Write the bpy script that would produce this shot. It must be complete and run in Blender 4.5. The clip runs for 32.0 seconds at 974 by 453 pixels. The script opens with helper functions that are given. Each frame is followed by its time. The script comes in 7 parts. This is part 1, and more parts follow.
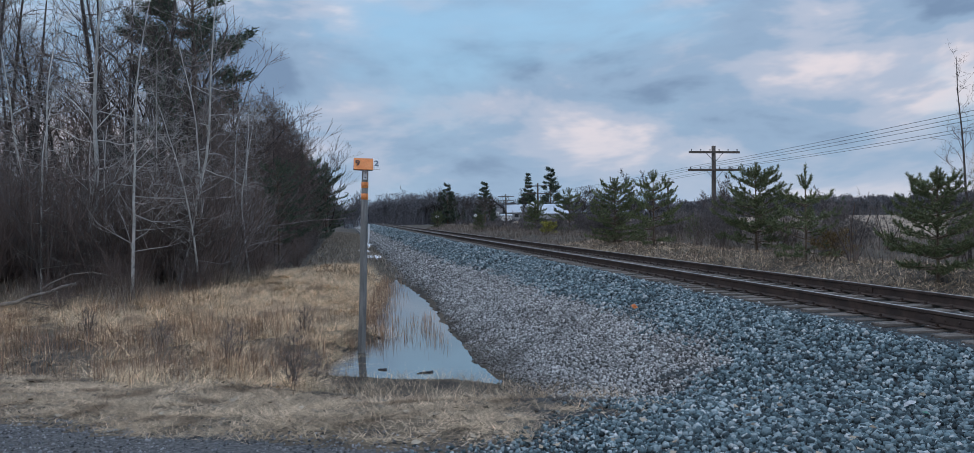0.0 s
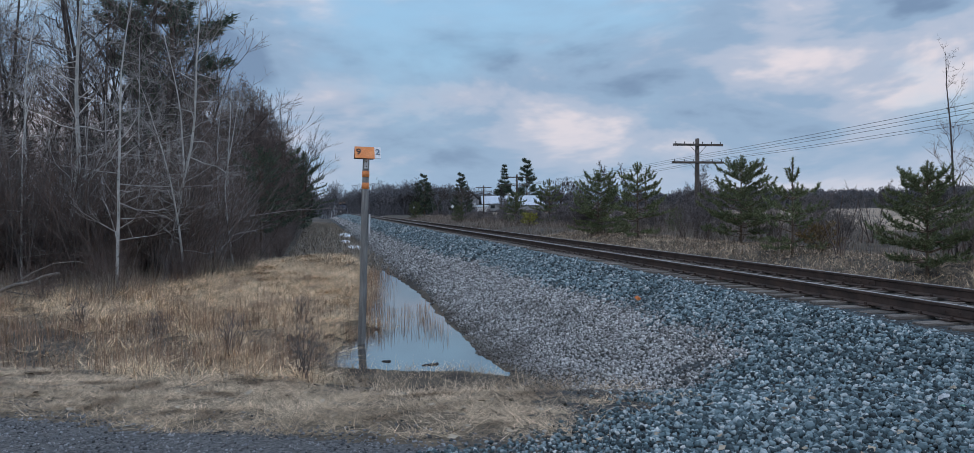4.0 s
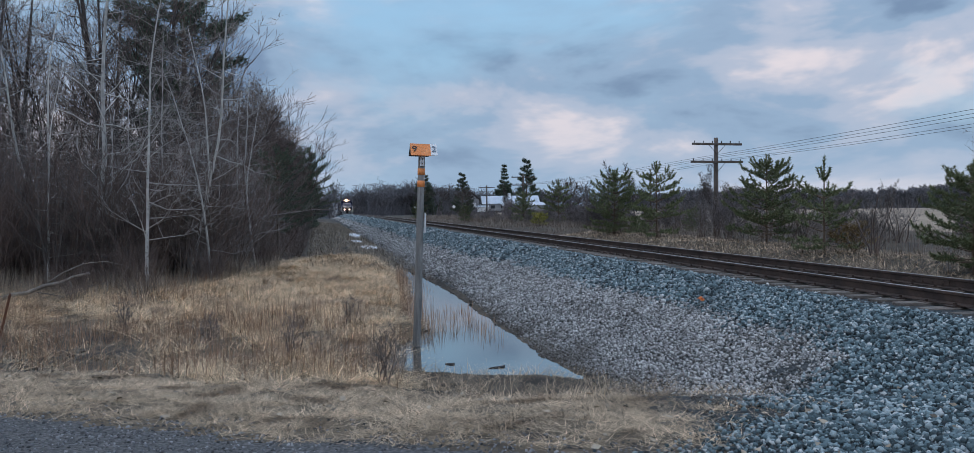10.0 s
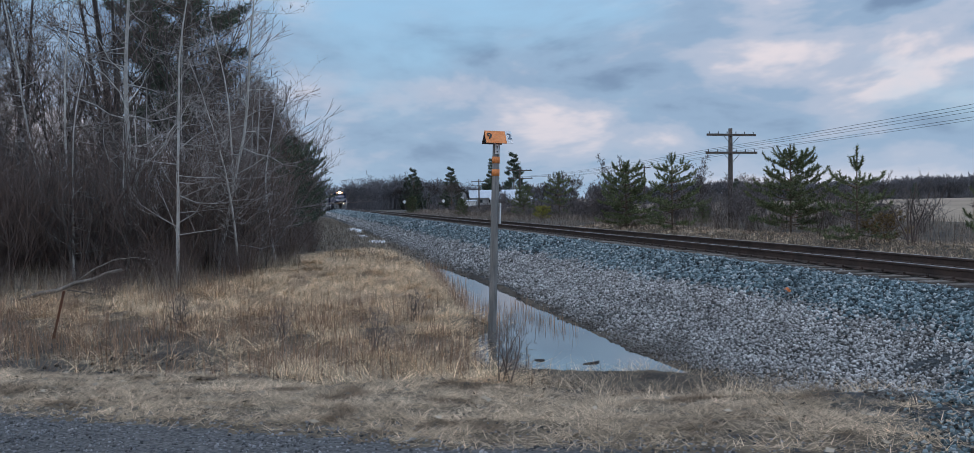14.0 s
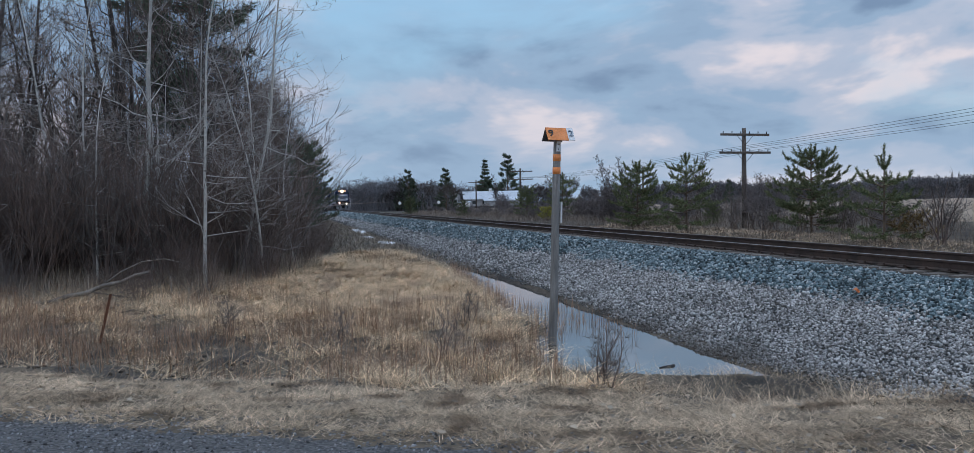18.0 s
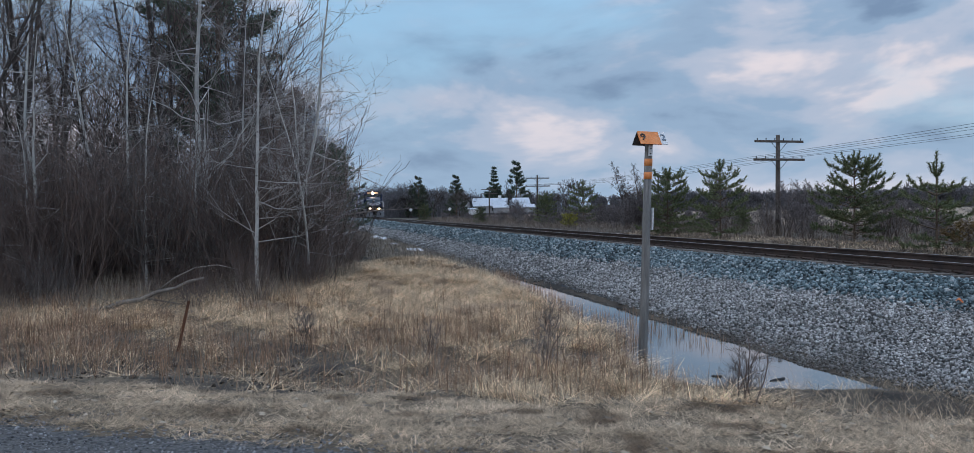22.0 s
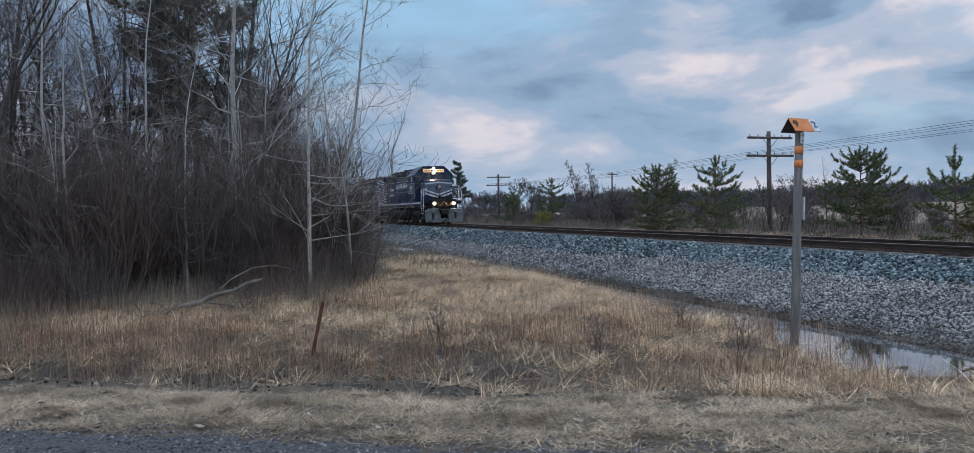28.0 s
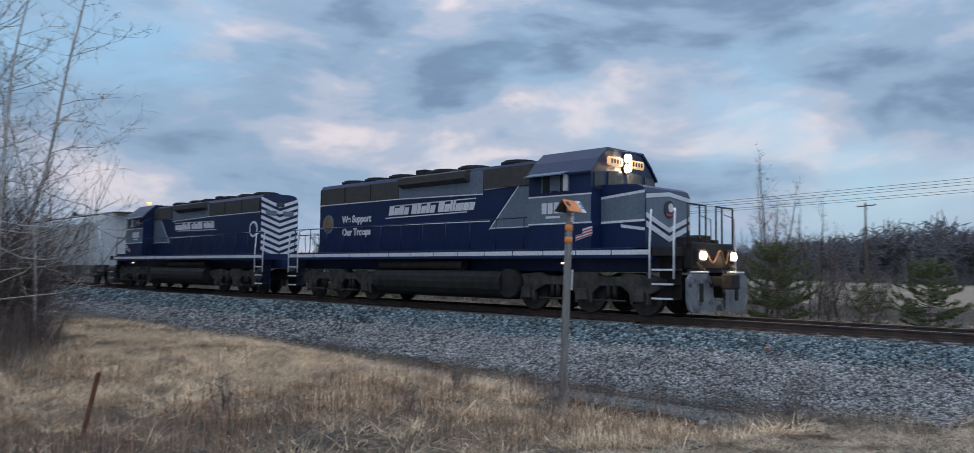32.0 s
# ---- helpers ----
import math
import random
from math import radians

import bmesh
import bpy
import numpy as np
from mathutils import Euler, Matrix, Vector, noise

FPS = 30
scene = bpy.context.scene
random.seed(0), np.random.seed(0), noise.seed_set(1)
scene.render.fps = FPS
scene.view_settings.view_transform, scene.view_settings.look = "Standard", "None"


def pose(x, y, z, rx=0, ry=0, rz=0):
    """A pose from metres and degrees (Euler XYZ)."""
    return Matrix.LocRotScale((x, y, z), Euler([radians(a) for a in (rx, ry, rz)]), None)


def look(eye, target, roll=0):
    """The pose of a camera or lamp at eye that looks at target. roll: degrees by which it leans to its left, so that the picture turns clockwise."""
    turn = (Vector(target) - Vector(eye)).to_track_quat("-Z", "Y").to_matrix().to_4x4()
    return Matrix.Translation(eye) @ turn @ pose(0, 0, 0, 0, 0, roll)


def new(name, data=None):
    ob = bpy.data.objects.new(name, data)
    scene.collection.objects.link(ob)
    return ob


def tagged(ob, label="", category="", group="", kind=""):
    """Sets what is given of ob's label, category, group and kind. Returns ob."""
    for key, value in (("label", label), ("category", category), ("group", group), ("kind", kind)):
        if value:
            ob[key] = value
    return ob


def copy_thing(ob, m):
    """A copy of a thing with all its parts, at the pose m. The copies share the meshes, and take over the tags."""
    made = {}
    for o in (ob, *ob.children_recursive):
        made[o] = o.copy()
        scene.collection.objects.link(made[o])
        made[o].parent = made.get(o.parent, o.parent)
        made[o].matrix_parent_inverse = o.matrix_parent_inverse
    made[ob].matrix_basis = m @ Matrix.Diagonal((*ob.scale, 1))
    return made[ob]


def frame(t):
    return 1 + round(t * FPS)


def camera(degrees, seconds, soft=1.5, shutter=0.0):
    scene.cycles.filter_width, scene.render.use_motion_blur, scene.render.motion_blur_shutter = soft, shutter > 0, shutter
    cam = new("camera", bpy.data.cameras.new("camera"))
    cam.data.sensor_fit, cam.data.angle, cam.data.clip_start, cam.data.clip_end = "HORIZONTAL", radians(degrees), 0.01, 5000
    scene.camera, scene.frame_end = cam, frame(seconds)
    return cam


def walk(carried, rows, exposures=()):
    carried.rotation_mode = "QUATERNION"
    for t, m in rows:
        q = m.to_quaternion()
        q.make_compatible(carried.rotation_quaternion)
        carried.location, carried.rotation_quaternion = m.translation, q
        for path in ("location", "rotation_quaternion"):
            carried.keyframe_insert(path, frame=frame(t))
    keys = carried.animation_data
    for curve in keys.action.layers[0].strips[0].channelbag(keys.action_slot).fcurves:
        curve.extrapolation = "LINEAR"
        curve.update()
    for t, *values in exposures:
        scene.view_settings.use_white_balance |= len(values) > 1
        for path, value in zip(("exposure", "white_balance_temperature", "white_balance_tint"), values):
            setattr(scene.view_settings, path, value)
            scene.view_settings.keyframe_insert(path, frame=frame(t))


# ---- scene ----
cam = camera(63.6, 32.0, soft=0.5, shutter=0.3)
PATH = [
    (0, (-7.78, -1.733, 1.255), (-7.417, 0.233, 1.227), -1.1),
    (0.5, (-7.861, -1.664, 1.219), (-7.484, 0.3, 1.199), -1.3),
    (1, (-7.949, -1.608, 1.208), (-7.552, 0.353, 1.188), -1.3),
    (1.5, (-8.028, -1.574, 1.242), (-7.608, 0.381, 1.211), -1.0),
    (2, (-8.095, -1.557, 1.252), (-7.658, 0.394, 1.21), -0.8),
    (2.5, (-8.15, -1.523, 1.252), (-7.708, 0.427, 1.201), -0.8),
    (3, (-8.19, -1.519, 1.245), (-7.756, 0.432, 1.191), -0.7),
    (3.5, (-8.211, -1.499, 1.249), (-7.783, 0.454, 1.197), -0.7),
    (5.5, (-8.363, -1.432, 1.244), (-7.941, 0.523, 1.193), -0.7),
    (6, (-8.4, -1.383, 1.23), (-7.983, 0.572, 1.182), -0.8),
    (6.5, (-8.452, -1.346, 1.23), (-8.037, 0.61, 1.18), -0.7),
    (7, (-8.503, -1.299, 1.233), (-8.091, 0.657, 1.18), -0.6),
    (7.5, (-8.569, -1.265, 1.231), (-8.159, 0.691, 1.177), -0.7),
    (8, (-8.67, -1.248, 1.239), (-8.258, 0.708, 1.181), -0.6),
    (8.5, (-8.796, -1.16, 1.239), (-8.379, 0.796, 1.18), -0.6),
    (9, (-8.929, -1.093, 1.225), (-8.507, 0.861, 1.169), -0.6),
    (9.5, (-9.056, -1.039, 1.226), (-8.631, 0.915, 1.175), -0.6),
    (10, (-9.212, -0.916, 1.232), (-8.78, 1.036, 1.181), -0.7),
    (10.5, (-9.355, -0.835, 1.221), (-8.923, 1.117, 1.171), -0.6),
    (11, (-9.535, -0.698, 1.224), (-9.106, 1.255, 1.179), -0.4),
    (11.5, (-9.779, -0.53, 1.221), (-9.346, 1.422, 1.18), -0.6),
    (12, (-10.065, -0.391, 1.215), (-9.613, 1.557, 1.165), -0.5),
    (12.5, (-10.298, -0.259, 1.201), (-9.833, 1.685, 1.146), -0.8),
    (13, (-10.469, -0.129, 1.185), (-10.001, 1.815, 1.128), -1.1),
    (13.5, (-10.585, -0.07, 1.18), (-10.116, 1.873, 1.118), -1.2),
    (14, (-10.631, -0.041, 1.177), (-10.159, 1.902, 1.111), -1.1),
    (14.5, (-10.723, 0.007, 1.18), (-10.244, 1.948, 1.116), -1.2),
    (16.5, (-11.138, 0.276, 1.171), (-10.643, 2.213, 1.102), -1.1),
    (17, (-11.28, 0.348, 1.174), (-10.789, 2.286, 1.108), -1.1),
    (17.5, (-11.454, 0.468, 1.163), (-10.962, 2.406, 1.1), -1.1),
    (18, (-11.645, 0.597, 1.16), (-11.151, 2.534, 1.097), -1.2),
    (18.5, (-11.829, 0.694, 1.16), (-11.338, 2.632, 1.094), -1.2),
    (19, (-11.971, 0.738, 1.149), (-11.49, 2.678, 1.087), -1.1),
    (19.5, (-12.073, 0.838, 1.16), (-11.601, 2.781, 1.106), -1.2),
    (20, (-12.228, 0.918, 1.165), (-11.76, 2.862, 1.116), -1.1),
    (20.5, (-12.348, 1.031, 1.159), (-11.884, 2.976, 1.114), -1.0),
    (21, (-12.517, 1.091, 1.162), (-12.051, 3.035, 1.116), -1.0),
    (21.5, (-12.675, 1.212, 1.172), (-12.202, 3.154, 1.125), -0.9),
    (22, (-12.818, 1.298, 1.164), (-12.338, 3.239, 1.119), -1.0),
    (22.5, (-12.967, 1.382, 1.158), (-12.481, 3.322, 1.112), -0.9),
    (23, (-13.159, 1.392, 1.146), (-12.669, 3.331, 1.098), -0.9),
    (23.5, (-13.344, 1.483, 1.136), (-12.852, 3.421, 1.095), -1.1),
    (24, (-13.561, 1.627, 1.139), (-13.063, 3.564, 1.099), -1.3),
    (24.5, (-13.908, 1.65, 1.127), (-13.392, 3.581, 1.073), -1.6),
    (25, (-14.235, 1.678, 1.104), (-13.695, 3.603, 1.039), -1.6),
    (25.5, (-14.529, 1.752, 1.094), (-13.975, 3.673, 1.036), -1.8),
    (27.5, (-15.584, 2.65, 1.082), (-14.949, 4.546, 1.026), -1.5),
    (28, (-15.78, 2.84, 1.089), (-15.139, 4.734, 1.042), -1.5),
    (28.5, (-15.995, 2.955, 1.074), (-15.354, 4.849, 1.033), -1.1),
    (29, (-16.182, 3.072, 1.053), (-15.527, 4.96, 1.006), -0.2),
    (29.5, (-16.379, 3.163, 1.077), (-15.7, 5.044, 1.044), -0.8),
    (30, (-16.591, 3.314, 1.062), (-15.842, 5.168, 1.046), -0.1),
    (30.5, (-16.809, 3.502, 1.036), (-15.919, 5.293, 1.051), 1.5),
    (31, (-17.043, 3.606, 1.132), (-16.007, 5.317, 1.173), 1.0),
    (31.2, (-17.232, 3.757, 1.101), (-16.131, 5.426, 1.148), 1.2),
    (31.4, (-17.4, 3.839, 1.113), (-16.24, 5.467, 1.172), 0.9),
    (31.6, (-17.556, 3.887, 1.133), (-16.328, 5.464, 1.205), 1.0),
    (32, (-17.876, 4.078, 1.103), (-16.473, 5.5, 1.215), 0.6),
]
walk(cam, [(t, look(eye, target, roll)) for t, eye, target, roll in PATH])

# ---- light ----
world = bpy.data.worlds.new("dusk_sky")
scene.world = world
world.use_nodes = True
SUN_UP, SUN_TURN = 4.0, 250.0


def build_sky():
    nt = world.node_tree
    nt.nodes.clear()
    out = nt.nodes.new("ShaderNodeOutputWorld")
    bg = nt.nodes.new("ShaderNodeBackground")
    tc = nt.nodes.new("ShaderNodeTexCoord")
    sep = nt.nodes.new("ShaderNodeSeparateXYZ")
    nt.links.new(tc.outputs["Generated"], sep.inputs[0])

    def m(op, a, b=None, clamp=False):
        n = nt.nodes.new("ShaderNodeMath")
        n.operation, n.use_clamp = op, clamp
        for i, v in enumerate((a, b)):
            if v is None:
                continue
            if isinstance(v, (int, float)):
                n.inputs[i].default_value = v
            else:
                nt.links.new(v, n.inputs[i])
        return n.outputs[0]

    up = m("MAXIMUM", sep.outputs[2], 0.0)
    # cloud bands lie level along the horizon
    comb = nt.nodes.new("ShaderNodeCombineXYZ")
    nt.links.new(sep.outputs[0], comb.inputs[0])
    nt.links.new(sep.outputs[1], comb.inputs[1])
    nt.links.new(m("MULTIPLY", up, 2.6), comb.inputs[2])

    def cloud(scale, detail, rough, stretch, off):
        mp = nt.nodes.new("ShaderNodeMapping")
        mp.inputs["Scale"].default_value = (stretch[0], stretch[1], 1)
        mp.inputs["Rotation"].default_value = (0, 0, radians(-14))
        mp.inputs["Location"].default_value = off
        nt.links.new(comb.outputs[0], mp.inputs[0])
        n = nt.nodes.new("ShaderNodeTexNoise")
        n.inputs["Scale"].default_value, n.inputs["Detail"].default_value = scale, detail
        n.inputs["Roughness"].default_value = rough
        n.inputs["Distortion"].default_value = 0.25
        nt.links.new(mp.outputs[0], n.inputs["Vector"])
        return n.outputs["Fac"]

    def ramp(v, stops):
        r = nt.nodes.new("ShaderNodeValToRGB")
        r.color_ramp.interpolation = "EASE"
        while len(r.color_ramp.elements) < len(stops):
            r.color_ramp.elements.new(0.5)
        for e, (p, c) in zip(r.color_ramp.elements, stops):
            e.position, e.color = p, (*c, 1)
        nt.links.new(v, r.inputs[0])
        return r.outputs[0]

    def mix(f, a, b, kind="MIX"):
        n = nt.nodes.new("ShaderNodeMix")
        n.data_type, n.blend_type = "RGBA", kind
        for i, v in ((0, f), (6, a), (7, b)):
            if isinstance(v, (int, float)):
                n.inputs[i].default_value = v
            elif isinstance(v, tuple):
                n.inputs[i].default_value = (*v, 1)
            else:
                nt.links.new(v, n.inputs[i])
        return n.outputs[2]

    sky = nt.nodes.new("ShaderNodeTexSky")
    sky.sky_type, sky.sun_disc = "NISHITA", False
    sky.sun_elevation, sky.sun_rotation = radians(SUN_UP), radians(SUN_TURN)
    clear = mix(0.06, (0.25, 0.45, 0.685), sky.outputs[0])
    cover = ramp(cloud(3.0, 6, 0.52, (1.0, 1.0), (3.1, 0.7, 0)), [(0.25, (0, 0, 0)), (0.53, (1, 1, 1))])
    tone = ramp(cloud(4.3, 5, 0.52, (1.0, 1.0), (1.3, 4.2, 2)), [(0.34, (0.185, 0.275, 0.42)), (0.455, (0.288, 0.408, 0.572)), (0.54, (0.435, 0.5, 0.632)), (0.645, (0.75, 0.69, 0.735))])
    sky_col = mix(cover, clear, tone)
    # the cloud deck brightens towards the zenith, as an overcast sky does
    lift = m("ADD", 1.0, m("MULTIPLY", m("MULTIPLY", up, up), 1.1))
    low = m("POWER", m("SUBTRACT", 1.0, up, True), 14.0)
    hazed = mix(m("MULTIPLY", low, 0.55), sky_col, (0.39, 0.53, 0.70))
    nt.links.new(hazed, bg.inputs[0])
    nt.links.new(m("MULTIPLY", lift, 1.0), bg.inputs[1])
    nt.links.new(bg.outputs[0], out.inputs[0])


build_sky()
sun = new("sun", bpy.data.lights.new("sun", "SUN"))
sun.data.energy, sun.data.angle, sun.data.color = 0.22, radians(30), (1.0, 0.9, 0.86)
sun.matrix_world = look((0, 0, 50), (40, 30, 0))
scene.view_settings.exposure = 0.0


# ---- materials ----
def material(name, ca, cb, scale=8.0, rough=0.8, metal=0.0, bump=0.3, fine=6.0, spot=None, coords="Object", island=0.0, stretch=(1, 1, 1), dist=0.02, each=0.0, edges=(0.35, 0.65)):
    """Two colours mixed by coarse noise, broken by fine grain; spot = (colour, threshold, scale) for stains."""
    mt = bpy.data.materials.new(name)
    mt.use_nodes = True
    nt = mt.node_tree
    bs = nt.nodes["Principled BSDF"]
    tc = nt.nodes.new("ShaderNodeTexCoord")
    geo = nt.nodes.new("ShaderNodeNewGeometry")
    mp = nt.nodes.new("ShaderNodeMapping")
    mp.inputs["Scale"].default_value = stretch
    nt.links.new(geo.outputs["Position"] if coords == "World" else tc.outputs["Object"], mp.inputs[0])

    def noise_tex(sc, det=4):
        n = nt.nodes.new("ShaderNodeTexNoise")
        n.inputs["Scale"].default_value, n.inputs["Detail"].default_value = sc, det
        nt.links.new(mp.outputs[0], n.inputs["Vector"])
        return n.outputs["Fac"]

    def mixc(f, a, b, kind="MIX"):
        n = nt.nodes.new("ShaderNodeMix")
        n.data_type, n.blend_type = "RGBA", kind
        for i, v in ((0, f), (6, a), (7, b)):
            if isinstance(v, (int, float)):
                n.inputs[i].default_value = v
            elif isinstance(v, tuple):
                n.inputs[i].default_value = (*v, 1)
            else:
                nt.links.new(v, n.inputs[i])
        return n.outputs[2]

    def rng(v, a, b, c=0.0, d=1.0):
        n = nt.nodes.new("ShaderNodeMapRange")
        for i, q in enumerate((a, b, c, d)):
            n.inputs[1 + i].default_value = q
        nt.links.new(v, n.inputs[0])
        return n.outputs[0]

    col = mixc(rng(noise_tex(scale), *edges), ca, cb)
    grain = noise_tex(scale * fine, 3)
    col = mixc(1.0, col, rng(grain, 0.2, 0.8, 0.78, 1.2), "MULTIPLY")
    if spot:
        col = mixc(rng(noise_tex(spot[2], 5), spot[1], spot[1] + 0.1), col, spot[0])
    if island:
        col = mixc(1.0, col, rng(geo.outputs["Random Per Island"], 0, 1, 1 - island, 1 + island), "MULTIPLY")
    if each:
        oi = nt.nodes.new("ShaderNodeObjectInfo")
        col = mixc(1.0, col, rng(oi.outputs["Random"], 0, 1, 1 - each, 1 + each), "MULTIPLY")
    nt.links.new(col, bs.inputs["Base Color"])
    bs.inputs["Roughness"].default_value, bs.inputs["Metallic"].default_value = rough, metal
    if bump:
        b = nt.nodes.new("ShaderNodeBump")
        b.inputs["Strength"].default_value, b.inputs["Distance"].default_value = bump, dist
        nt.links.new(grain, b.inputs["Height"])
        nt.links.new(b.outputs[0], bs.inputs["Normal"])
    return mt


def glow(name, colour, strength):
    mt = bpy.data.materials.new(name)
    mt.use_nodes = True
    bs = mt.node_tree.nodes["Principled BSDF"]
    bs.inputs["Base Color"].default_value = (*colour, 1)
    bs.inputs["Emission Color"].default_value = (*colour, 1)
    bs.inputs["Emission Strength"].default_value = strength
    return mt


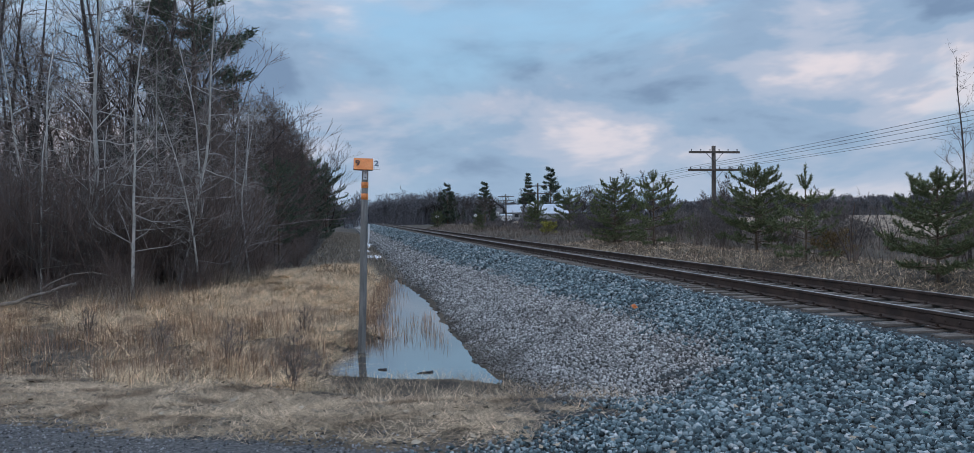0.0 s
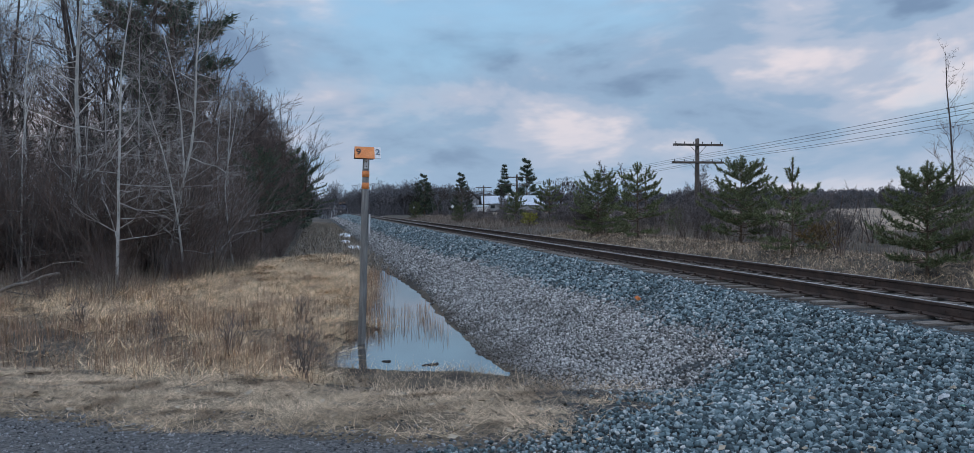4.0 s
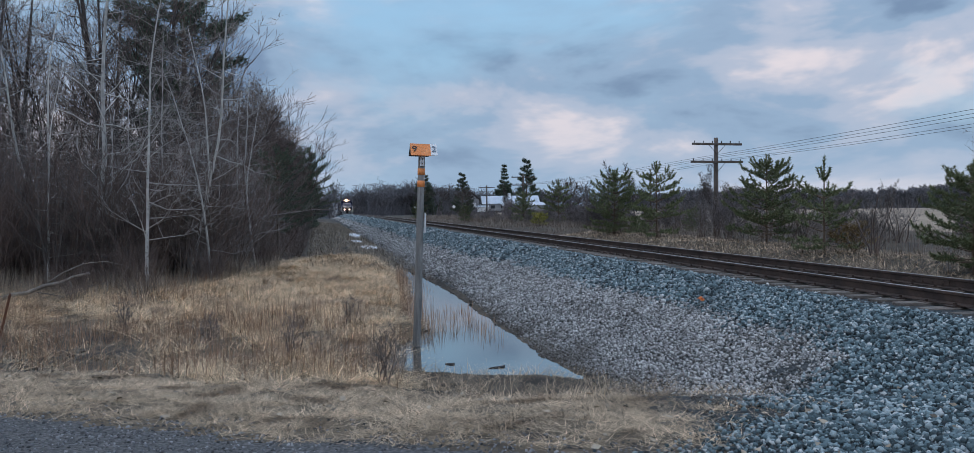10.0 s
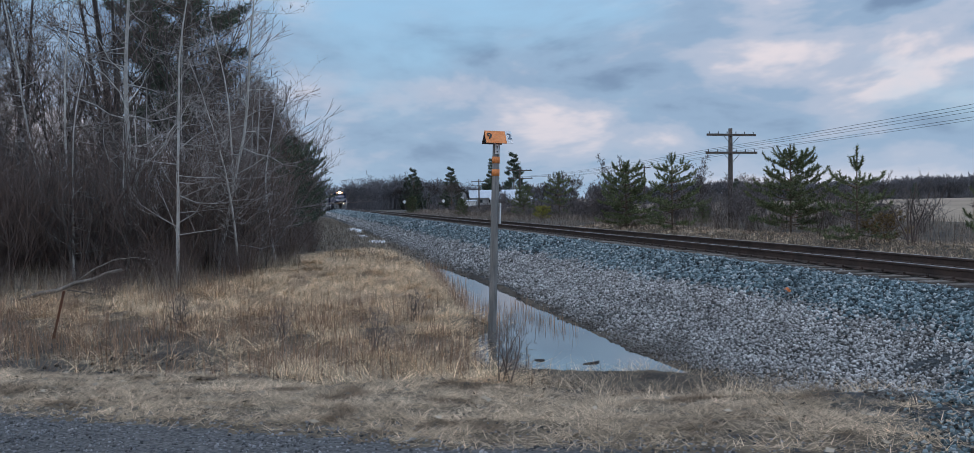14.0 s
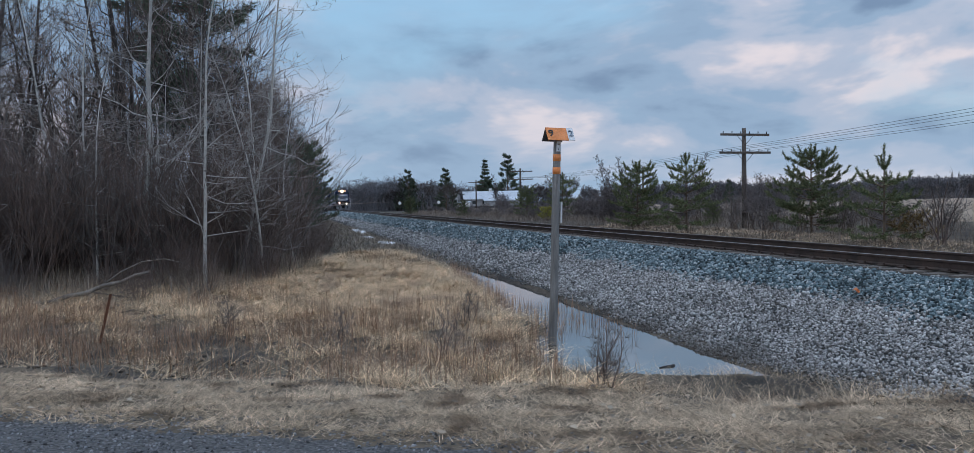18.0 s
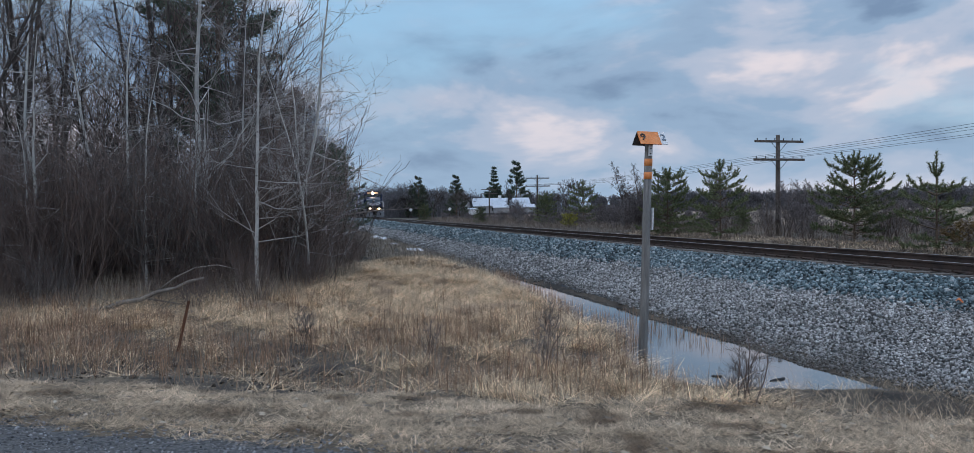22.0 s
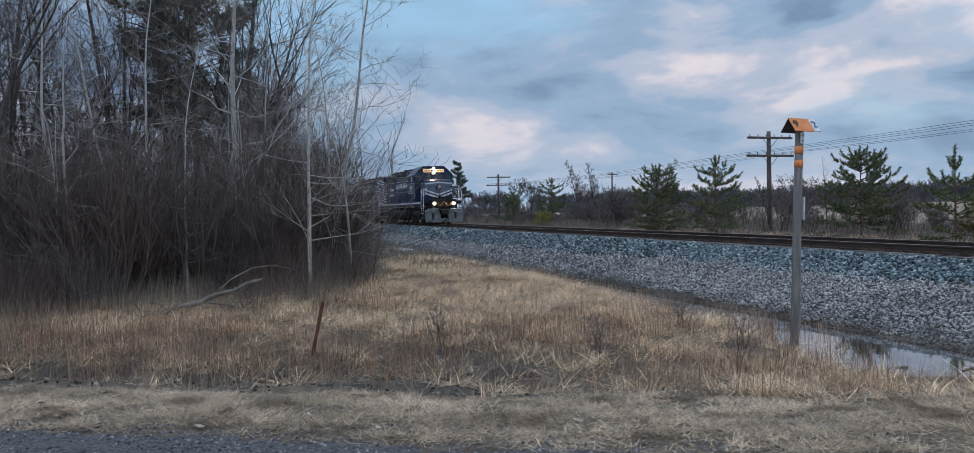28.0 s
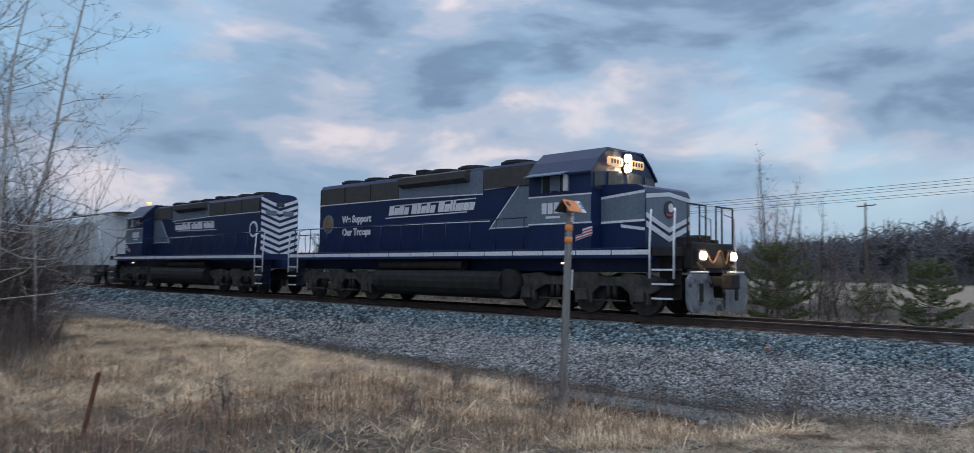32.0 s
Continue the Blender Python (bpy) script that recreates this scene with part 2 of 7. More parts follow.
M = {
    "soil": material("damp_soil_with_dead_leaves", (0.042, 0.034, 0.027), (0.105, 0.084, 0.06), 1.3, 0.95, bump=0.8, fine=14, spot=((0.03, 0.025, 0.02), 0.52, 1.6), coords="World"),
    "field": material("far_stubble_field", (0.37, 0.285, 0.205), (0.27, 0.21, 0.15), 0.05, 0.95, bump=0.2, coords="World", fine=60),
    "thatch": material("matted_grass_thatch", (0.24, 0.185, 0.125), (0.075, 0.06, 0.045), 5.0, 0.95, bump=0.9, fine=22, spot=((0.07, 0.055, 0.042), 0.57, 2.2), coords="World", edges=(0.3, 0.7)),
    "brush_weed": material("dull_brown_dead_weeds", (0.19, 0.152, 0.125), (0.29, 0.235, 0.19), 0.5, 0.9, bump=0, island=0.4, coords="World"),
    "brush_twig": material("grey_mauve_brush_twigs", (0.135, 0.115, 0.115), (0.21, 0.185, 0.185), 2, 0.95, bump=0, each=0.25),
    "road": material("gravelly_asphalt", (0.056, 0.057, 0.06), (0.175, 0.172, 0.17), 30, 0.95, bump=0.9, fine=3, coords="World"),
    # bed coloured near black to paint in the shade between the stones
    "shaded_ballast_bed": material("shaded_ballast_bed", (0.02, 0.024, 0.026), (0.075, 0.086, 0.093), 14, 0.9, bump=1.0, fine=3, coords="World", dist=0.05),
    "rail": material("brown_rusty_rail_steel", (0.055, 0.040, 0.035), (0.095, 0.065, 0.052), 3, 0.65, 0.3, bump=0.2),
    "railtop": material("worn_rail_head", (0.40, 0.38, 0.37), (0.5, 0.48, 0.47), 6, 0.35, 0.8, bump=0.05),
    "tie": material("weathered_oak_tie", (0.10, 0.085, 0.074), (0.24, 0.21, 0.185), 5, 0.9, bump=0.6, stretch=(1, 8, 8), each=0.25),
    "steel": material("dark_steel", (0.05, 0.05, 0.055), (0.09, 0.08, 0.075), 6, 0.6, 0.5, bump=0.2),
    "bark": material("grey_brown_bark", (0.055, 0.047, 0.043), (0.11, 0.095, 0.088), 6, 0.95, bump=0.7, each=0.25, stretch=(1, 1, 0.3)),
    "bark_pale": material("pale_grey_aspen_bark", (0.42, 0.41, 0.39), (0.6, 0.585, 0.56), 5, 0.9, bump=0.4, spot=((0.10, 0.09, 0.08), 0.62, 9), each=0.15),
    "twig": material("brown_bare_twigs", (0.135, 0.10, 0.087), (0.21, 0.16, 0.142), 2, 0.95, bump=0, each=0.3),
    "twig_grey": material("grey_bare_twigs", (0.145, 0.126, 0.118), (0.235, 0.207, 0.195), 2, 0.95, bump=0, each=0.3),
    "twig_pale": material("pale_bare_branches", (0.27, 0.252, 0.24), (0.42, 0.395, 0.375), 2, 0.95, bump=0, each=0.2),
    # pale bluish grey twig colour stands in for distance haze
    "far_twig": material("haze_tinted_far_twigs", (0.118, 0.117, 0.128), (0.185, 0.18, 0.195), 0.3, 0.95, bump=0),
    "needles": material("dark_green_pine_needles", (0.105, 0.135, 0.062), (0.19, 0.215, 0.105), 2.5, 0.75, bump=0, island=0.35, each=0.15),
    # needle colour lifted and blued to include haze on the far trees
    "needles_far": material("bluish_dark_spruce_needles", (0.072, 0.105, 0.078), (0.135, 0.165, 0.11), 1.0, 0.8, bump=0, island=0.3, each=0.2),
    "pine_bark": material("reddish_pine_bark", (0.12, 0.085, 0.06), (0.2, 0.15, 0.11), 8, 0.95, bump=0.7),
    "straw": material("dry_straw_grass", (0.86, 0.64, 0.405), (0.5, 0.36, 0.23), 2.2, 0.85, bump=0, island=0.85, coords="World", spot=((0.32, 0.22, 0.15), 0.56, 0.9)),
    "mat_straw": material("matted_mown_grass", (0.62, 0.475, 0.33), (0.37, 0.28, 0.19), 1.1, 0.9, bump=0, island=0.85, coords="World", spot=((0.19, 0.13, 0.082), 0.54, 1.6)),
    "weed": material("rusty_brown_weed_stalks", (0.235, 0.14, 0.092), (0.42, 0.27, 0.175), 1.2, 0.9, bump=0, island=0.6, coords="World"),
    "rwild": material("grey_brown_dry_weeds", (0.27, 0.225, 0.175), (0.37, 0.31, 0.245), 0.5, 0.9, bump=0, island=0.35, coords="World"),
    "pole": material("weathered_pole_wood", (0.09, 0.075, 0.065), (0.15, 0.125, 0.11), 5, 0.9, bump=0.5, stretch=(1, 1, 0.15)),
    "post": material("grey_weathered_post", (0.15, 0.148, 0.143), (0.26, 0.255, 0.245), 6, 0.85, bump=0.5, stretch=(3, 3, 0.3)),
    "orange": material("faded_orange_paint", (0.82, 0.26, 0.07), (0.9, 0.33, 0.11), 7, 0.55, bump=0.1),
    "white": material("worn_white_paint", (0.72, 0.74, 0.76), (0.82, 0.83, 0.84), 6, 0.55, bump=0.1),
    "black": material("black_paint", (0.02, 0.02, 0.022), (0.035, 0.035, 0.04), 6, 0.5, bump=0.05),
    "snow": material("old_dirty_snow", (0.75, 0.79, 0.85), (0.86, 0.88, 0.92), 3, 0.7, bump=0.5, spot=((0.4, 0.38, 0.35), 0.66, 5)),
    "log": material("bleached_log_wood", (0.15, 0.13, 0.115), (0.26, 0.23, 0.2), 5, 0.9, bump=0.6, stretch=(1, 1, 0.3)),
    "rust": material("rusty_steel_stake", (0.12, 0.055, 0.035), (0.19, 0.08, 0.045), 9, 0.85, 0.2, bump=0.3),
    "blue": material("navy_blue_locomotive_paint", (0.003, 0.015, 0.066), (0.004, 0.02, 0.083), 2.0, 0.42, bump=0.04, spot=((0.009, 0.022, 0.07), 0.68, 1.5)),
    "grey": material("mid_grey_locomotive_paint", (0.125, 0.17, 0.225), (0.15, 0.195, 0.25), 2.0, 0.45, bump=0.04),
    "trim": material("white_stripe_paint", (0.70, 0.73, 0.78), (0.78, 0.8, 0.84), 3.0, 0.5, bump=0.03),
    "under": material("sooty_underframe", (0.012, 0.012, 0.013), (0.028, 0.026, 0.025), 3.0, 0.8, 0.1, bump=0.3),
    "truck": material("dusty_grey_truck_casting", (0.035, 0.033, 0.031), (0.085, 0.078, 0.07), 4.0, 0.8, 0.1, bump=0.3),
    "grille": material("dark_radiator_grille", (0.05, 0.05, 0.05), (0.08, 0.077, 0.072), 5.0, 0.7, 0.2, bump=0.5, stretch=(1, 1, 12)),
    "cabglass": material("dark_cab_glass", (0.03, 0.035, 0.04), (0.05, 0.055, 0.06), 2.0, 0.08, 0.0, bump=0),
    "plow": material("scraped_silver_plow", (0.15, 0.165, 0.185), (0.29, 0.31, 0.33), 2.5, 0.5, 0.5, bump=0.2, spot=((0.05, 0.048, 0.048), 0.55, 3)),
    "hopper": material("pale_grey_hopper_car_paint", (0.56, 0.61, 0.63), (0.66, 0.7, 0.72), 1.2, 0.65, bump=0.1, spot=((0.25, 0.24, 0.22), 0.65, 1.1)),
    "barn": material("barn_roof_metal", (0.5, 0.56, 0.63), (0.58, 0.64, 0.7), 0.5, 0.5, 0.1, bump=0.1),
    "barnwall": material("grey_barn_boards", (0.3, 0.31, 0.33), (0.4, 0.41, 0.43), 0.6, 0.8, bump=0.1),
    "yellow": material("yellow_green_bush_leaves", (0.25, 0.24, 0.04), (0.36, 0.33, 0.07), 2, 0.8, bump=0, island=0.3),
    "deadneedle": material("brown_dead_needles", (0.17, 0.11, 0.05), (0.24, 0.17, 0.07), 2, 0.85, bump=0, island=0.3),
    "leaf": material("pale_dead_leaves", (0.42, 0.36, 0.28), (0.2, 0.15, 0.1), 3.0, 0.8, bump=0, island=0.6, coords="World"),
    "lamp": glow("headlight_lens", (1.0, 0.72, 0.42), 150.0),
    "ditch": glow("ditch_light_lens", (1.0, 0.70, 0.40), 150.0),
    "board": glow("lit_number_board", (1.0, 0.62, 0.33), 0.55),
    "marker": glow("small_marker_lamp", (1.0, 0.8, 0.55), 2.0),
    "beacon": glow("amber_beacon", (1.0, 0.42, 0.10), 2.5),
}


def stone_material(name, tones, mud=None):
    """Crushed stone, one tone a stone; mud = (colour, x where it starts, x where it is full)."""
    mt = bpy.data.materials.new(name)
    mt.use_nodes = True
    nt = mt.node_tree
    bs = nt.nodes["Principled BSDF"]
    geo = nt.nodes.new("ShaderNodeNewGeometry")
    r = nt.nodes.new("ShaderNodeValToRGB")
    while len(r.color_ramp.elements) < len(tones):
        r.color_ramp.elements.new(0.5)
    for e, (q, c) in zip(r.color_ramp.elements, tones):
        e.position, e.color = q, (*c, 1)
    nt.links.new(geo.outputs["Random Per Island"], r.inputs[0])
    col = r.outputs[0]

    def noise_range(scale, a, b, c, d, detail=3):
        n = nt.nodes.new("ShaderNodeTexNoise")
        n.inputs["Scale"].default_value, n.inputs["Detail"].default_value = scale, detail
        nt.links.new(geo.outputs["Position"], n.inputs["Vector"])
        mr = nt.nodes.new("ShaderNodeMapRange")
        for i, q in enumerate((a, b, c, d)):
            mr.inputs[1 + i].default_value = q
        nt.links.new(n.outputs["Fac"], mr.inputs[0])
        return mr.outputs[0]

    def mixc(f, a, b, kind="MIX"):
        n = nt.nodes.new("ShaderNodeMix")
        n.data_type, n.blend_type = "RGBA", kind
        for i, v in ((0, f), (6, a), (7, b)):
            if isinstance(v, (int, float)):
                n.inputs[i].default_value = v
            elif isinstance(v, tuple):
                n.inputs[i].default_value = (*v, 1)
            else:
                nt.links.new(v, n.inputs[i])
        return n.outputs[2]

    col = mixc(1.0, col, noise_range(60, 0.25, 0.75, 0.72, 1.25), "MULTIPLY")
    col = mixc(1.0, col, noise_range(1.1, 0.3, 0.7, 0.8, 1.2, 5), "MULTIPLY")
    if mud:
        sep = nt.nodes.new("ShaderNodeSeparateXYZ")
        nt.links.new(geo.outputs["Position"], sep.inputs[0])
        ad = nt.nodes.new("ShaderNodeMath")
        ad.operation = "ADD"
        nt.links.new(sep.outputs[0], ad.inputs[0])
        nt.links.new(noise_range(1.3, 0.25, 0.75, -0.55, 0.55, 5), ad.inputs[1])
        mr = nt.nodes.new("ShaderNodeMapRange")
        for i, q in enumerate((mud[1], mud[2], 0.0, 0.85)):
            mr.inputs[1 + i].default_value = q
        nt.links.new(ad.outputs[0], mr.inputs[0])
        col = mixc(mr.outputs[0], col, mud[0])
    nt.links.new(col, bs.inputs["Base Color"])
    bs.inputs["Roughness"].default_value = 0.8
    return mt


# near-black lowest tones also stand in for shaded gaps between stones
M["stone"] = stone_material("fresh_blue_grey_ballast", [(0.0, (0.012, 0.019, 0.022)), (0.3, (0.058, 0.094, 0.108)), (0.68, (0.17, 0.245, 0.27)), (0.92, (0.36, 0.43, 0.45)), (1.0, (0.58, 0.6, 0.6))])
M["stone_old"] = stone_material("old_pale_ballast", [(0.0, (0.055, 0.053, 0.05)), (0.3, (0.19, 0.185, 0.178)), (0.65, (0.385, 0.38, 0.375)), (1.0, (0.66, 0.66, 0.65))], ((0.075, 0.065, 0.055), -4.75, -5.6))
M["stone_pale"] = stone_material("dusty_crib_stone", [(0.0, (0.08, 0.078, 0.075)), (0.4, (0.26, 0.26, 0.26)), (0.75, (0.38, 0.38, 0.375)), (1.0, (0.6, 0.6, 0.59))])


def water_material():
    mt = bpy.data.materials.new("still_ditch_water")
    mt.use_nodes = True
    nt = mt.node_tree
    bs = nt.nodes["Principled BSDF"]
    bs.inputs["Base Color"].default_value = (0.06, 0.058, 0.055, 1)
    bs.inputs["Roughness"].default_value = 0.03
    bs.inputs["IOR"].default_value = 3.0
    bs.inputs["Specular IOR Level"].default_value = 1.0
    geo = nt.nodes.new("ShaderNodeNewGeometry")
    n = nt.nodes.new("ShaderNodeTexNoise")
    n.inputs["Scale"].default_value = 5
    nt.links.new(geo.outputs["Position"], n.inputs["Vector"])
    b = nt.nodes.new("ShaderNodeBump")
    b.inputs["Strength"].default_value, b.inputs["Distance"].default_value = 0.06, 0.01
    nt.links.new(n.outputs["Fac"], b.inputs["Height"])
    nt.links.new(b.outputs[0], bs.inputs["Normal"])
    return mt


M["water"] = water_material()


# ---- building helpers ----
def mesh_from(name, verts, faces, mat, smooth=False):
    me = bpy.data.meshes.new(name)
    verts = np.asarray(verts, dtype=np.float32)
    if isinstance(faces, np.ndarray):
        n, k = faces.shape
        me.vertices.add(len(verts))
        me.vertices.foreach_set("co", verts.ravel())
        me.loops.add(n * k)
        me.loops.foreach_set("vertex_index", faces.astype(np.int32).ravel())
        me.polygons.add(n)
        me.polygons.foreach_set("loop_start", np.arange(0, n * k, k, dtype=np.int32))
        me.update(calc_edges=True)
    else:
        me.from_pydata([tuple(map(float, v)) for v in verts], [], faces)
    for mm in mat if isinstance(mat, (list, tuple)) else [mat]:
        me.materials.append(mm)
    if smooth:
        me.polygons.foreach_set("use_smooth", [True] * len(me.polygons))
    return me


def part(name, bm, mat, parent=None, label=""):
    me = bpy.data.meshes.new(name)
    bm.to_mesh(me)
    bm.free()
    me.materials.append(mat)
    ob = new(name, me)
    ob.parent = parent
    return tagged(ob, label)


def mpart(name, me, parent=None, label=""):
    ob = new(name, me)
    ob.parent = parent
    return tagged(ob, label)


def thing(name, x, y, z, label, category, group="", kind="", rz=0):
    ob = new(name)
    ob.matrix_basis = pose(x, y, z, 0, 0, rz)
    return tagged(ob, label, category, group, kind)


def box(bm, x0, x1, y0, y1, z0, z1, bevel=0.0):
    vs = [bm.verts.new((x, y, z)) for x in (x0, x1) for y in (y0, y1) for z in (z0, z1)]
    fs = [bm.faces.new([vs[i] for i in q]) for q in ((0, 1, 3, 2), (4, 6, 7, 5), (0, 4, 5, 1), (2, 3, 7, 6), (0, 2, 6, 4), (1, 5, 7, 3))]
    if bevel:
        es = list({e for f in fs for e in f.edges})
        bmesh.ops.bevel(bm, geom=es, offset=bevel, segments=2, affect="EDGES", profile=0.5)
    return bm


def prism(bm, pts, axis, a, b):
    """Extrude a closed outline of (u, v) along an axis from a to b; axis x: (y, z), axis y: (x, z), axis z: (x, y)."""
    def at(u, v, w):
        return (w, u, v) if axis == "x" else (u, w, v) if axis == "y" else (u, v, w)
    A = [bm.verts.new(at(u, v, a)) for u, v in pts]
    B = [bm.verts.new(at(u, v, b)) for u, v in pts]
    n = len(pts)
    for i in range(n):
        bm.faces.new((A[i], A[(i + 1) % n], B[(i + 1) % n], B[i]))
    bm.faces.new(A[::-1])
    bm.faces.new(B)
    bmesh.ops.recalc_face_normals(bm, faces=bm.faces)
    return bm


def tube(bm, path, r, sides=6, r_end=None):
    rings = []
    for i, p in enumerate(path):
        p = Vector(p)
        d = (Vector(path[min(i + 1, len(path) - 1)]) - Vector(path[max(i - 1, 0)])).normalized()
        u = d.orthogonal().normalized()
        if i and rings:
            u = (rings[-1][1] - d * rings[-1][1].dot(d)).normalized()
        v = d.cross(u)
        rr = r if r_end is None else r + (r_end - r) * i / max(1, len(path) - 1)
        rings.append(([bm.verts.new(p + (u * math.cos(2 * math.pi * k / sides) + v * math.sin(2 * math.pi * k / sides)) * rr) for k in range(sides)], u))
    for (a, _), (b, _) in zip(rings, rings[1:]):
        for k in range(sides):
            f = bm.faces.new((a[k], a[(k + 1) % sides], b[(k + 1) % sides], b[k]))
            f.smooth = sides > 5
    bm.faces.new(rings[0][0][::-1])
    bm.faces.new(rings[-1][0])
    return bm


def disc(bm, centre, axis, r, depth, sides=16):
    c, a = Vector(centre), Vector(axis).normalized()
    return tube(bm, [c - a * depth / 2, c + a * depth / 2], r, sides)


def lettering(name, text, size, mat, parent, m, label="", thick=0.004, bold=0.0):
    cu = bpy.data.curves.new(name, "FONT")
    cu.body, cu.size, cu.extrude, cu.align_x, cu.align_y = text, size, thick, "CENTER", "CENTER"
    cu.offset = bold
    tmp = bpy.data.objects.new("tmp", cu)
    scene.collection.objects.link(tmp)
    me = bpy.data.meshes.new_from_object(tmp.evaluated_get(bpy.context.evaluated_depsgraph_get()))
    bpy.data.objects.remove(tmp)
    me.materials.clear()
    me.materials.append(mat)
    ob = new(name, me)
    ob.parent = parent
    ob.matrix_basis = m
    return tagged(ob, label)


RNG = np.random.default_rng(7)


def smooth(a, b, v):
    t = np.clip((v - a) / (b - a), 0, 1)
    return t * t * (3 - 2 * t)


def wobble(x, y, f=1.0):
    return (np.sin(1.7 * f * x + 0.6 * y * f) + np.sin(2.3 * f * y - 0.8 * x * f + 1.3) + np.sin(4.1 * f * x + 3.3 * f * y + 0.5) * 0.5) / 2.5


def rail_z(y):
    """Height of the rail heads: level near the crossing, dipping far off."""
    return -1.0 * (np.maximum(np.asarray(y, dtype=float) - 165, 0) / 70) ** 1.5


# ditch edges at the water line, by distance along the track
WY = [7.0, 9.2, 10.3, 11.4, 12.7, 13.6, 14.3, 15.0, 16.5, 20.0, 25.0, 28.3]
WL = [-8.1, -8.2, -8.15, -8.1, -7.85, -7.5, -7.0, -7.25, -7.25, -6.9, -6.5, -6.0]
WR = [-5.5, -5.5, -5.6, -5.68, -5.62, -5.58, -5.56, -5.55, -5.5, -5.35, -5.45, -5.85]


def road_s(x, y):
    return 0.508 * x + 0.862 * y


def ground_z(x, y):
    x, y = np.asarray(x, dtype=float), np.asarray(y, dtype=float)
    s = road_s(x, y)
    w = wobble(x, y)
    field = -1.02 + 0.05 * w + 0.025 * wobble(x, y, 3.1) + 0.5 * smooth(20, 70, -x) * smooth(15, 40, y)
    xl, xr = np.interp(y, WY, WL) + 0.13 * wobble(x, y, 4), np.interp(y, WY, WR) + 0.11 * wobble(y, x, 3)
    d = np.minimum(np.minimum(x - xl, xr - x), np.minimum(s - 4.98 + 0.1 * wobble(x, y, 2.6), (28.6 - y) * 0.25))
    ditch = -1.2 - np.clip(d * np.where(d > 0, 0.3, 0.42), -2.0, 0.3)
    far_ditch = -1.2 + 0.35 * np.abs(x + 6.2) ** 1.4
    ditch = np.where(y > 28, np.minimum(ditch, np.maximum(far_ditch, -1.17)), ditch)
    left = np.minimum(field, ditch)
    bal = -0.22 - (np.maximum(-1.75 - x, 0)) * 0.255 + 0.02 * w
    bal = np.where(x > 0, -0.22 - np.maximum(x - 1.75, 0) * 0.22, bal)
    right = np.where(x > 0, np.maximum(bal, -0.85 + 0.35 * smooth(5, 9, x) + 0.05 * w), bal)
    z = np.where(x < -3.4, np.where(x < xr, left, np.minimum(bal, np.maximum(ditch, -1.2))), right)
    z = np.where((x < -3.4) & (x >= xr), np.maximum(np.minimum(bal, -0.2), -1.25), z)
    # road bank
    zr = -0.56 + 0.56 * np.clip((x + 13) / 13, 0, 1) ** 2
    zr = np.where(x > 0, np.maximum(0 - 0.03 * x, -0.5), zr)
    zs = zr - 0.10 * smooth(-1.2, 0.5, s) - 0.14 * smooth(0.4, 2.2, s) + 0.012 * w
    k = smooth(2.0 + 0.3 * w, 3.6 + 0.3 * w, s)
    near = zs * (1 - k) + z * k
    z = np.where(s < 3.9, np.where(x > -1.6, np.where(s < -2, np.minimum(near, -0.04), z), near), z)
    back = smooth(-9, -13, s)
    z = z * (1 - back) - 0.9 * back
    dip = rail_z(y)
    return z + dip


# ---- ground ----
def grid(xs, ys):
    X, Y = np.meshgrid(xs, ys, indexing="ij")
    n, k = X.shape
    i = np.arange(n * k).reshape(n, k)
    faces = np.stack([i[:-1, :-1], i[1:, :-1], i[1:, 1:], i[:-1, 1:]], -1).reshape(-1, 4)
    return X.ravel(), Y.ravel(), faces


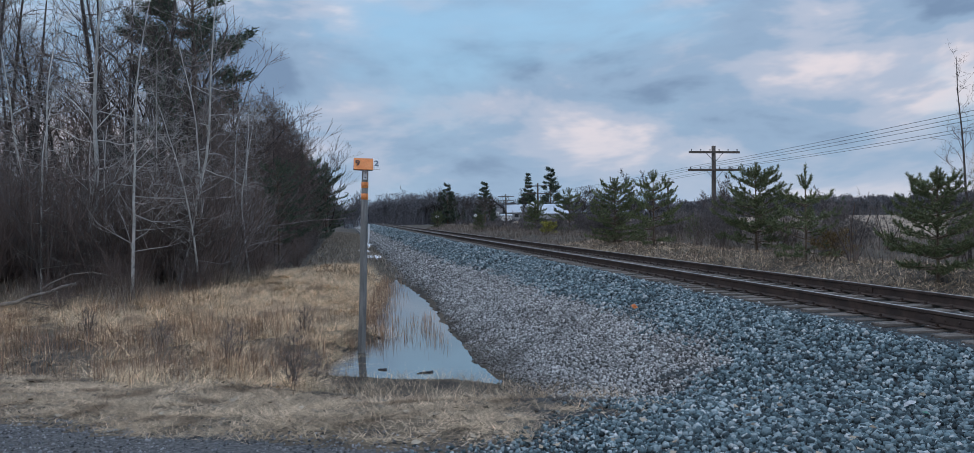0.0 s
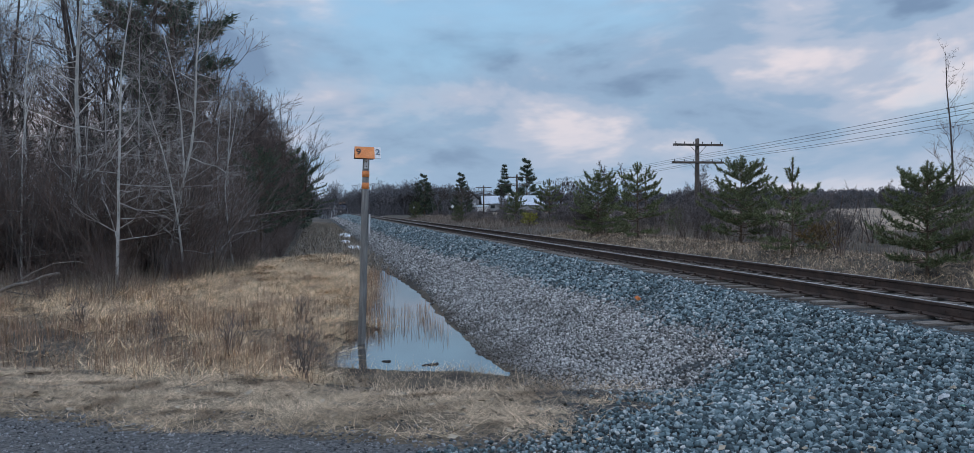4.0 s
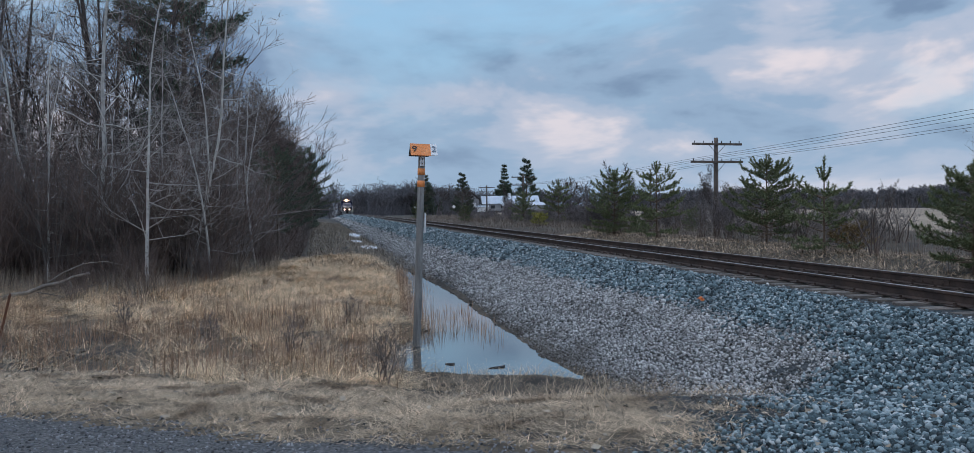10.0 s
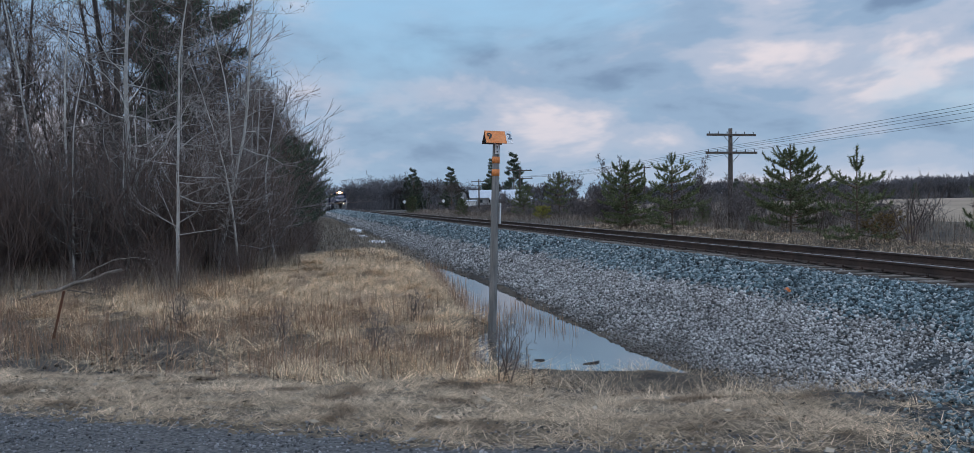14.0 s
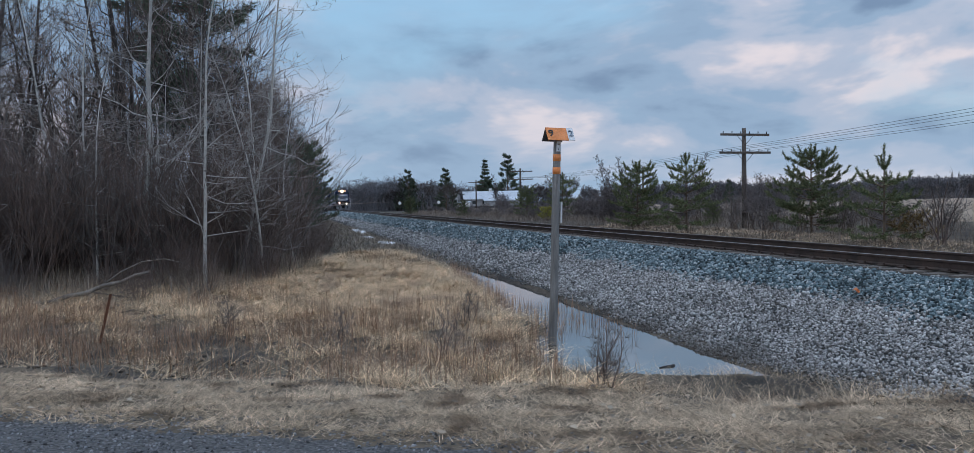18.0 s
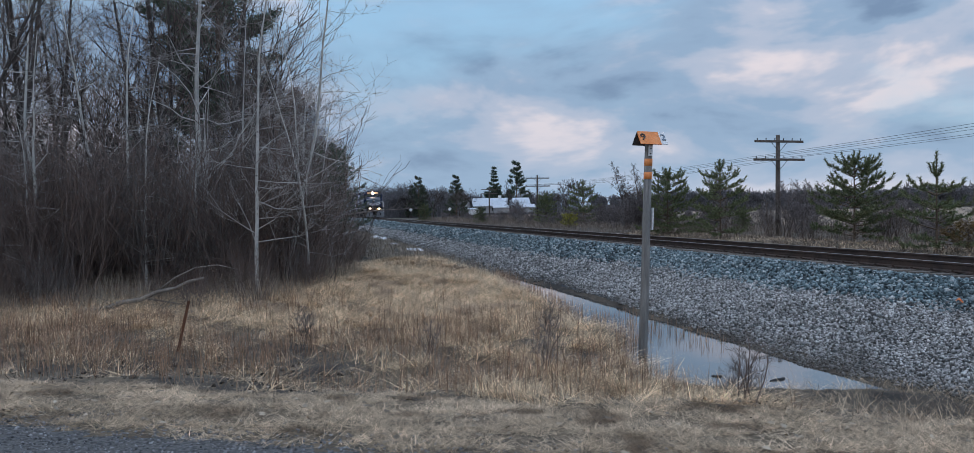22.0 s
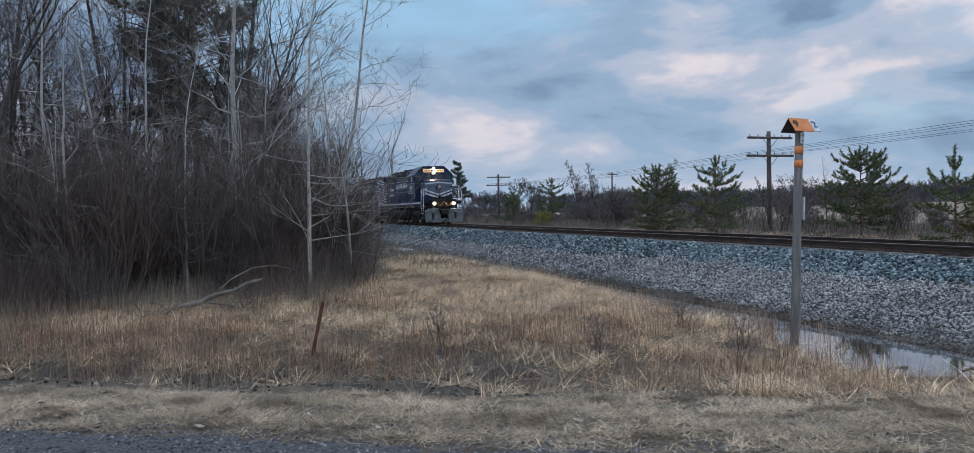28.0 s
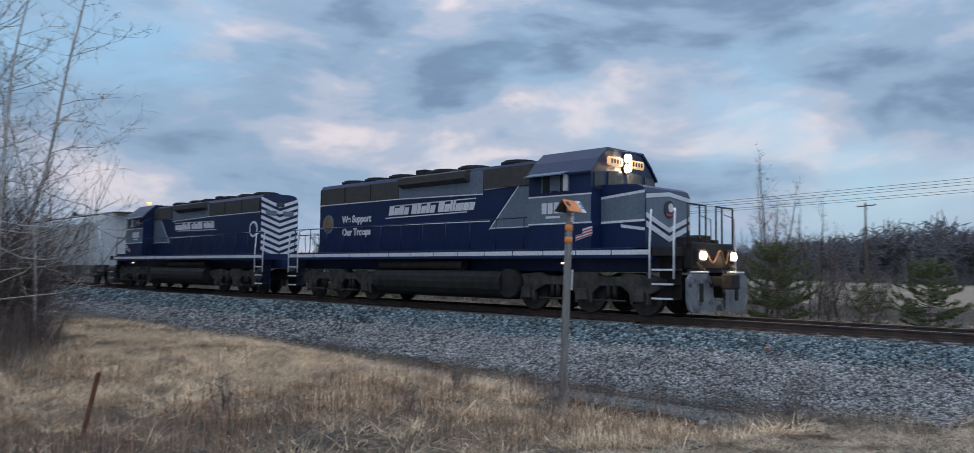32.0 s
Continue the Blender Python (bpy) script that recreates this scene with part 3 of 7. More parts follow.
def build_ground():
    xs = np.concatenate([np.geomspace(3000, 26, 26) * -1, np.arange(-25, -9, 0.3), np.arange(-9, -4.6, 0.12), np.arange(-4.6, 14, 0.3), np.geomspace(14.2, 3000, 30)])
    ys = np.concatenate([np.geomspace(400, 12, 10) * -1, np.arange(-11, 3, 0.5), np.arange(3, 16, 0.14), np.arange(16, 32, 0.3), np.arange(32, 80, 1.2), np.geomspace(80, 4000, 45)])
    X, Y, F = grid(xs, ys)
    Z = ground_z(X, Y)
    far = smooth(250, 900, np.hypot(X, Y))
    Z = Z * (1 - far) + far * -2.0
    me = mesh_from("ground", np.stack([X, Y, Z], 1), F, [M["soil"], M["road"], M["shaded_ballast_bed"], M["field"], M["thatch"]], True)
    c = np.stack([X, Y], 1)[F].mean(1)
    s = road_s(c[:, 0], c[:, 1])
    idx = np.zeros(len(F), dtype=np.int32)
    idx[(c[:, 0] > 24) & (c[:, 1] > -20)] = 3
    idx[(s > -0.2) & (s < 2.2 + 0.3 * wobble(c[:, 0], c[:, 1], 1.3)) & (c[:, 0] < -7.3 + 1.05 * s) & (c[:, 0] > -26)] = 4
    idx[(c[:, 0] > -5.3) & (c[:, 0] < 3.6) & (s > 0)] = 2
    idx[(c[:, 0] > -6.2 + 0.3 * wobble(c[:, 0], c[:, 1])) & (c[:, 0] < -2) & (s < 3.2) & (s > -1.3)] = 2
    idx[(s < -0.1 + 0.15 * wobble(c[:, 0], c[:, 1], 2)) & (s > -9.5) & (c[:, 0] < -4.5 - (s < -1) * -1.0)] = 1
    idx[(s < -2.0) & (s > -9.5)] = 1
    me.polygons.foreach_set("material_index", idx)
    tagged(new("ground", me), "bare damp ground with road, ballast bed and fields", "ground", kind="structure")
    # still water in the ditch
    xs, ys = np.arange(-8.6, -4.9, 0.25), np.arange(8.6, 29.2, 0.5)
    X, Y, F = grid(xs, ys)
    me = mesh_from("water", np.stack([X, Y, np.full_like(X, -1.2)], 1), F, M["water"], True)
    tagged(new("water", me), "still ditch water mirroring the evening sky", "water", kind="structure")


build_ground()


# ---- track ----
RAIL = [(-0.07, -0.175), (0.07, -0.175), (0.07, -0.163), (0.012, -0.14), (0.010, -0.045), (0.036, -0.036), (0.036, -0.006), (0.026, 0.0), (-0.026, 0.0), (-0.036, -0.006), (-0.036, -0.036), (-0.010, -0.045), (-0.012, -0.14), (-0.07, -0.163)]


def build_track():
    track = thing("railway_track", 0, 0, 0, "single railway track with rusty rails on weathered wooden ties", "railway track", kind="structure")
    ys = np.concatenate([np.arange(-40, 60, 10.0), np.arange(60, 160, 20.0), np.arange(160, 420, 10.0)])
    zs = rail_z(ys)
    for x in (-0.7525, 0.7525):
        n = len(RAIL)
        V = [(x + u, y, z + v) for y, z in zip(ys, zs) for u, v in RAIL]
        F, mi = [], []
        for i in range(len(ys) - 1):
            for k in range(n):
                F.append((i * n + k, i * n + (k + 1) % n, (i + 1) * n + (k + 1) % n, (i + 1) * n + k))
                mi.append(1 if k in (7,) else 0)
        me = mesh_from("rail", V, F, [M["rail"], M["railtop"]])
        me.polygons.foreach_set("material_index", mi)
        bm = bmesh.new()
        bm.from_mesh(me)
        bmesh.ops.recalc_face_normals(bm, faces=bm.faces)
        bm.to_mesh(me)
        bm.free()
        mpart("rail", me, track, "brown rusted steel rail with a worn bright head")
    bm = bmesh.new()
    box(bm, -1.3, 1.3, -0.115, 0.115, -0.37, -0.185, 0.012)
    tie = part("tie", bm, M["tie"], track)
    me = tie.data
    rnd = random.Random(3)
    tie.matrix_basis = pose(0, -3, 0)
    for i in range(1, 290):
        o = new("tie", me)
        o.parent = track
        o.matrix_basis = pose(rnd.uniform(-0.05, 0.05), -3 + i * 0.5, rnd.uniform(-0.012, 0.008), 0, 0, rnd.uniform(-1.2, 1.2))
    # tie plates and spikes under both rails, near part
    bm = bmesh.new()
    for i in range(0, 110):
        for x in (-0.7525, 0.7525):
            y = -3 + i * 0.5
            box(bm, x - 0.17, x + 0.17, y - 0.09, y + 0.09, -0.185, -0.172)
            for sx in (-0.095, 0.095):
                box(bm, x + sx - 0.014, x + sx + 0.014, y - 0.05, y - 0.02, -0.175, -0.135)
    tagged(part("tie_plates", bm, M["rail"], track), kind="stuff")
    # rail joint bar with bolts
    for x, y in ((-0.7525, 6.3), (0.7525, 10.2)):
        bm = bmesh.new()
        box(bm, x - 0.03, x - 0.012, y - 0.45, y + 0.45, -0.14, -0.05, 0.004)
        for k in range(4):
            disc(bm, (x - 0.035, y - 0.33 + k * 0.22, -0.095), (1, 0, 0), 0.018, 0.03, 6)
        part("joint_bar", bm, M["rail"], track)


build_track()


def stones(name, px, py, pz, size, mat, label):
    n = len(px)
    corners = np.array([(x, y, z) for x in (-1, 1) for y in (-1, 1) for z in (-1, 1)], dtype=float)
    c = corners[None] * RNG.uniform(0.45, 1.0, (n, 8, 3)) * (RNG.uniform(0.6, 1.1, (n, 1, 3)) * size[:, None, None])
    q = RNG.normal(size=(n, 4))
    q /= np.linalg.norm(q, axis=1)[:, None]
    a, b, cc, d = q.T
    R = np.stack([1 - 2 * (cc * cc + d * d), 2 * (b * cc - a * d), 2 * (b * d + a * cc), 2 * (b * cc + a * d), 1 - 2 * (b * b + d * d), 2 * (cc * d - a * b), 2 * (b * d - a * cc), 2 * (cc * d + a * b), 1 - 2 * (b * b + cc * cc)], 1).reshape(n, 3, 3)
    v = np.einsum("nij,nkj->nki", R, c) + np.stack([px, py, pz], 1)[:, None]
    f = np.array([(0, 1, 3, 2), (4, 6, 7, 5), (0, 4, 5, 1), (2, 3, 7, 6), (0, 2, 6, 4), (1, 5, 7, 3)])
    F = (np.arange(n)[:, None, None] * 8 + f[None]).reshape(-1, 4)
    me = mesh_from(name, v.reshape(-1, 3), F, mat)
    return tagged(new(name, me), label, "ballast", kind="stuff")


def build_ballast():
    def scatter(n, x0, x1, y0, y1):
        return RNG.uniform(x0, x1, n), RNG.uniform(y0, y1, n)
    X, Y, S = [], [], []
    for n, x0, x1, y0, y1, r0, r1 in ((66000, -7.6, -1.25, 1.2, 12, 0.016, 0.034), (28000, -5.8, -1.25, 12, 24, 0.022, 0.042), (15000, -5.7, -1.25, 24, 46, 0.033, 0.055), (9000, -5.4, -1.25, 46, 90, 0.045, 0.08), (6000, -5.0, -1.25, 90, 200, 0.08, 0.14)):
        x, y = scatter(n, x0, x1, y0, y1)
        X.append(x), Y.append(y), S.append(RNG.uniform(r0, r1, n))
    X, Y, S = map(np.concatenate, (X, Y, S))
    s = road_s(X, Y)
    edge = np.interp(Y, WY, WR) + 0.12 + 0.15 * wobble(X, Y, 3)
    lim = -7.0 + 1.0 * s + 0.35 * wobble(X, Y, 2) + RNG.normal(0, 0.22, len(X))
    ok = (X > np.where(s < 1.9, lim, np.where(s < 4.4, np.maximum(-5.3 + 0.45 * np.maximum(5.0 - Y, -1) + 0.25 * wobble(X, Y, 2), -6.2), edge))) & (s > -0.6 - 0.9 * RNG.random(len(X)) ** 3)
    X, Y, S = X[ok], Y[ok], S[ok]
    # fresh stone by the ties and on the apron, old stone left bare on the slope
    jit = RNG.normal(0, 0.16, len(X))
    up = X > -2.95 - 0.5 * smooth(14, 40, Y) + 0.22 * wobble(X, Y, 0.9) + 0.12 * wobble(X, Y, 3) + jit
    apron = Y < 5.3 + 0.66 * (X + 5.8) + 0.2 * wobble(X, Y, 1.7) + jit
    fresh = up | apron
    mud = ((X + 3.75) / 0.42) ** 2 + ((Y - 7.25) / 0.2) ** 2 < 1.0 + 0.5 * wobble(X, Y, 9)
    fresh &= ~mud
    S = np.where(fresh, S * (1 - 0.4 * smooth(-5.0, -6.6, X) * (s[ok] < 2)), S * 0.72)
    Z = ground_z(X, Y) + S * RNG.uniform(-0.15, 0.85, len(X)) - 0.05 * mud - 0.04 * smooth(-1.75, -1.4, X)
    f = fresh
    stones("ballast_stones", X[f], Y[f], Z[f], S[f], M["stone"], "fresh crushed blue-grey ballast stones beside the track")
    f = ~fresh & ~mud
    stones("old_ballast_stones", X[f], Y[f], Z[f], S[f], M["stone_old"], "old pale and muddy ballast stones low on the slope")
    x, y = scatter(15000, -5.6, -2.9, 5.5, 20)
    ok = (y > 5.35 + 0.66 * (x + 5.8)) & (x > np.interp(y, WY, WR) + 0.05)
    x, y = x[ok], y[ok]
    S = RNG.uniform(0.009, 0.02, len(x))
    stones("old_ballast_stones", x, y, ground_z(x, y) + S * 0.4, S, M["stone_old"], "small pale stone chips between the old ballast stones")
    # cribs between the ties and the far shoulder
    x, y = scatter(9000, -1.35, 1.35, 1, 40)
    ph = (y + 3) / 0.5
    ok = np.abs(ph - np.round(ph)) > 0.25
    x2, y2 = scatter(6000, 1.3, 3.4, 2, 45)
    x, y = np.concatenate([x[ok], x2]), np.concatenate([y[ok], y2])
    S = RNG.uniform(0.022, 0.042, len(x))
    z = np.where(np.abs(x) < 1.35, -0.255, ground_z(x, y)) + S * 0.3
    stones("crib_stones", x, y, z, S, M["stone_pale"], "dusty pale stones between the wooden ties")


build_ballast()


def build_gravel():
    n = 60000
    u, t = RNG.uniform(-3, 24, n), RNG.uniform(-3.4, 0.6, n)
    x, y = -5.0 - 0.862 * u + 0.508 * t, 3.0 + 0.508 * u + 0.862 * t
    s = road_s(x, y)
    keep = smooth(-3.0, -0.6, s) * (1 - smooth(0.1, 0.7, s)) * np.clip(0.75 + 0.5 * wobble(x, y, 1.7), 0, 1)
    ok = RNG.random(n) < keep
    x, y = x[ok], y[ok]
    S = RNG.uniform(0.005, 0.013, len(x)) * RNG.uniform(0.7, 1.4, len(x))
    o = stones("shoulder_gravel", x, y, ground_z(x, y) + S * 0.2, S, M["gravel"], "fine grey gravel on the road shoulder")
    o["category"] = "gravel"


M["gravel"] = material("grey_road_gravel", (0.12, 0.125, 0.135), (0.24, 0.24, 0.245), 3.0, 0.9, bump=0, island=0.75, coords="World")
build_gravel()


def build_clods():
    n = 2000
    x = RNG.uniform(-25, -6.0, n)
    s = RNG.normal(3.1, 0.8, n)
    y = (s - 0.508 * x) / 0.862
    ok = (RNG.random(n) < (0.2 + 0.8 * smooth(-10, -13, x)) * np.clip(0.55 + 0.7 * wobble(x, y, 1.6), 0.05, 1)) & (s < 4.6) & (s > 1.6)
    x, y = x[ok], y[ok]
    S = RNG.uniform(0.008, 0.03, len(x)) * RNG.uniform(0.5, 1.2, len(x))
    o = stones("soil_clods", x, y, ground_z(x, y) + S * 0.15, S, M["clod"], "dark damp clods and rotten bits along the bank's foot")
    o["category"] = "soil"


M["clod"] = material("dark_damp_clods", (0.022, 0.018, 0.015), (0.07, 0.054, 0.04), 4.0, 0.95, bump=0, island=0.7, coords="World")
build_clods()


# ---- plants ----
def segs_mesh(name, segs, sides, mat):
    """Tapered rods as one mesh from rows of (p0, p1, r0, r1)."""
    P0 = np.array([s[0] for s in segs], dtype=float)
    P1 = np.array([s[1] for s in segs], dtype=float)
    R0, R1 = np.array([s[2] for s in segs]), np.array([s[3] for s in segs])
    D = P1 - P0
    D /= np.maximum(np.linalg.norm(D, axis=1), 1e-9)[:, None]
    ref = np.where(np.abs(D[:, 2:3]) > 0.9, np.array([[1.0, 0, 0]]), np.array([[0, 0, 1.0]]))
    U = np.cross(D, ref)
    U /= np.linalg.norm(U, axis=1)[:, None]
    W = np.cross(D, U)
    an = np.arange(sides) * 2 * np.pi / sides
    ring = U[:, None] * np.cos(an)[None, :, None] + W[:, None] * np.sin(an)[None, :, None]
    V = np.concatenate([P0[:, None] + ring * R0[:, None, None], P1[:, None] + ring * R1[:, None, None]], 1)
    k = np.arange(sides)
    f = np.stack([k, (k + 1) % sides, (k + 1) % sides + sides, k + sides], 1)
    F = (np.arange(len(segs))[:, None, None] * 2 * sides + f[None]).reshape(-1, 4)
    return mesh_from(name, V.reshape(-1, 3), F, mat, sides > 3)


def grow(seed, height, trunk_r, first=0.3, limbs=26, reach=0.32, up=0.5, levels=3, wander=0.05, forks=1, twig_n=5, thin=0.004):
    """A bare tree: trunk rods, and branch rods down to the twigs."""
    rnd = random.Random(seed)
    trunk, crown = [], []

    def shoot(p, d, length, r, level):
        n = max(2, int(length / (0.5 if level == 1 else 0.3)))
        n = min(n, 6)
        q = Vector(p)
        pts = [q.copy()]
        for i in range(n):
            d = (d + Vector((rnd.gauss(0, 0.24), rnd.gauss(0, 0.24), rnd.gauss(0.08, 0.2)))).normalized()
            e = q + d * length / n
            a, b = r * (1 - i / n * 0.75), r * (1 - (i + 1) / n * 0.75)
            crown.append((tuple(q), tuple(e), a, b))
            q = e
            pts.append(q.copy())
        if level < levels:
            for k in range(twig_n):
                t = rnd.uniform(0.25, 1.0)
                b = pts[min(n, int(t * n + 0.5))]
                side = Vector((rnd.gauss(0, 1), rnd.gauss(0, 1), rnd.gauss(0.25, 0.6))).normalized()
                shoot(b, (d * 0.55 + side * 0.75).normalized(), length * rnd.uniform(0.32, 0.55), max(r * 0.45, thin), level + 1)

    for fk in range(forks):
        lean = Vector((rnd.gauss(0, 0.05 + 0.09 * (forks > 1)), rnd.gauss(0, 0.05 + 0.09 * (forks > 1)), 1)).normalized()
        hgt = height * (1 if fk == 0 else rnd.uniform(0.6, 0.95))
        n = 12
        q = Vector((0, 0, -0.15)) if fk == 0 else Vector((rnd.gauss(0, 0.15), rnd.gauss(0, 0.15), -0.1))
        pts = [q.copy()]
        d = lean
        for i in range(n):
            d = (d + Vector((rnd.gauss(0, wander), rnd.gauss(0, wander), 0.03))).normalized()
            e = q + d * hgt / n
            a, b = trunk_r * (1 - i / n) ** 0.8 + 0.008, trunk_r * (1 - (i + 1) / n) ** 0.8 + 0.008
            trunk.append((tuple(q), tuple(e), a, b))
            q = e
            pts.append(q.copy())
        for k in range(limbs):
            t = first + (1 - first) * (k + rnd.random()) / limbs
            i = min(n - 1, int(t * n))
            b = pts[i].lerp(pts[i + 1], t * n - i)
            an = rnd.uniform(0, 2 * math.pi)
            out = Vector((math.cos(an), math.sin(an), up + rnd.gauss(0.0, 0.38))).normalized()
            shoot(b, out, height * reach * (1.15 - t) * rnd.uniform(0.6, 1.2) + 0.25, trunk_r * (1.1 - t) * rnd.uniform(0.12, 0.26) + 0.005, 1)
    return trunk, crown


def spread(seed, height, trunk_r, bole=0.3, levels=5, angle=0.5, kids=3, thin=0.011):
    """A broad-crowned bare tree that forks again and again, down to fine twigs."""
    rnd = random.Random(seed)
    trunk, crown = [], []

    def limb(p, d, length, r, level):
        n = 4 if level == 0 else 3 if level < 3 else 2
        q = Vector(p)
        pts = [q.copy()]
        for i in range(n):
            d = (d + Vector((rnd.gauss(0, 0.09), rnd.gauss(0, 0.09), rnd.gauss(0.03, 0.05)))).normalized()
            e = q + d * length / n
            a, b = r * (1 - i / n * 0.35), r * (1 - (i + 1) / n * 0.35)
            (trunk if level == 0 else crown).append((tuple(q), tuple(e), a, b))
            q = e
            pts.append(q.copy())
        if level >= levels or (level >= 4 and rnd.random() < 0.3):
            return
        for k in range(kids if level else kids + 1):
            b = q if k < 2 else pts[rnd.randint(1, n)]
            an = rnd.uniform(0, 6.283)
            o = d.orthogonal().normalized()
            side = (o * math.cos(an) + d.cross(o) * math.sin(an))
            ang = angle * rnd.uniform(0.55, 1.35)
            nd = (d * math.cos(ang) + side * math.sin(ang) + Vector((0, 0, 0.06))).normalized()
            limb(b, nd, length * rnd.uniform(0.58, 0.8), max(r * rnd.uniform(0.42, 0.56), thin), level + 1)

    lean = Vector((rnd.gauss(0, 0.05), rnd.gauss(0, 0.05), 1)).normalized()
    limb((0, 0, -0.15), lean, height * bole, trunk_r, 0)
    return trunk, crown


def tree_thing(name, seed, mats, label, category="tree", sides=3, sub="", form=grow, stem="trunk", **kw):
    t, c = form(seed, **kw)
    big = [q for q in c if q[2] > 0.011]
    c = [q for q in c if q[2] <= 0.011]
    ob = new(name)
    tagged(ob, label, category)
    for q in range(0, len(t), 12 if form is grow else len(t)):
        chunk = t[q:q + (12 if form is grow else len(t))]
        bm = bmesh.new()
        tube(bm, [g[0] for g in chunk] + [chunk[-1][1]], chunk[0][2], 6, chunk[-1][3])
        part(stem, bm, M[mats[0]], ob)
    if big:
        mpart("limb_crown", segs_mesh("limb_crown", big, 4, M[sub or mats[0]]), ob)
    if c:
        mpart("twig_crown", segs_mesh("twig_crown", c, sides, M[mats[1]]), ob)
    return ob


def put(ob, x, y, rz=0.0, scale=1.0, lean=0.0, dz=0.0):
    ob.matrix_basis = pose(x, y, float(ground_z(x, y)) + dz, lean, 0, rz)
    ob.scale = (scale, scale, scale)
    return ob


def again(ob, x, y, rz, scale, dz=0.0):
    o = copy_thing(ob, pose(x, y, float(ground_z(x, y)) + dz, 0, 0, rz))
    o.scale = (scale, scale, scale)
    return o


def build_wood():
    rnd = random.Random(11)
    aspen_label = "pale-barked bare aspen at the edge of the wood"
    aspens = [tree_thing("aspen_tree", 20 + i, ("bark_pale", "twig_pale"), aspen_label, height=h, trunk_r=r, first=0.14, limbs=46, reach=0.25, up=0.16, wander=0.055, levels=3, twig_n=4, thin=0.005, sub="bark_pale")
              for i, (h, r) in enumerate(((12.5, 0.095), (9.5, 0.05), (11, 0.062)))]
    put(aspens[0], -15.86, 25.4, 10)
    put(aspens[1], -13.75, 22.4, 0, 1.0)
    put(aspens[2], -13.1, 25.4, 0, 1.0)
    for i, x, y, rz, sc in ((2, -11.4, 30.6, 120, 0.66), (1, -12.6, 27.2, 200, 0.9), (1, -12.2, 34.0, 70, 0.8), (2, -12.35, 25.0, 250, 0.62), (0, -12.8, 38, 40, 0.7), (1, -17.6, 27.5, 60, 1.05), (2, -19.2, 25.8, 160, 0.95), (1, -14.6, 28.6, 300, 0.9), (1, -16.6, 23.6, 20, 0.7), (2, -18.4, 30, 200, 1.0)):
        again(aspens[i], x, y, rz, sc)
    sap_label = "slender crooked sapling with bare side branches"
    saps = [tree_thing("bare_sapling", 300 + i, (("twig_grey", "twig_grey"), ("twig", "twig_grey"), ("bark_pale", "twig_pale"))[i], sap_label, height=h, trunk_r=r, first=0.12, limbs=30, reach=0.28, up=0.3, wander=0.07, levels=2, twig_n=5, thin=0.006, forks=f)
            for i, (h, r, f) in enumerate(((6.5, 0.045, 2), (5.0, 0.035, 3), (7.5, 0.05, 1)))]
    rs = random.Random(77)
    for k in range(46):
        x = rs.uniform(-26, -12.2)
        front = 23.4 if x < -13.5 else 23.4 + (x + 13.5) * 2.6
        y = front + abs(rs.gauss(0, 3.0))
        if k >= 34:
            y = rs.uniform(29, 60)
            x = -11.6 - abs(rs.gauss(0, 1.0))
        a = (x, y, rs.uniform(0, 360), rs.uniform(0.6, 1.15) * (0.75 if x > -13 else 1))
        put(saps[k], *a) if k < 3 else again(saps[k % 3], *a)
    dark_label = "tall bare hardwood with grey-brown bark"
    dark = [tree_thing("hardwood_tree", 40 + i, ("bark", "twig"), dark_label, form=spread, height=h, trunk_r=r, bole=b, angle=a)
            for i, (h, r, b, a) in enumerate(((14, 0.15, 0.30, 0.5), (12, 0.12, 0.26, 0.6), (15, 0.16, 0.33, 0.46), (11, 0.105, 0.27, 0.55)))]
    spots = []
    y = 27.0
    while y < 150:
        edge = (-11.0 if y < 55 else -9.0) + 0.6 * math.sin(y * 0.7)
        depth = 15 + 0.32 * y
        n = 11 if y < 62 else 5
        for k in range(n):
            x = edge - 0.8 - (k + rnd.random()) / n * depth
            yy = y + rnd.uniform(-1.3, 1.3)
            if x > -13.2 and yy < 62:
                continue
            if x < -13.2 and yy < 80 and rnd.random() < 0.62:
                continue
            spots.append((x, yy))
        y += 3.0 if y < 60 else 4.0
    tall = [tree_thing("tall_hardwood", 480 + i, ("bark", "twig"), "tall straight dark-trunked hardwood deep in the wood", height=h, trunk_r=r, first=0.3, limbs=30, reach=0.24, up=0.45, levels=3, wander=0.025, twig_n=5, thin=0.009)
            for i, (h, r) in enumerate(((18, 0.15), (16, 0.12), (20, 0.17)))]
    rt = random.Random(8)
    for k in range(24):
        x, y = rt.uniform(-31, -15.6), rt.uniform(27.5, 50)
        put(tall[k], x, y, 0, 1.0) if k < 3 else again(tall[k % 3], x, y, rt.uniform(0, 360), rt.uniform(0.85, 1.1))
    used = set()
    for j, (x, yy) in enumerate(spots):
        i = rnd.randrange(4)
        near_edge = x > -13
        sc = rnd.uniform(0.75, 1.1) * (1.0 if yy > 58 or not near_edge else 0.72 if yy < 38 else 0.9)
        if x < -17 and yy > 40:
            sc *= 1.15
        if i not in used:
            used.add(i)
            put(dark[i], x, yy, rnd.uniform(0, 360), sc)
        else:
            again(dark[i], x, yy, rnd.uniform(0, 360), sc)
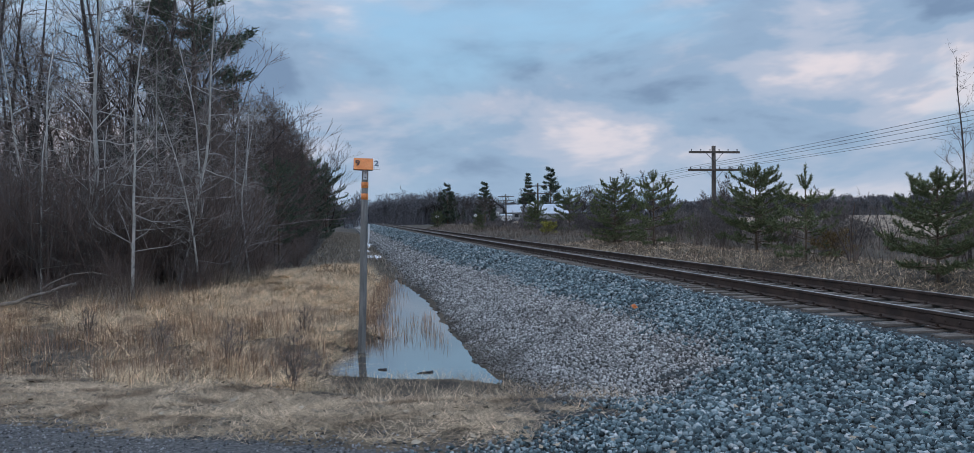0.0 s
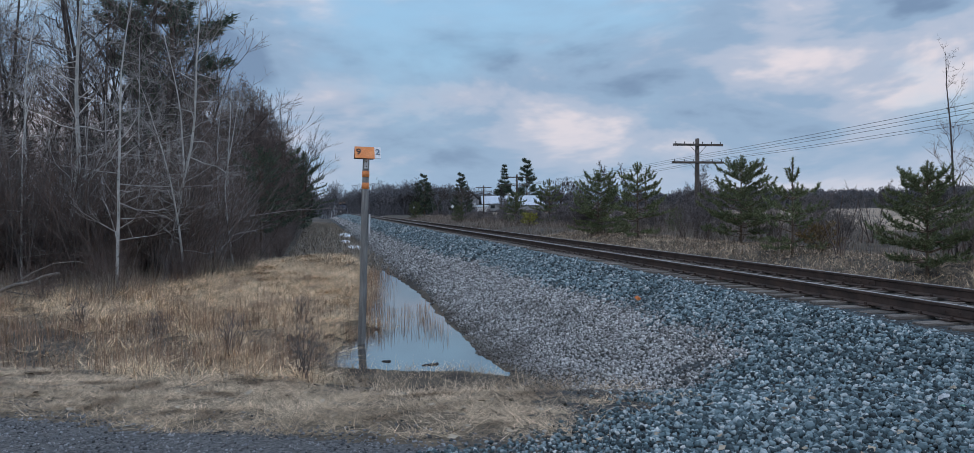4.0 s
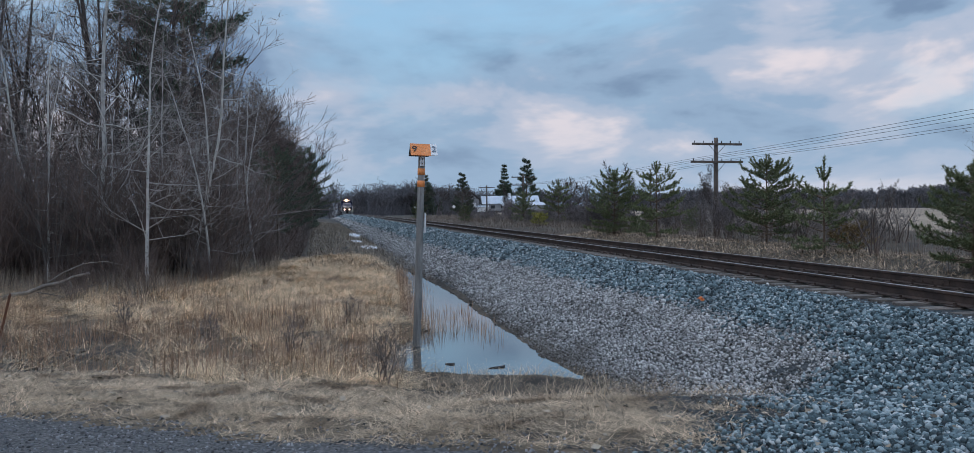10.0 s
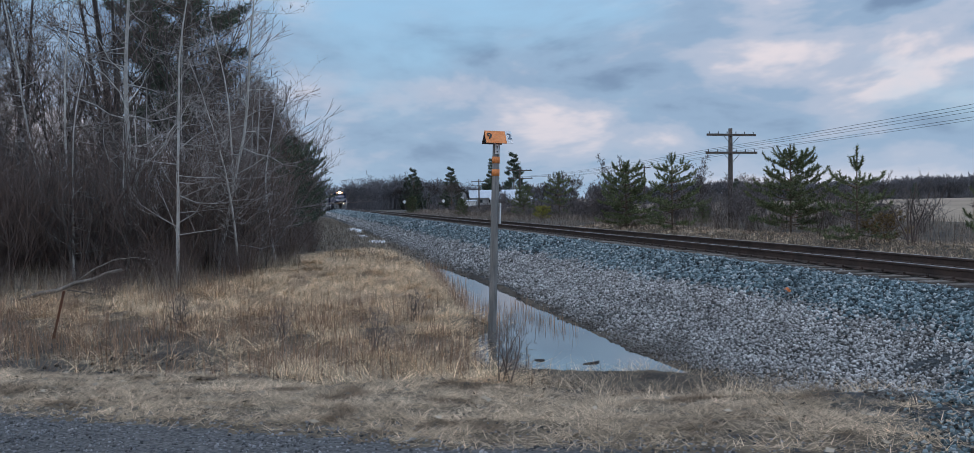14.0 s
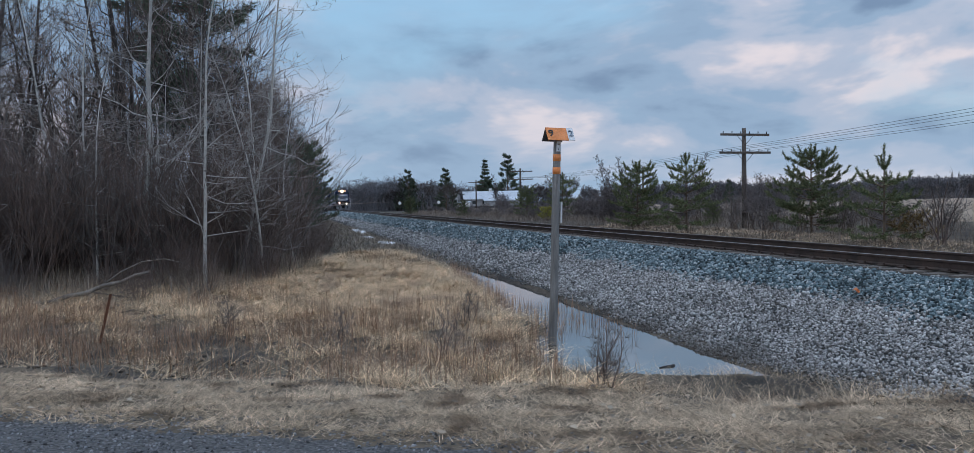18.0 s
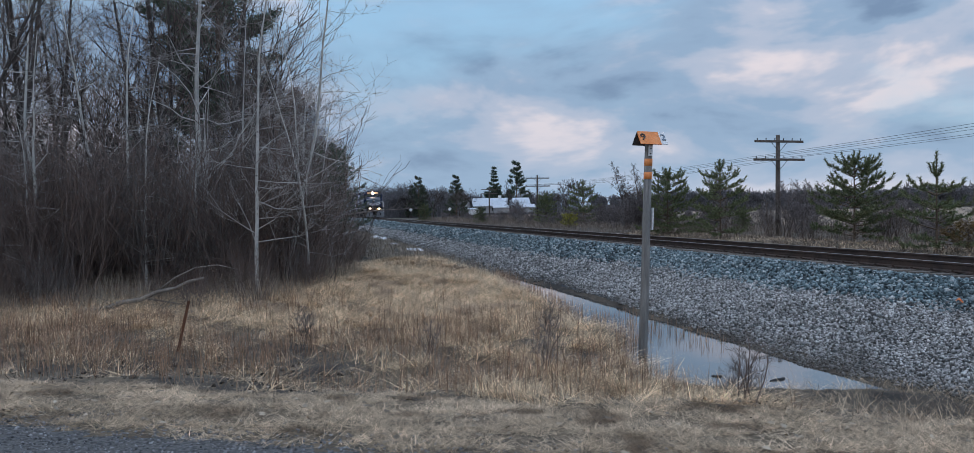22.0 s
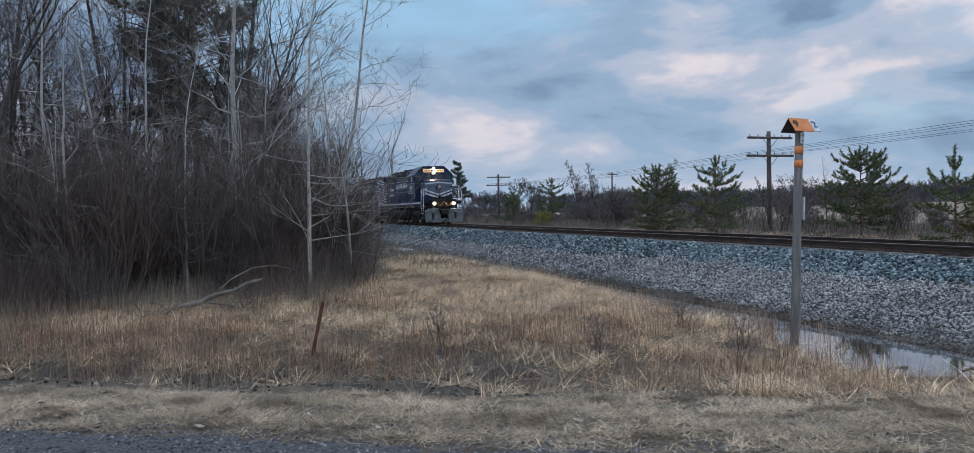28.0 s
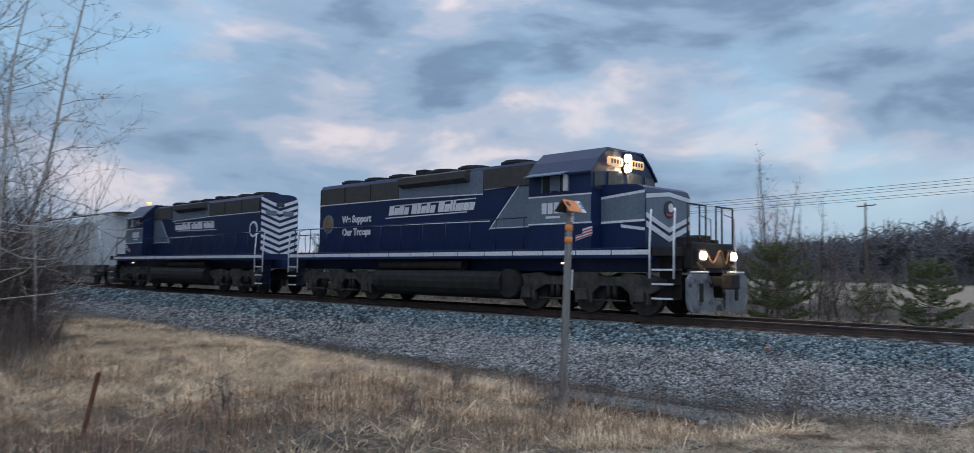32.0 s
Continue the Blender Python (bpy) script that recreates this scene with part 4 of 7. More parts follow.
    # the wood's edge: lower, densely twigged trees with rounded crowns
    edge_trees = [tree_thing("edge_tree", 440 + i, ("bark", "twig"), "low round-crowned bare tree, densely twigged, at the wood's edge", height=h, trunk_r=0.06, first=0.1, limbs=58, reach=0.34, up=u, levels=3, wander=0.05, twig_n=6, thin=0.0075)
                  for i, (h, u) in enumerate(((9.0, 0.7), (8.0, 0.6), (10.0, 0.8)))]
    r9 = random.Random(55)
    for k in range(66):
        y = 31 + 74 * (k / 66) + r9.uniform(-1.5, 1.5)
        back = r9.random() * 4.2
        x = -(11.6 if y < 45 else 10.4) - back
        if y < 33 - (x + 12) * 1.2:
            continue
        h = (0.62 + 0.12 * back + 0.004 * (y - 30)) * r9.uniform(0.88, 1.1)
        put(edge_trees[k % 3], x, y, r9.uniform(0, 360), h) if edge_trees[k % 3].location.x == 0 else again(edge_trees[k % 3], x, y, r9.uniform(0, 360), h)
    # understorey: many-stemmed thickets
    th_label = "dense leafless thicket of grey-brown stems"
    thick = []
    for i in range(4):
        r2 = random.Random(70 + i)
        segs = []
        for k in range(40):
            a, b = r2.uniform(0, 6.28), abs(r2.gauss(0, 0.55))
            q = Vector((math.cos(a) * b, math.sin(a) * b, -0.1))
            d = Vector((math.cos(a) * 0.28 + r2.gauss(0, 0.12), math.sin(a) * 0.28 + r2.gauss(0, 0.12), 1)).normalized()
            L = r2.uniform(1.6, 3.6)
            n = 5
            for j in range(n):
                d = (d + Vector((r2.gauss(0, 0.09), r2.gauss(0, 0.09), 0))).normalized()
                e = q + d * L / n
                segs.append((tuple(q), tuple(e), 0.014 * (1 - j / n * 0.6), 0.014 * (1 - (j + 1) / n * 0.6)))
                if j > 0:
                    for _ in range(2):
                        dd = (d + Vector((r2.gauss(0, 0.6), r2.gauss(0, 0.6), r2.gauss(0.1, 0.35)))).normalized()
                        m = e + dd * r2.uniform(0.25, 0.8)
                        segs.append((tuple(e), tuple(m), 0.0075, 0.005))
                        m2 = m + (dd + Vector((r2.gauss(0, 0.5), r2.gauss(0, 0.5), 0.2))).normalized() * r2.uniform(0.15, 0.4)
                        segs.append((tuple(m), tuple(m2), 0.005, 0.004))
                q = e
        tm = M[("twig_grey", "twig", "twig", "twig")[i]]
        ob = tagged(new("thicket", segs_mesh("thicket", segs, 3, tm)), th_label, "shrub", kind="stuff")
        thick.append(ob)
    used = set()
    places = []
    for k in range(150):
        if k < 105:
            x = rnd.uniform(-26, -12.5)
            front = 23.6 if x < -13.5 else 23.6 + (x + 13.5) * 2.6
            y = front + abs(rnd.gauss(0, 3.6))
        else:
            y = rnd.uniform(30, 75)
            x = -12.0 - abs(rnd.gauss(0, 1.6))
        places.append((x, y))
    for k in range(34):
        y = rnd.uniform(27, 70)
        places.append((-9.9 - abs(rnd.gauss(0, 0.7)) - max(0, 33 - y) * 0.35, y))
    rb = random.Random(91)
    low = len(places)
    for k in range(26):
        x = rb.uniform(-26, -11.8)
        places.append((x, (22.6 if x < -13.5 else 22.6 + (x + 13.5) * 2.4) - abs(rb.gauss(0, 0.9)) + 0.5))
    for j, (x, y) in enumerate(places):
        i = rnd.randrange(4)
        sc = rnd.uniform(0.7, 1.35) * (0.7 if x > -12 else 1)
        if x > -11.2 and y > 26.9:
            sc = rnd.uniform(0.28, 0.5)
        if j >= low:
            sc = rb.uniform(0.22, 0.48)
        if i in used:
            again(thick[i], x, y, rnd.uniform(0, 360), sc)
        else:
            used.add(i)
            put(thick[i], x, y, rnd.uniform(0, 360), sc)


def needle_tree(name, seed, height, width, mat, bark, label, whorl=0.38, tuft=0.15, candles=True, low=0.08, needles=9, dens=1.0, droop=0.0, shape=1.0, rise=0.0):
    """An evergreen in whorls of boughs, every bough set with tufts of needles."""
    rnd = random.Random(seed)
    wood, V = [], []
    z = 0.0
    n = 10
    px = [Vector((rnd.gauss(0, 0.02) * i * 0.2, rnd.gauss(0, 0.02) * i * 0.2, -0.1 + (height + 0.1) * i / n)) for i in range(n + 1)]
    for i in range(n):
        r = 0.016 * height
        wood.append((tuple(px[i]), tuple(px[i + 1]), r * (1 - i / n) + 0.012, r * (1 - (i + 1) / n) + 0.012))

    def tuft_at(p, d, size, k):
        for _ in range(k):
            e = (d * 0.75 + Vector((rnd.gauss(0, 0.6), rnd.gauss(0, 0.6), rnd.gauss(0.1, 0.55)))).normalized()
            s = e.cross(Vector((rnd.gauss(0, 1), rnd.gauss(0, 1), rnd.gauss(0, 1)))).normalized() * size * 0.11
            b = p + Vector((rnd.gauss(0, 0.02), rnd.gauss(0, 0.02), rnd.gauss(0, 0.02)))
            V.extend((b - s, b + s, b + e * size * rnd.uniform(0.7, 1.2)))

    z = height * low
    while z < height * 0.97:
        t = z / height
        reach = width * (min(1.0, (1.02 - t) * 1.45) ** shape) * rnd.uniform(0.75, 1.1)
        k = rnd.randint(5, 7)
        a0 = rnd.uniform(0, 6.28)
        for j in range(k):
            a = a0 + j * 6.28 / k + rnd.gauss(0, 0.18)
            L = reach * rnd.uniform(0.6, 1.15) + 0.12
            d = Vector((math.cos(a), math.sin(a), 0.25 + 0.75 * t - droop + rise + rnd.gauss(0, 0.1))).normalized()
            q = Vector((0, 0, z + rnd.gauss(0, 0.05)))
            steps = max(2, int(L / 0.22))
            for i in range(steps):
                d = (d + Vector((rnd.gauss(0, 0.07), rnd.gauss(0, 0.07), 0.07))).normalized()
                e = q + d * L / steps
                wood.append((tuple(q), tuple(e), 0.018 * (1 - i / steps) + 0.005, 0.018 * (1 - (i + 1) / steps) + 0.004))
                if i + 1 >= steps * 0.3:
                    tuft_at(e, d, tuft, int(needles * dens))
                    for sgn in (-1, 1):
                        sd = (d * 0.6 + d.cross(Vector((0, 0, 1))) * sgn * 0.8 + Vector((0, 0, 0.12))).normalized()
                        for m in range(1, 1 + max(1, int(2.2 * (1 - i / steps) * L / 0.5))):
                            tuft_at(e + sd * 0.16 * m, sd, tuft, int(needles * 0.8 * dens))
                q = e
            if candles:
                c = q + Vector((d.x * 0.16, d.y * 0.16, 0.16 + 0.3 * t))
                wood.append((tuple(q), tuple(c), 0.009, 0.007))
                for f in (0.25, 0.45, 0.65, 0.85, 1.0):
                    tuft_at(q.lerp(c, f), (c - q).normalized(), tuft * 0.5, 6)
        z += whorl * rnd.uniform(0.8, 1.2)
    if candles:
        for j in range(5):
            a = j * 1.25
            c = Vector((math.cos(a) * 0.22, math.sin(a) * 0.22, height + 0.05)) if j else Vector((0, 0, height + 0.28))
            b = Vector((0, 0, height * 0.9))
            wood.append((tuple(b), tuple(c), 0.016, 0.01))
            for f in (0.3, 0.5, 0.7, 0.85, 1.0):
                tuft_at(b.lerp(c, f), (c - b).normalized(), tuft * 0.6, 9)
    ob = new(name)
    tagged(ob, label, "tree")
    mpart("trunk", segs_mesh("trunk", wood, 4, M[bark]), ob)
    V = np.array([tuple(v) for v in V])
    mpart("needles", mesh_from("needles", V, np.arange(len(V)).reshape(-1, 3), M[mat]), ob)
    return ob


def blades(name, x, y, h, lean, width, mat, label, curl=0.5, category="grass", direction=None, lift=0.0):
    """Grass: bent blades of two quads and a tip each, as one mesh."""
    n = len(x)
    a = RNG.uniform(0, 6.283, n) if direction is None else direction + RNG.normal(0, 0.8, n)
    dx, dy = np.cos(a), np.sin(a)
    sx, sy = -dy * width, dx * width
    z = ground_z(x, y) + lift - 0.01
    V = np.empty((n, 5, 3))
    for k, (t, w) in enumerate(((0.0, 1.0), (0.0, -1.0), (0.55, 0.8), (0.55, -0.8), (1.0, 0.0))):
        off = lean * h * (t + curl * t * t)
        up = h * np.sqrt(np.maximum(1 - (lean * 0.99) ** 2, 0.015)) * (t - 0.25 * curl * t * t)
        V[:, k, 0] = x + dx * off + sx * w
        V[:, k, 1] = y + dy * off + sy * w
        V[:, k, 2] = z + up
    i = np.arange(n)[:, None] * 5
    F = np.concatenate([i + np.array([[0, 1, 3]]), i + np.array([[0, 3, 2]]), i + np.array([[2, 3, 4]])], 0)
    me = mesh_from(name, V.reshape(-1, 3), F, mat)
    return tagged(new(name, me), label, category, kind="stuff")


def build_grass():
    # tall straw between the road bank and the wood, in arching tussocks
    def allowed(x, y, k):
        s = road_s(x, y)
        w = wobble(x, y, 0.8)
        xl = np.interp(y, WY + [60.0], WL + [-7.0])
        front = np.where(x < -13.0, 24.5, 24.5 + (x + 13.0) * 2.9)
        bare = smooth(-10.5, -13.5, x) * smooth(4.4, 3.2, s)
        return (s > 2.3 + 0.3 * w) & (x < xl - 0.1 + 0.25 * w) & (y < front + RNG.normal(0, 1.0, len(x))) & (RNG.random(len(x)) < k * (1 - 0.65 * bare))
    n = 26000
    x, y = RNG.uniform(-27, -6.6, n), RNG.uniform(7.5, 36, n)
    dens = np.clip(0.55 + 0.8 * wobble(x, y, 1.9) + 0.6 * smooth(15, 18, y) * smooth(-13.5, -11.5, x) - 0.75 * smooth(-9.0, -11.5, x) * smooth(7.6, 5.6, road_s(x, y)), 0.07, 1)
    ok = allowed(x, y, dens)
    x, y = x[ok], y[ok]
    big = np.clip(RNG.normal(0.6, 0.22, len(x)) + 0.3 * wobble(x, y, 2.4), 0.15, 1.3)
    ang = 2.4 * wobble(x, y, 0.9) + RNG.normal(0, 1.1, len(x))
    per = (16 + 30 * big).astype(int)
    X, Y, A, H = (np.repeat(v, per) for v in (x, y, ang, big))
    k = len(X)
    X, Y = X + RNG.normal(0, 0.09, k) * (0.5 + H), Y + RNG.normal(0, 0.09, k) * (0.5 + H)
    blades("straw_grass", X, Y, RNG.uniform(0.18, 0.5, k) * (0.45 + 0.55 * H), np.clip(RNG.normal(0.88, 0.16, k), 0.2, 1.0), RNG.uniform(0.0018, 0.0044, k), M["straw"], "long bleached straw grass, bent in matted tussocks", 1.0, direction=A + RNG.normal(0, 0.7, k))
    n = 150000
    x, y = RNG.uniform(-27, -6.6, n), RNG.uniform(7.5, 36, n)
    pal = wobble(x + 3, y, 0.55) + 0.5 * wobble(x, y, 2.2)
    ok = allowed(x, y, np.clip(0.06 + 0.6 * (pal < -0.2) + 0.6 * smooth(-9.0, -11.5, x) * smooth(8.2, 5.6, road_s(x, y)) * (pal < 0.5), 0, 1) * (1 - 0.9 * smooth(14.5, 18, y) * smooth(-13.5, -11, x)))
    x, y = x[ok], y[ok]
    k = len(x)
    blades("weed_stalks", x, y, RNG.uniform(0.2, 0.62, k), np.clip(np.abs(RNG.normal(0.15, 0.35, k)), 0, 1), RNG.uniform(0.0018, 0.0034, k), M["weed"], "rusty brown weed stalks and dry grass", 0.4)
    n = 18000
    x = RNG.uniform(-27, -10.5, n)
    y = np.where(x < -13.5, 22.4, 22.4 + (x + 13.5) * 2.5) + RNG.normal(0, 1.3, n)
    k = n
    blades("tall_weeds", x, y, RNG.uniform(0.3, 1.15, k) * np.clip(0.75 + 0.5 * wobble(x, y, 1.1), 0.3, 1.2), np.clip(np.abs(RNG.normal(0.1, 0.3, k)), 0, 1), RNG.uniform(0.0015, 0.0032, k), M["rwild"], "tall tangled dead weeds along the foot of the wood", 0.8)
    n = 60000
    x, y = RNG.uniform(-27, -6.6, n), RNG.uniform(7.5, 30, n)
    ok = allowed(x, y, 0.6)
    x, y = x[ok], y[ok]
    k = len(x)
    blades("grass_litter", x, y, RNG.uniform(0.12, 0.4, k), np.full(k, 0.985), RNG.uniform(0.002, 0.004, k), M["rwild"], "flattened grey-brown grass litter on the soil", 0.2, lift=0.015)
    # mown mat on the road bank
    n = 420000
    u, s = RNG.uniform(-1, 24, n), RNG.uniform(-0.6, 3.0, n)
    x, y = -5.0 - 0.862 * u + 0.508 * s, 3.4 + 0.508 * u + 0.862 * s
    w = wobble(x, y, 1.1)
    lo, hi = -0.15 + 0.2 * w + 0.12 * wobble(x, y, 4), 2.3 - 0.3 * smooth(-11, -14, x) + 0.3 * wobble(y, x, 0.9)
    s2 = road_s(x, y)
    keep = smooth(lo - 0.1, lo + 0.55, s2) * (1 - 0.75 * smooth(0.0, 0.6, wobble(x, y, 2.5))) * (1 - 0.7 * smooth(0.0, 0.6, wobble(y, x, 7)))
    ok = (s2 < hi) & (RNG.random(n) < keep) & (x < -7.35 + 1.05 * s2 + 0.45 * wobble(x, y, 2.1) + RNG.normal(0, 0.25, n))
    x, y = x[ok], y[ok]
    k = len(x)
    blades("mown_grass", x, y, RNG.uniform(0.04, 0.15, k), np.clip(RNG.normal(0.965, 0.06, k), 0.4, 1.0), RNG.uniform(0.0012, 0.003, k), M["mat_straw"], "short matted dead grass on the road bank", 0.4, lift=0.012)
    n = 16000
    x, y = RNG.uniform(-8.6, -4.6, n), RNG.uniform(6.0, 10.5, n)
    s3 = road_s(x, y)
    ok = (s3 > 2.0) & (s3 < 4.75 + 0.25 * wobble(x, y, 3)) & (RNG.random(n) < 0.25 + 0.5 * (wobble(x, y, 2.2) > 0.1))
    x, y = x[ok], y[ok]
    k = len(x)
    blades("bank_straw", x, y, RNG.uniform(0.08, 0.32, k), np.clip(RNG.normal(0.8, 0.2, k), 0, 1), RNG.uniform(0.0012, 0.0025, k), M["mat_straw"], "tufts of dead grass on the muddy ditch bank", 0.6)
    # reeds along the water's edge
    n = 1500
    y = RNG.uniform(13, 27, n)
    x = np.interp(y, WY, WL) + np.abs(RNG.normal(0.0, 0.35, n)) - 0.1
    blades("reeds", x, y, RNG.uniform(0.2, 0.55, n), np.abs(RNG.normal(0.12, 0.1, n)), np.full(n, 0.0035), M["weed"], "thin dry reeds standing in the ditch", 0.2)
    n = 420
    y = RNG.uniform(12.8, 17.5, n)
    x = RNG.uniform(-6.7, -5.8, n) + 0.15 * wobble(y, y, 2)
    blades("reeds", x, y, RNG.uniform(0.15, 0.4, n), np.abs(RNG.normal(0.1, 0.08, n)), np.full(n, 0.0035), M["weed"], "thin dry reeds standing in the ditch", 0.2, lift=0.08)
    # rough weeds beyond the track
    n = 75000
    x = 4.6 + RNG.uniform(0, 1, n) ** 1.2 * 20
    y = RNG.uniform(8, 130, n)
    dens = np.clip(0.5 + 0.6 * wobble(x, y, 0.5), 0.1, 1)
    ok = RNG.random(n) < dens
    x, y = x[ok], y[ok]
    k = len(x)
    far = 1 + y / 45
    hh = RNG.uniform(0.2, 0.6, k) * (0.45 + smooth(3.5, 9, x) * 0.9)
    blades("rough_weeds", x, y, hh, np.abs(RNG.normal(0.3, 0.25, k)), RNG.uniform(0.0028, 0.005, k) * far, M["brush_weed"], "grey-brown dry weeds beside the track", 0.5)
    n = 42000
    x, y = RNG.uniform(3.0, 10, n), RNG.uniform(4, 48, n)
    blades("verge_grass", x, y, RNG.uniform(0.1, 0.35, n), np.clip(RNG.normal(0.9, 0.1, n), 0.3, 1), RNG.uniform(0.003, 0.006, n) * (1 + y / 40), M["mat_straw"], "flattened dead grass on the far side of the track", 0.4, lift=0.01)
    # fallen leaves on the mown bank
    n = 700
    u, t = RNG.uniform(-1, 22, n), RNG.uniform(-0.3, 3.0, n)
    x, y = -5.0 - 0.862 * u + 0.508 * t, 3.4 + 0.508 * u + 0.862 * t
    z = ground_z(x, y) + 0.03
    a = RNG.uniform(0, 6.28, n)
    r = RNG.uniform(0.02, 0.05, n)
    V = np.stack([np.stack([x + r * np.cos(a + k * 1.57) * (1 if k % 2 else 0.6), y + r * np.sin(a + k * 1.57) * (1 if k % 2 else 0.6), z + RNG.uniform(-0.01, 0.02, n)], 1) for k in range(4)], 1)
    me = mesh_from("fallen_leaves", V.reshape(-1, 3), np.arange(n * 4).reshape(-1, 4), M["leaf"])
    tagged(new("fallen_leaves", me), "curled pale fallen leaves on the mown bank", "leaves", kind="stuff")
    # left verge along the far ditch
    n = 14000
    x, y = RNG.uniform(-9.5, -5.4, n), RNG.uniform(28, 120, n)
    k = n
    blades("verge_weeds", x, y, RNG.uniform(0.1, 0.4, k), np.abs(RNG.normal(0.4, 0.3, k)), RNG.uniform(0.004, 0.008, k) * (1 + y / 60), M["rwild"], "dry weeds along the far ditch", 0.5)


build_grass()
build_wood()


def young_pine(seed, height, radius, label, gap=0.42, leader=0.55, fork=0.35, boughs=6, curve=0.75, low=0.1, fill=1.0, mat="needles"):
    """A young pine: whorls of rising boughs, every shoot a brush of long needles, and upright shoots at the top."""
    rnd = random.Random(seed)
    wood, V = [], []
    body = height - leader
    n = 8
    for i in range(n):
        r = 0.014 * height
        wood.append(((0, 0, -0.15 + (height + 0.15) * i / n), (0, 0, -0.15 + (height + 0.15) * (i + 1) / n), r * (1 - i / n) + 0.012, r * (1 - (i + 1) / n) + 0.012))

    def shoot(p, d, length, thick=0.009, bare=0.0):
        e = p + d * length
        wood.append((tuple(p), tuple(e), thick, thick * 0.7))
        for _ in range(max(8, int(length * 210 * fill))):
            f = rnd.uniform(bare, 1.0)
            out = (d * rnd.uniform(0.45, 0.95) + Vector((rnd.gauss(0, 0.55), rnd.gauss(0, 0.55), rnd.gauss(0.05, 0.55)))).normalized()
            w = out.cross(Vector((rnd.gauss(0, 1), rnd.gauss(0, 1), rnd.gauss(0, 1)))).normalized() * 0.0125
            b = p + d * length * f
            V.extend((b - w, b + w, b + out * rnd.uniform(0.09, 0.16)))
        return e

    z = height * low
    while z < body - 0.1:
        t = z / body
        reach = radius * min(1.0, 0.72 + t) * (1.05 - t) ** curve * rnd.uniform(0.85, 1.1) + 0.15
        a0 = rnd.uniform(0, 6.28)
        for j in range(boughs):
            a = a0 + j * 6.283 / boughs + rnd.gauss(0, 0.25)
            L = reach * rnd.choice((0.6, 0.85, 1.0, 1.0, 1.1))
            d = Vector((math.cos(a), math.sin(a), -0.08 + 0.5 * t + rnd.gauss(0, 0.12))).normalized()
            q = Vector((0, 0, z + rnd.gauss(0, 0.06)))
            steps = max(2, int(L / 0.24))
            for i in range(steps):
                d = (d + Vector((rnd.gauss(0, 0.09), rnd.gauss(0, 0.09), 0.04))).normalized()
                e = q + d * L / steps
                wood.append((tuple(q), tuple(e), 0.018 * (1 - i / steps) + 0.006, 0.018 * (1 - (i + 1) / steps) + 0.005))
                if i + 1 > steps * 0.28:
                    for sgn in (-1, 1):
                        if rnd.random() < 0.88:
                            sd = (d * 0.75 + d.cross(Vector((0, 0, 1))).normalized() * sgn * rnd.uniform(0.5, 0.9) + Vector((0, 0, rnd.uniform(0.0, 0.35)))).normalized()
                            m = shoot(e, sd, rnd.uniform(0.12, 0.2) + 0.18 * (1 - i / steps) * min(1.0, L))
                            if rnd.random() < 0.5:
                                shoot(m, (sd + Vector((rnd.gauss(0, 0.3), rnd.gauss(0, 0.3), 0.5))).normalized(), 0.14)
                q = e
            m = shoot(q, d, 0.17)
            shoot(m, Vector((d.x * 0.5, d.y * 0.5, 0.75)).normalized(), rnd.uniform(0.1, 0.16) + 0.2 * t)
        z += gap * rnd.uniform(0.85, 1.15)
    top = Vector((0, 0, body))
    shoot(top, Vector((0, 0, 1)), leader, 0.016, 0.15)
    for j in range(5):
        a = j * 1.257 + rnd.gauss(0, 0.2)
        d = Vector((math.cos(a) * 0.62, math.sin(a) * 0.62, 1)).normalized()
        m = shoot(top, d, fork * rnd.uniform(0.7, 1.0), 0.012)
        shoot(m, Vector((d.x * 0.4, d.y * 0.4, 1)).normalized(), fork * rnd.uniform(0.3, 0.6), 0.01)
    ob = new("young_pine")
    tagged(ob, label, "tree")
    mpart("trunk", segs_mesh("trunk", wood, 4, M["pine_bark"]), ob)
    V = np.array([tuple(v) for v in V])
    mpart("needles", mesh_from("needles", V, np.arange(len(V)).reshape(-1, 3), M[mat]), ob)
    return ob


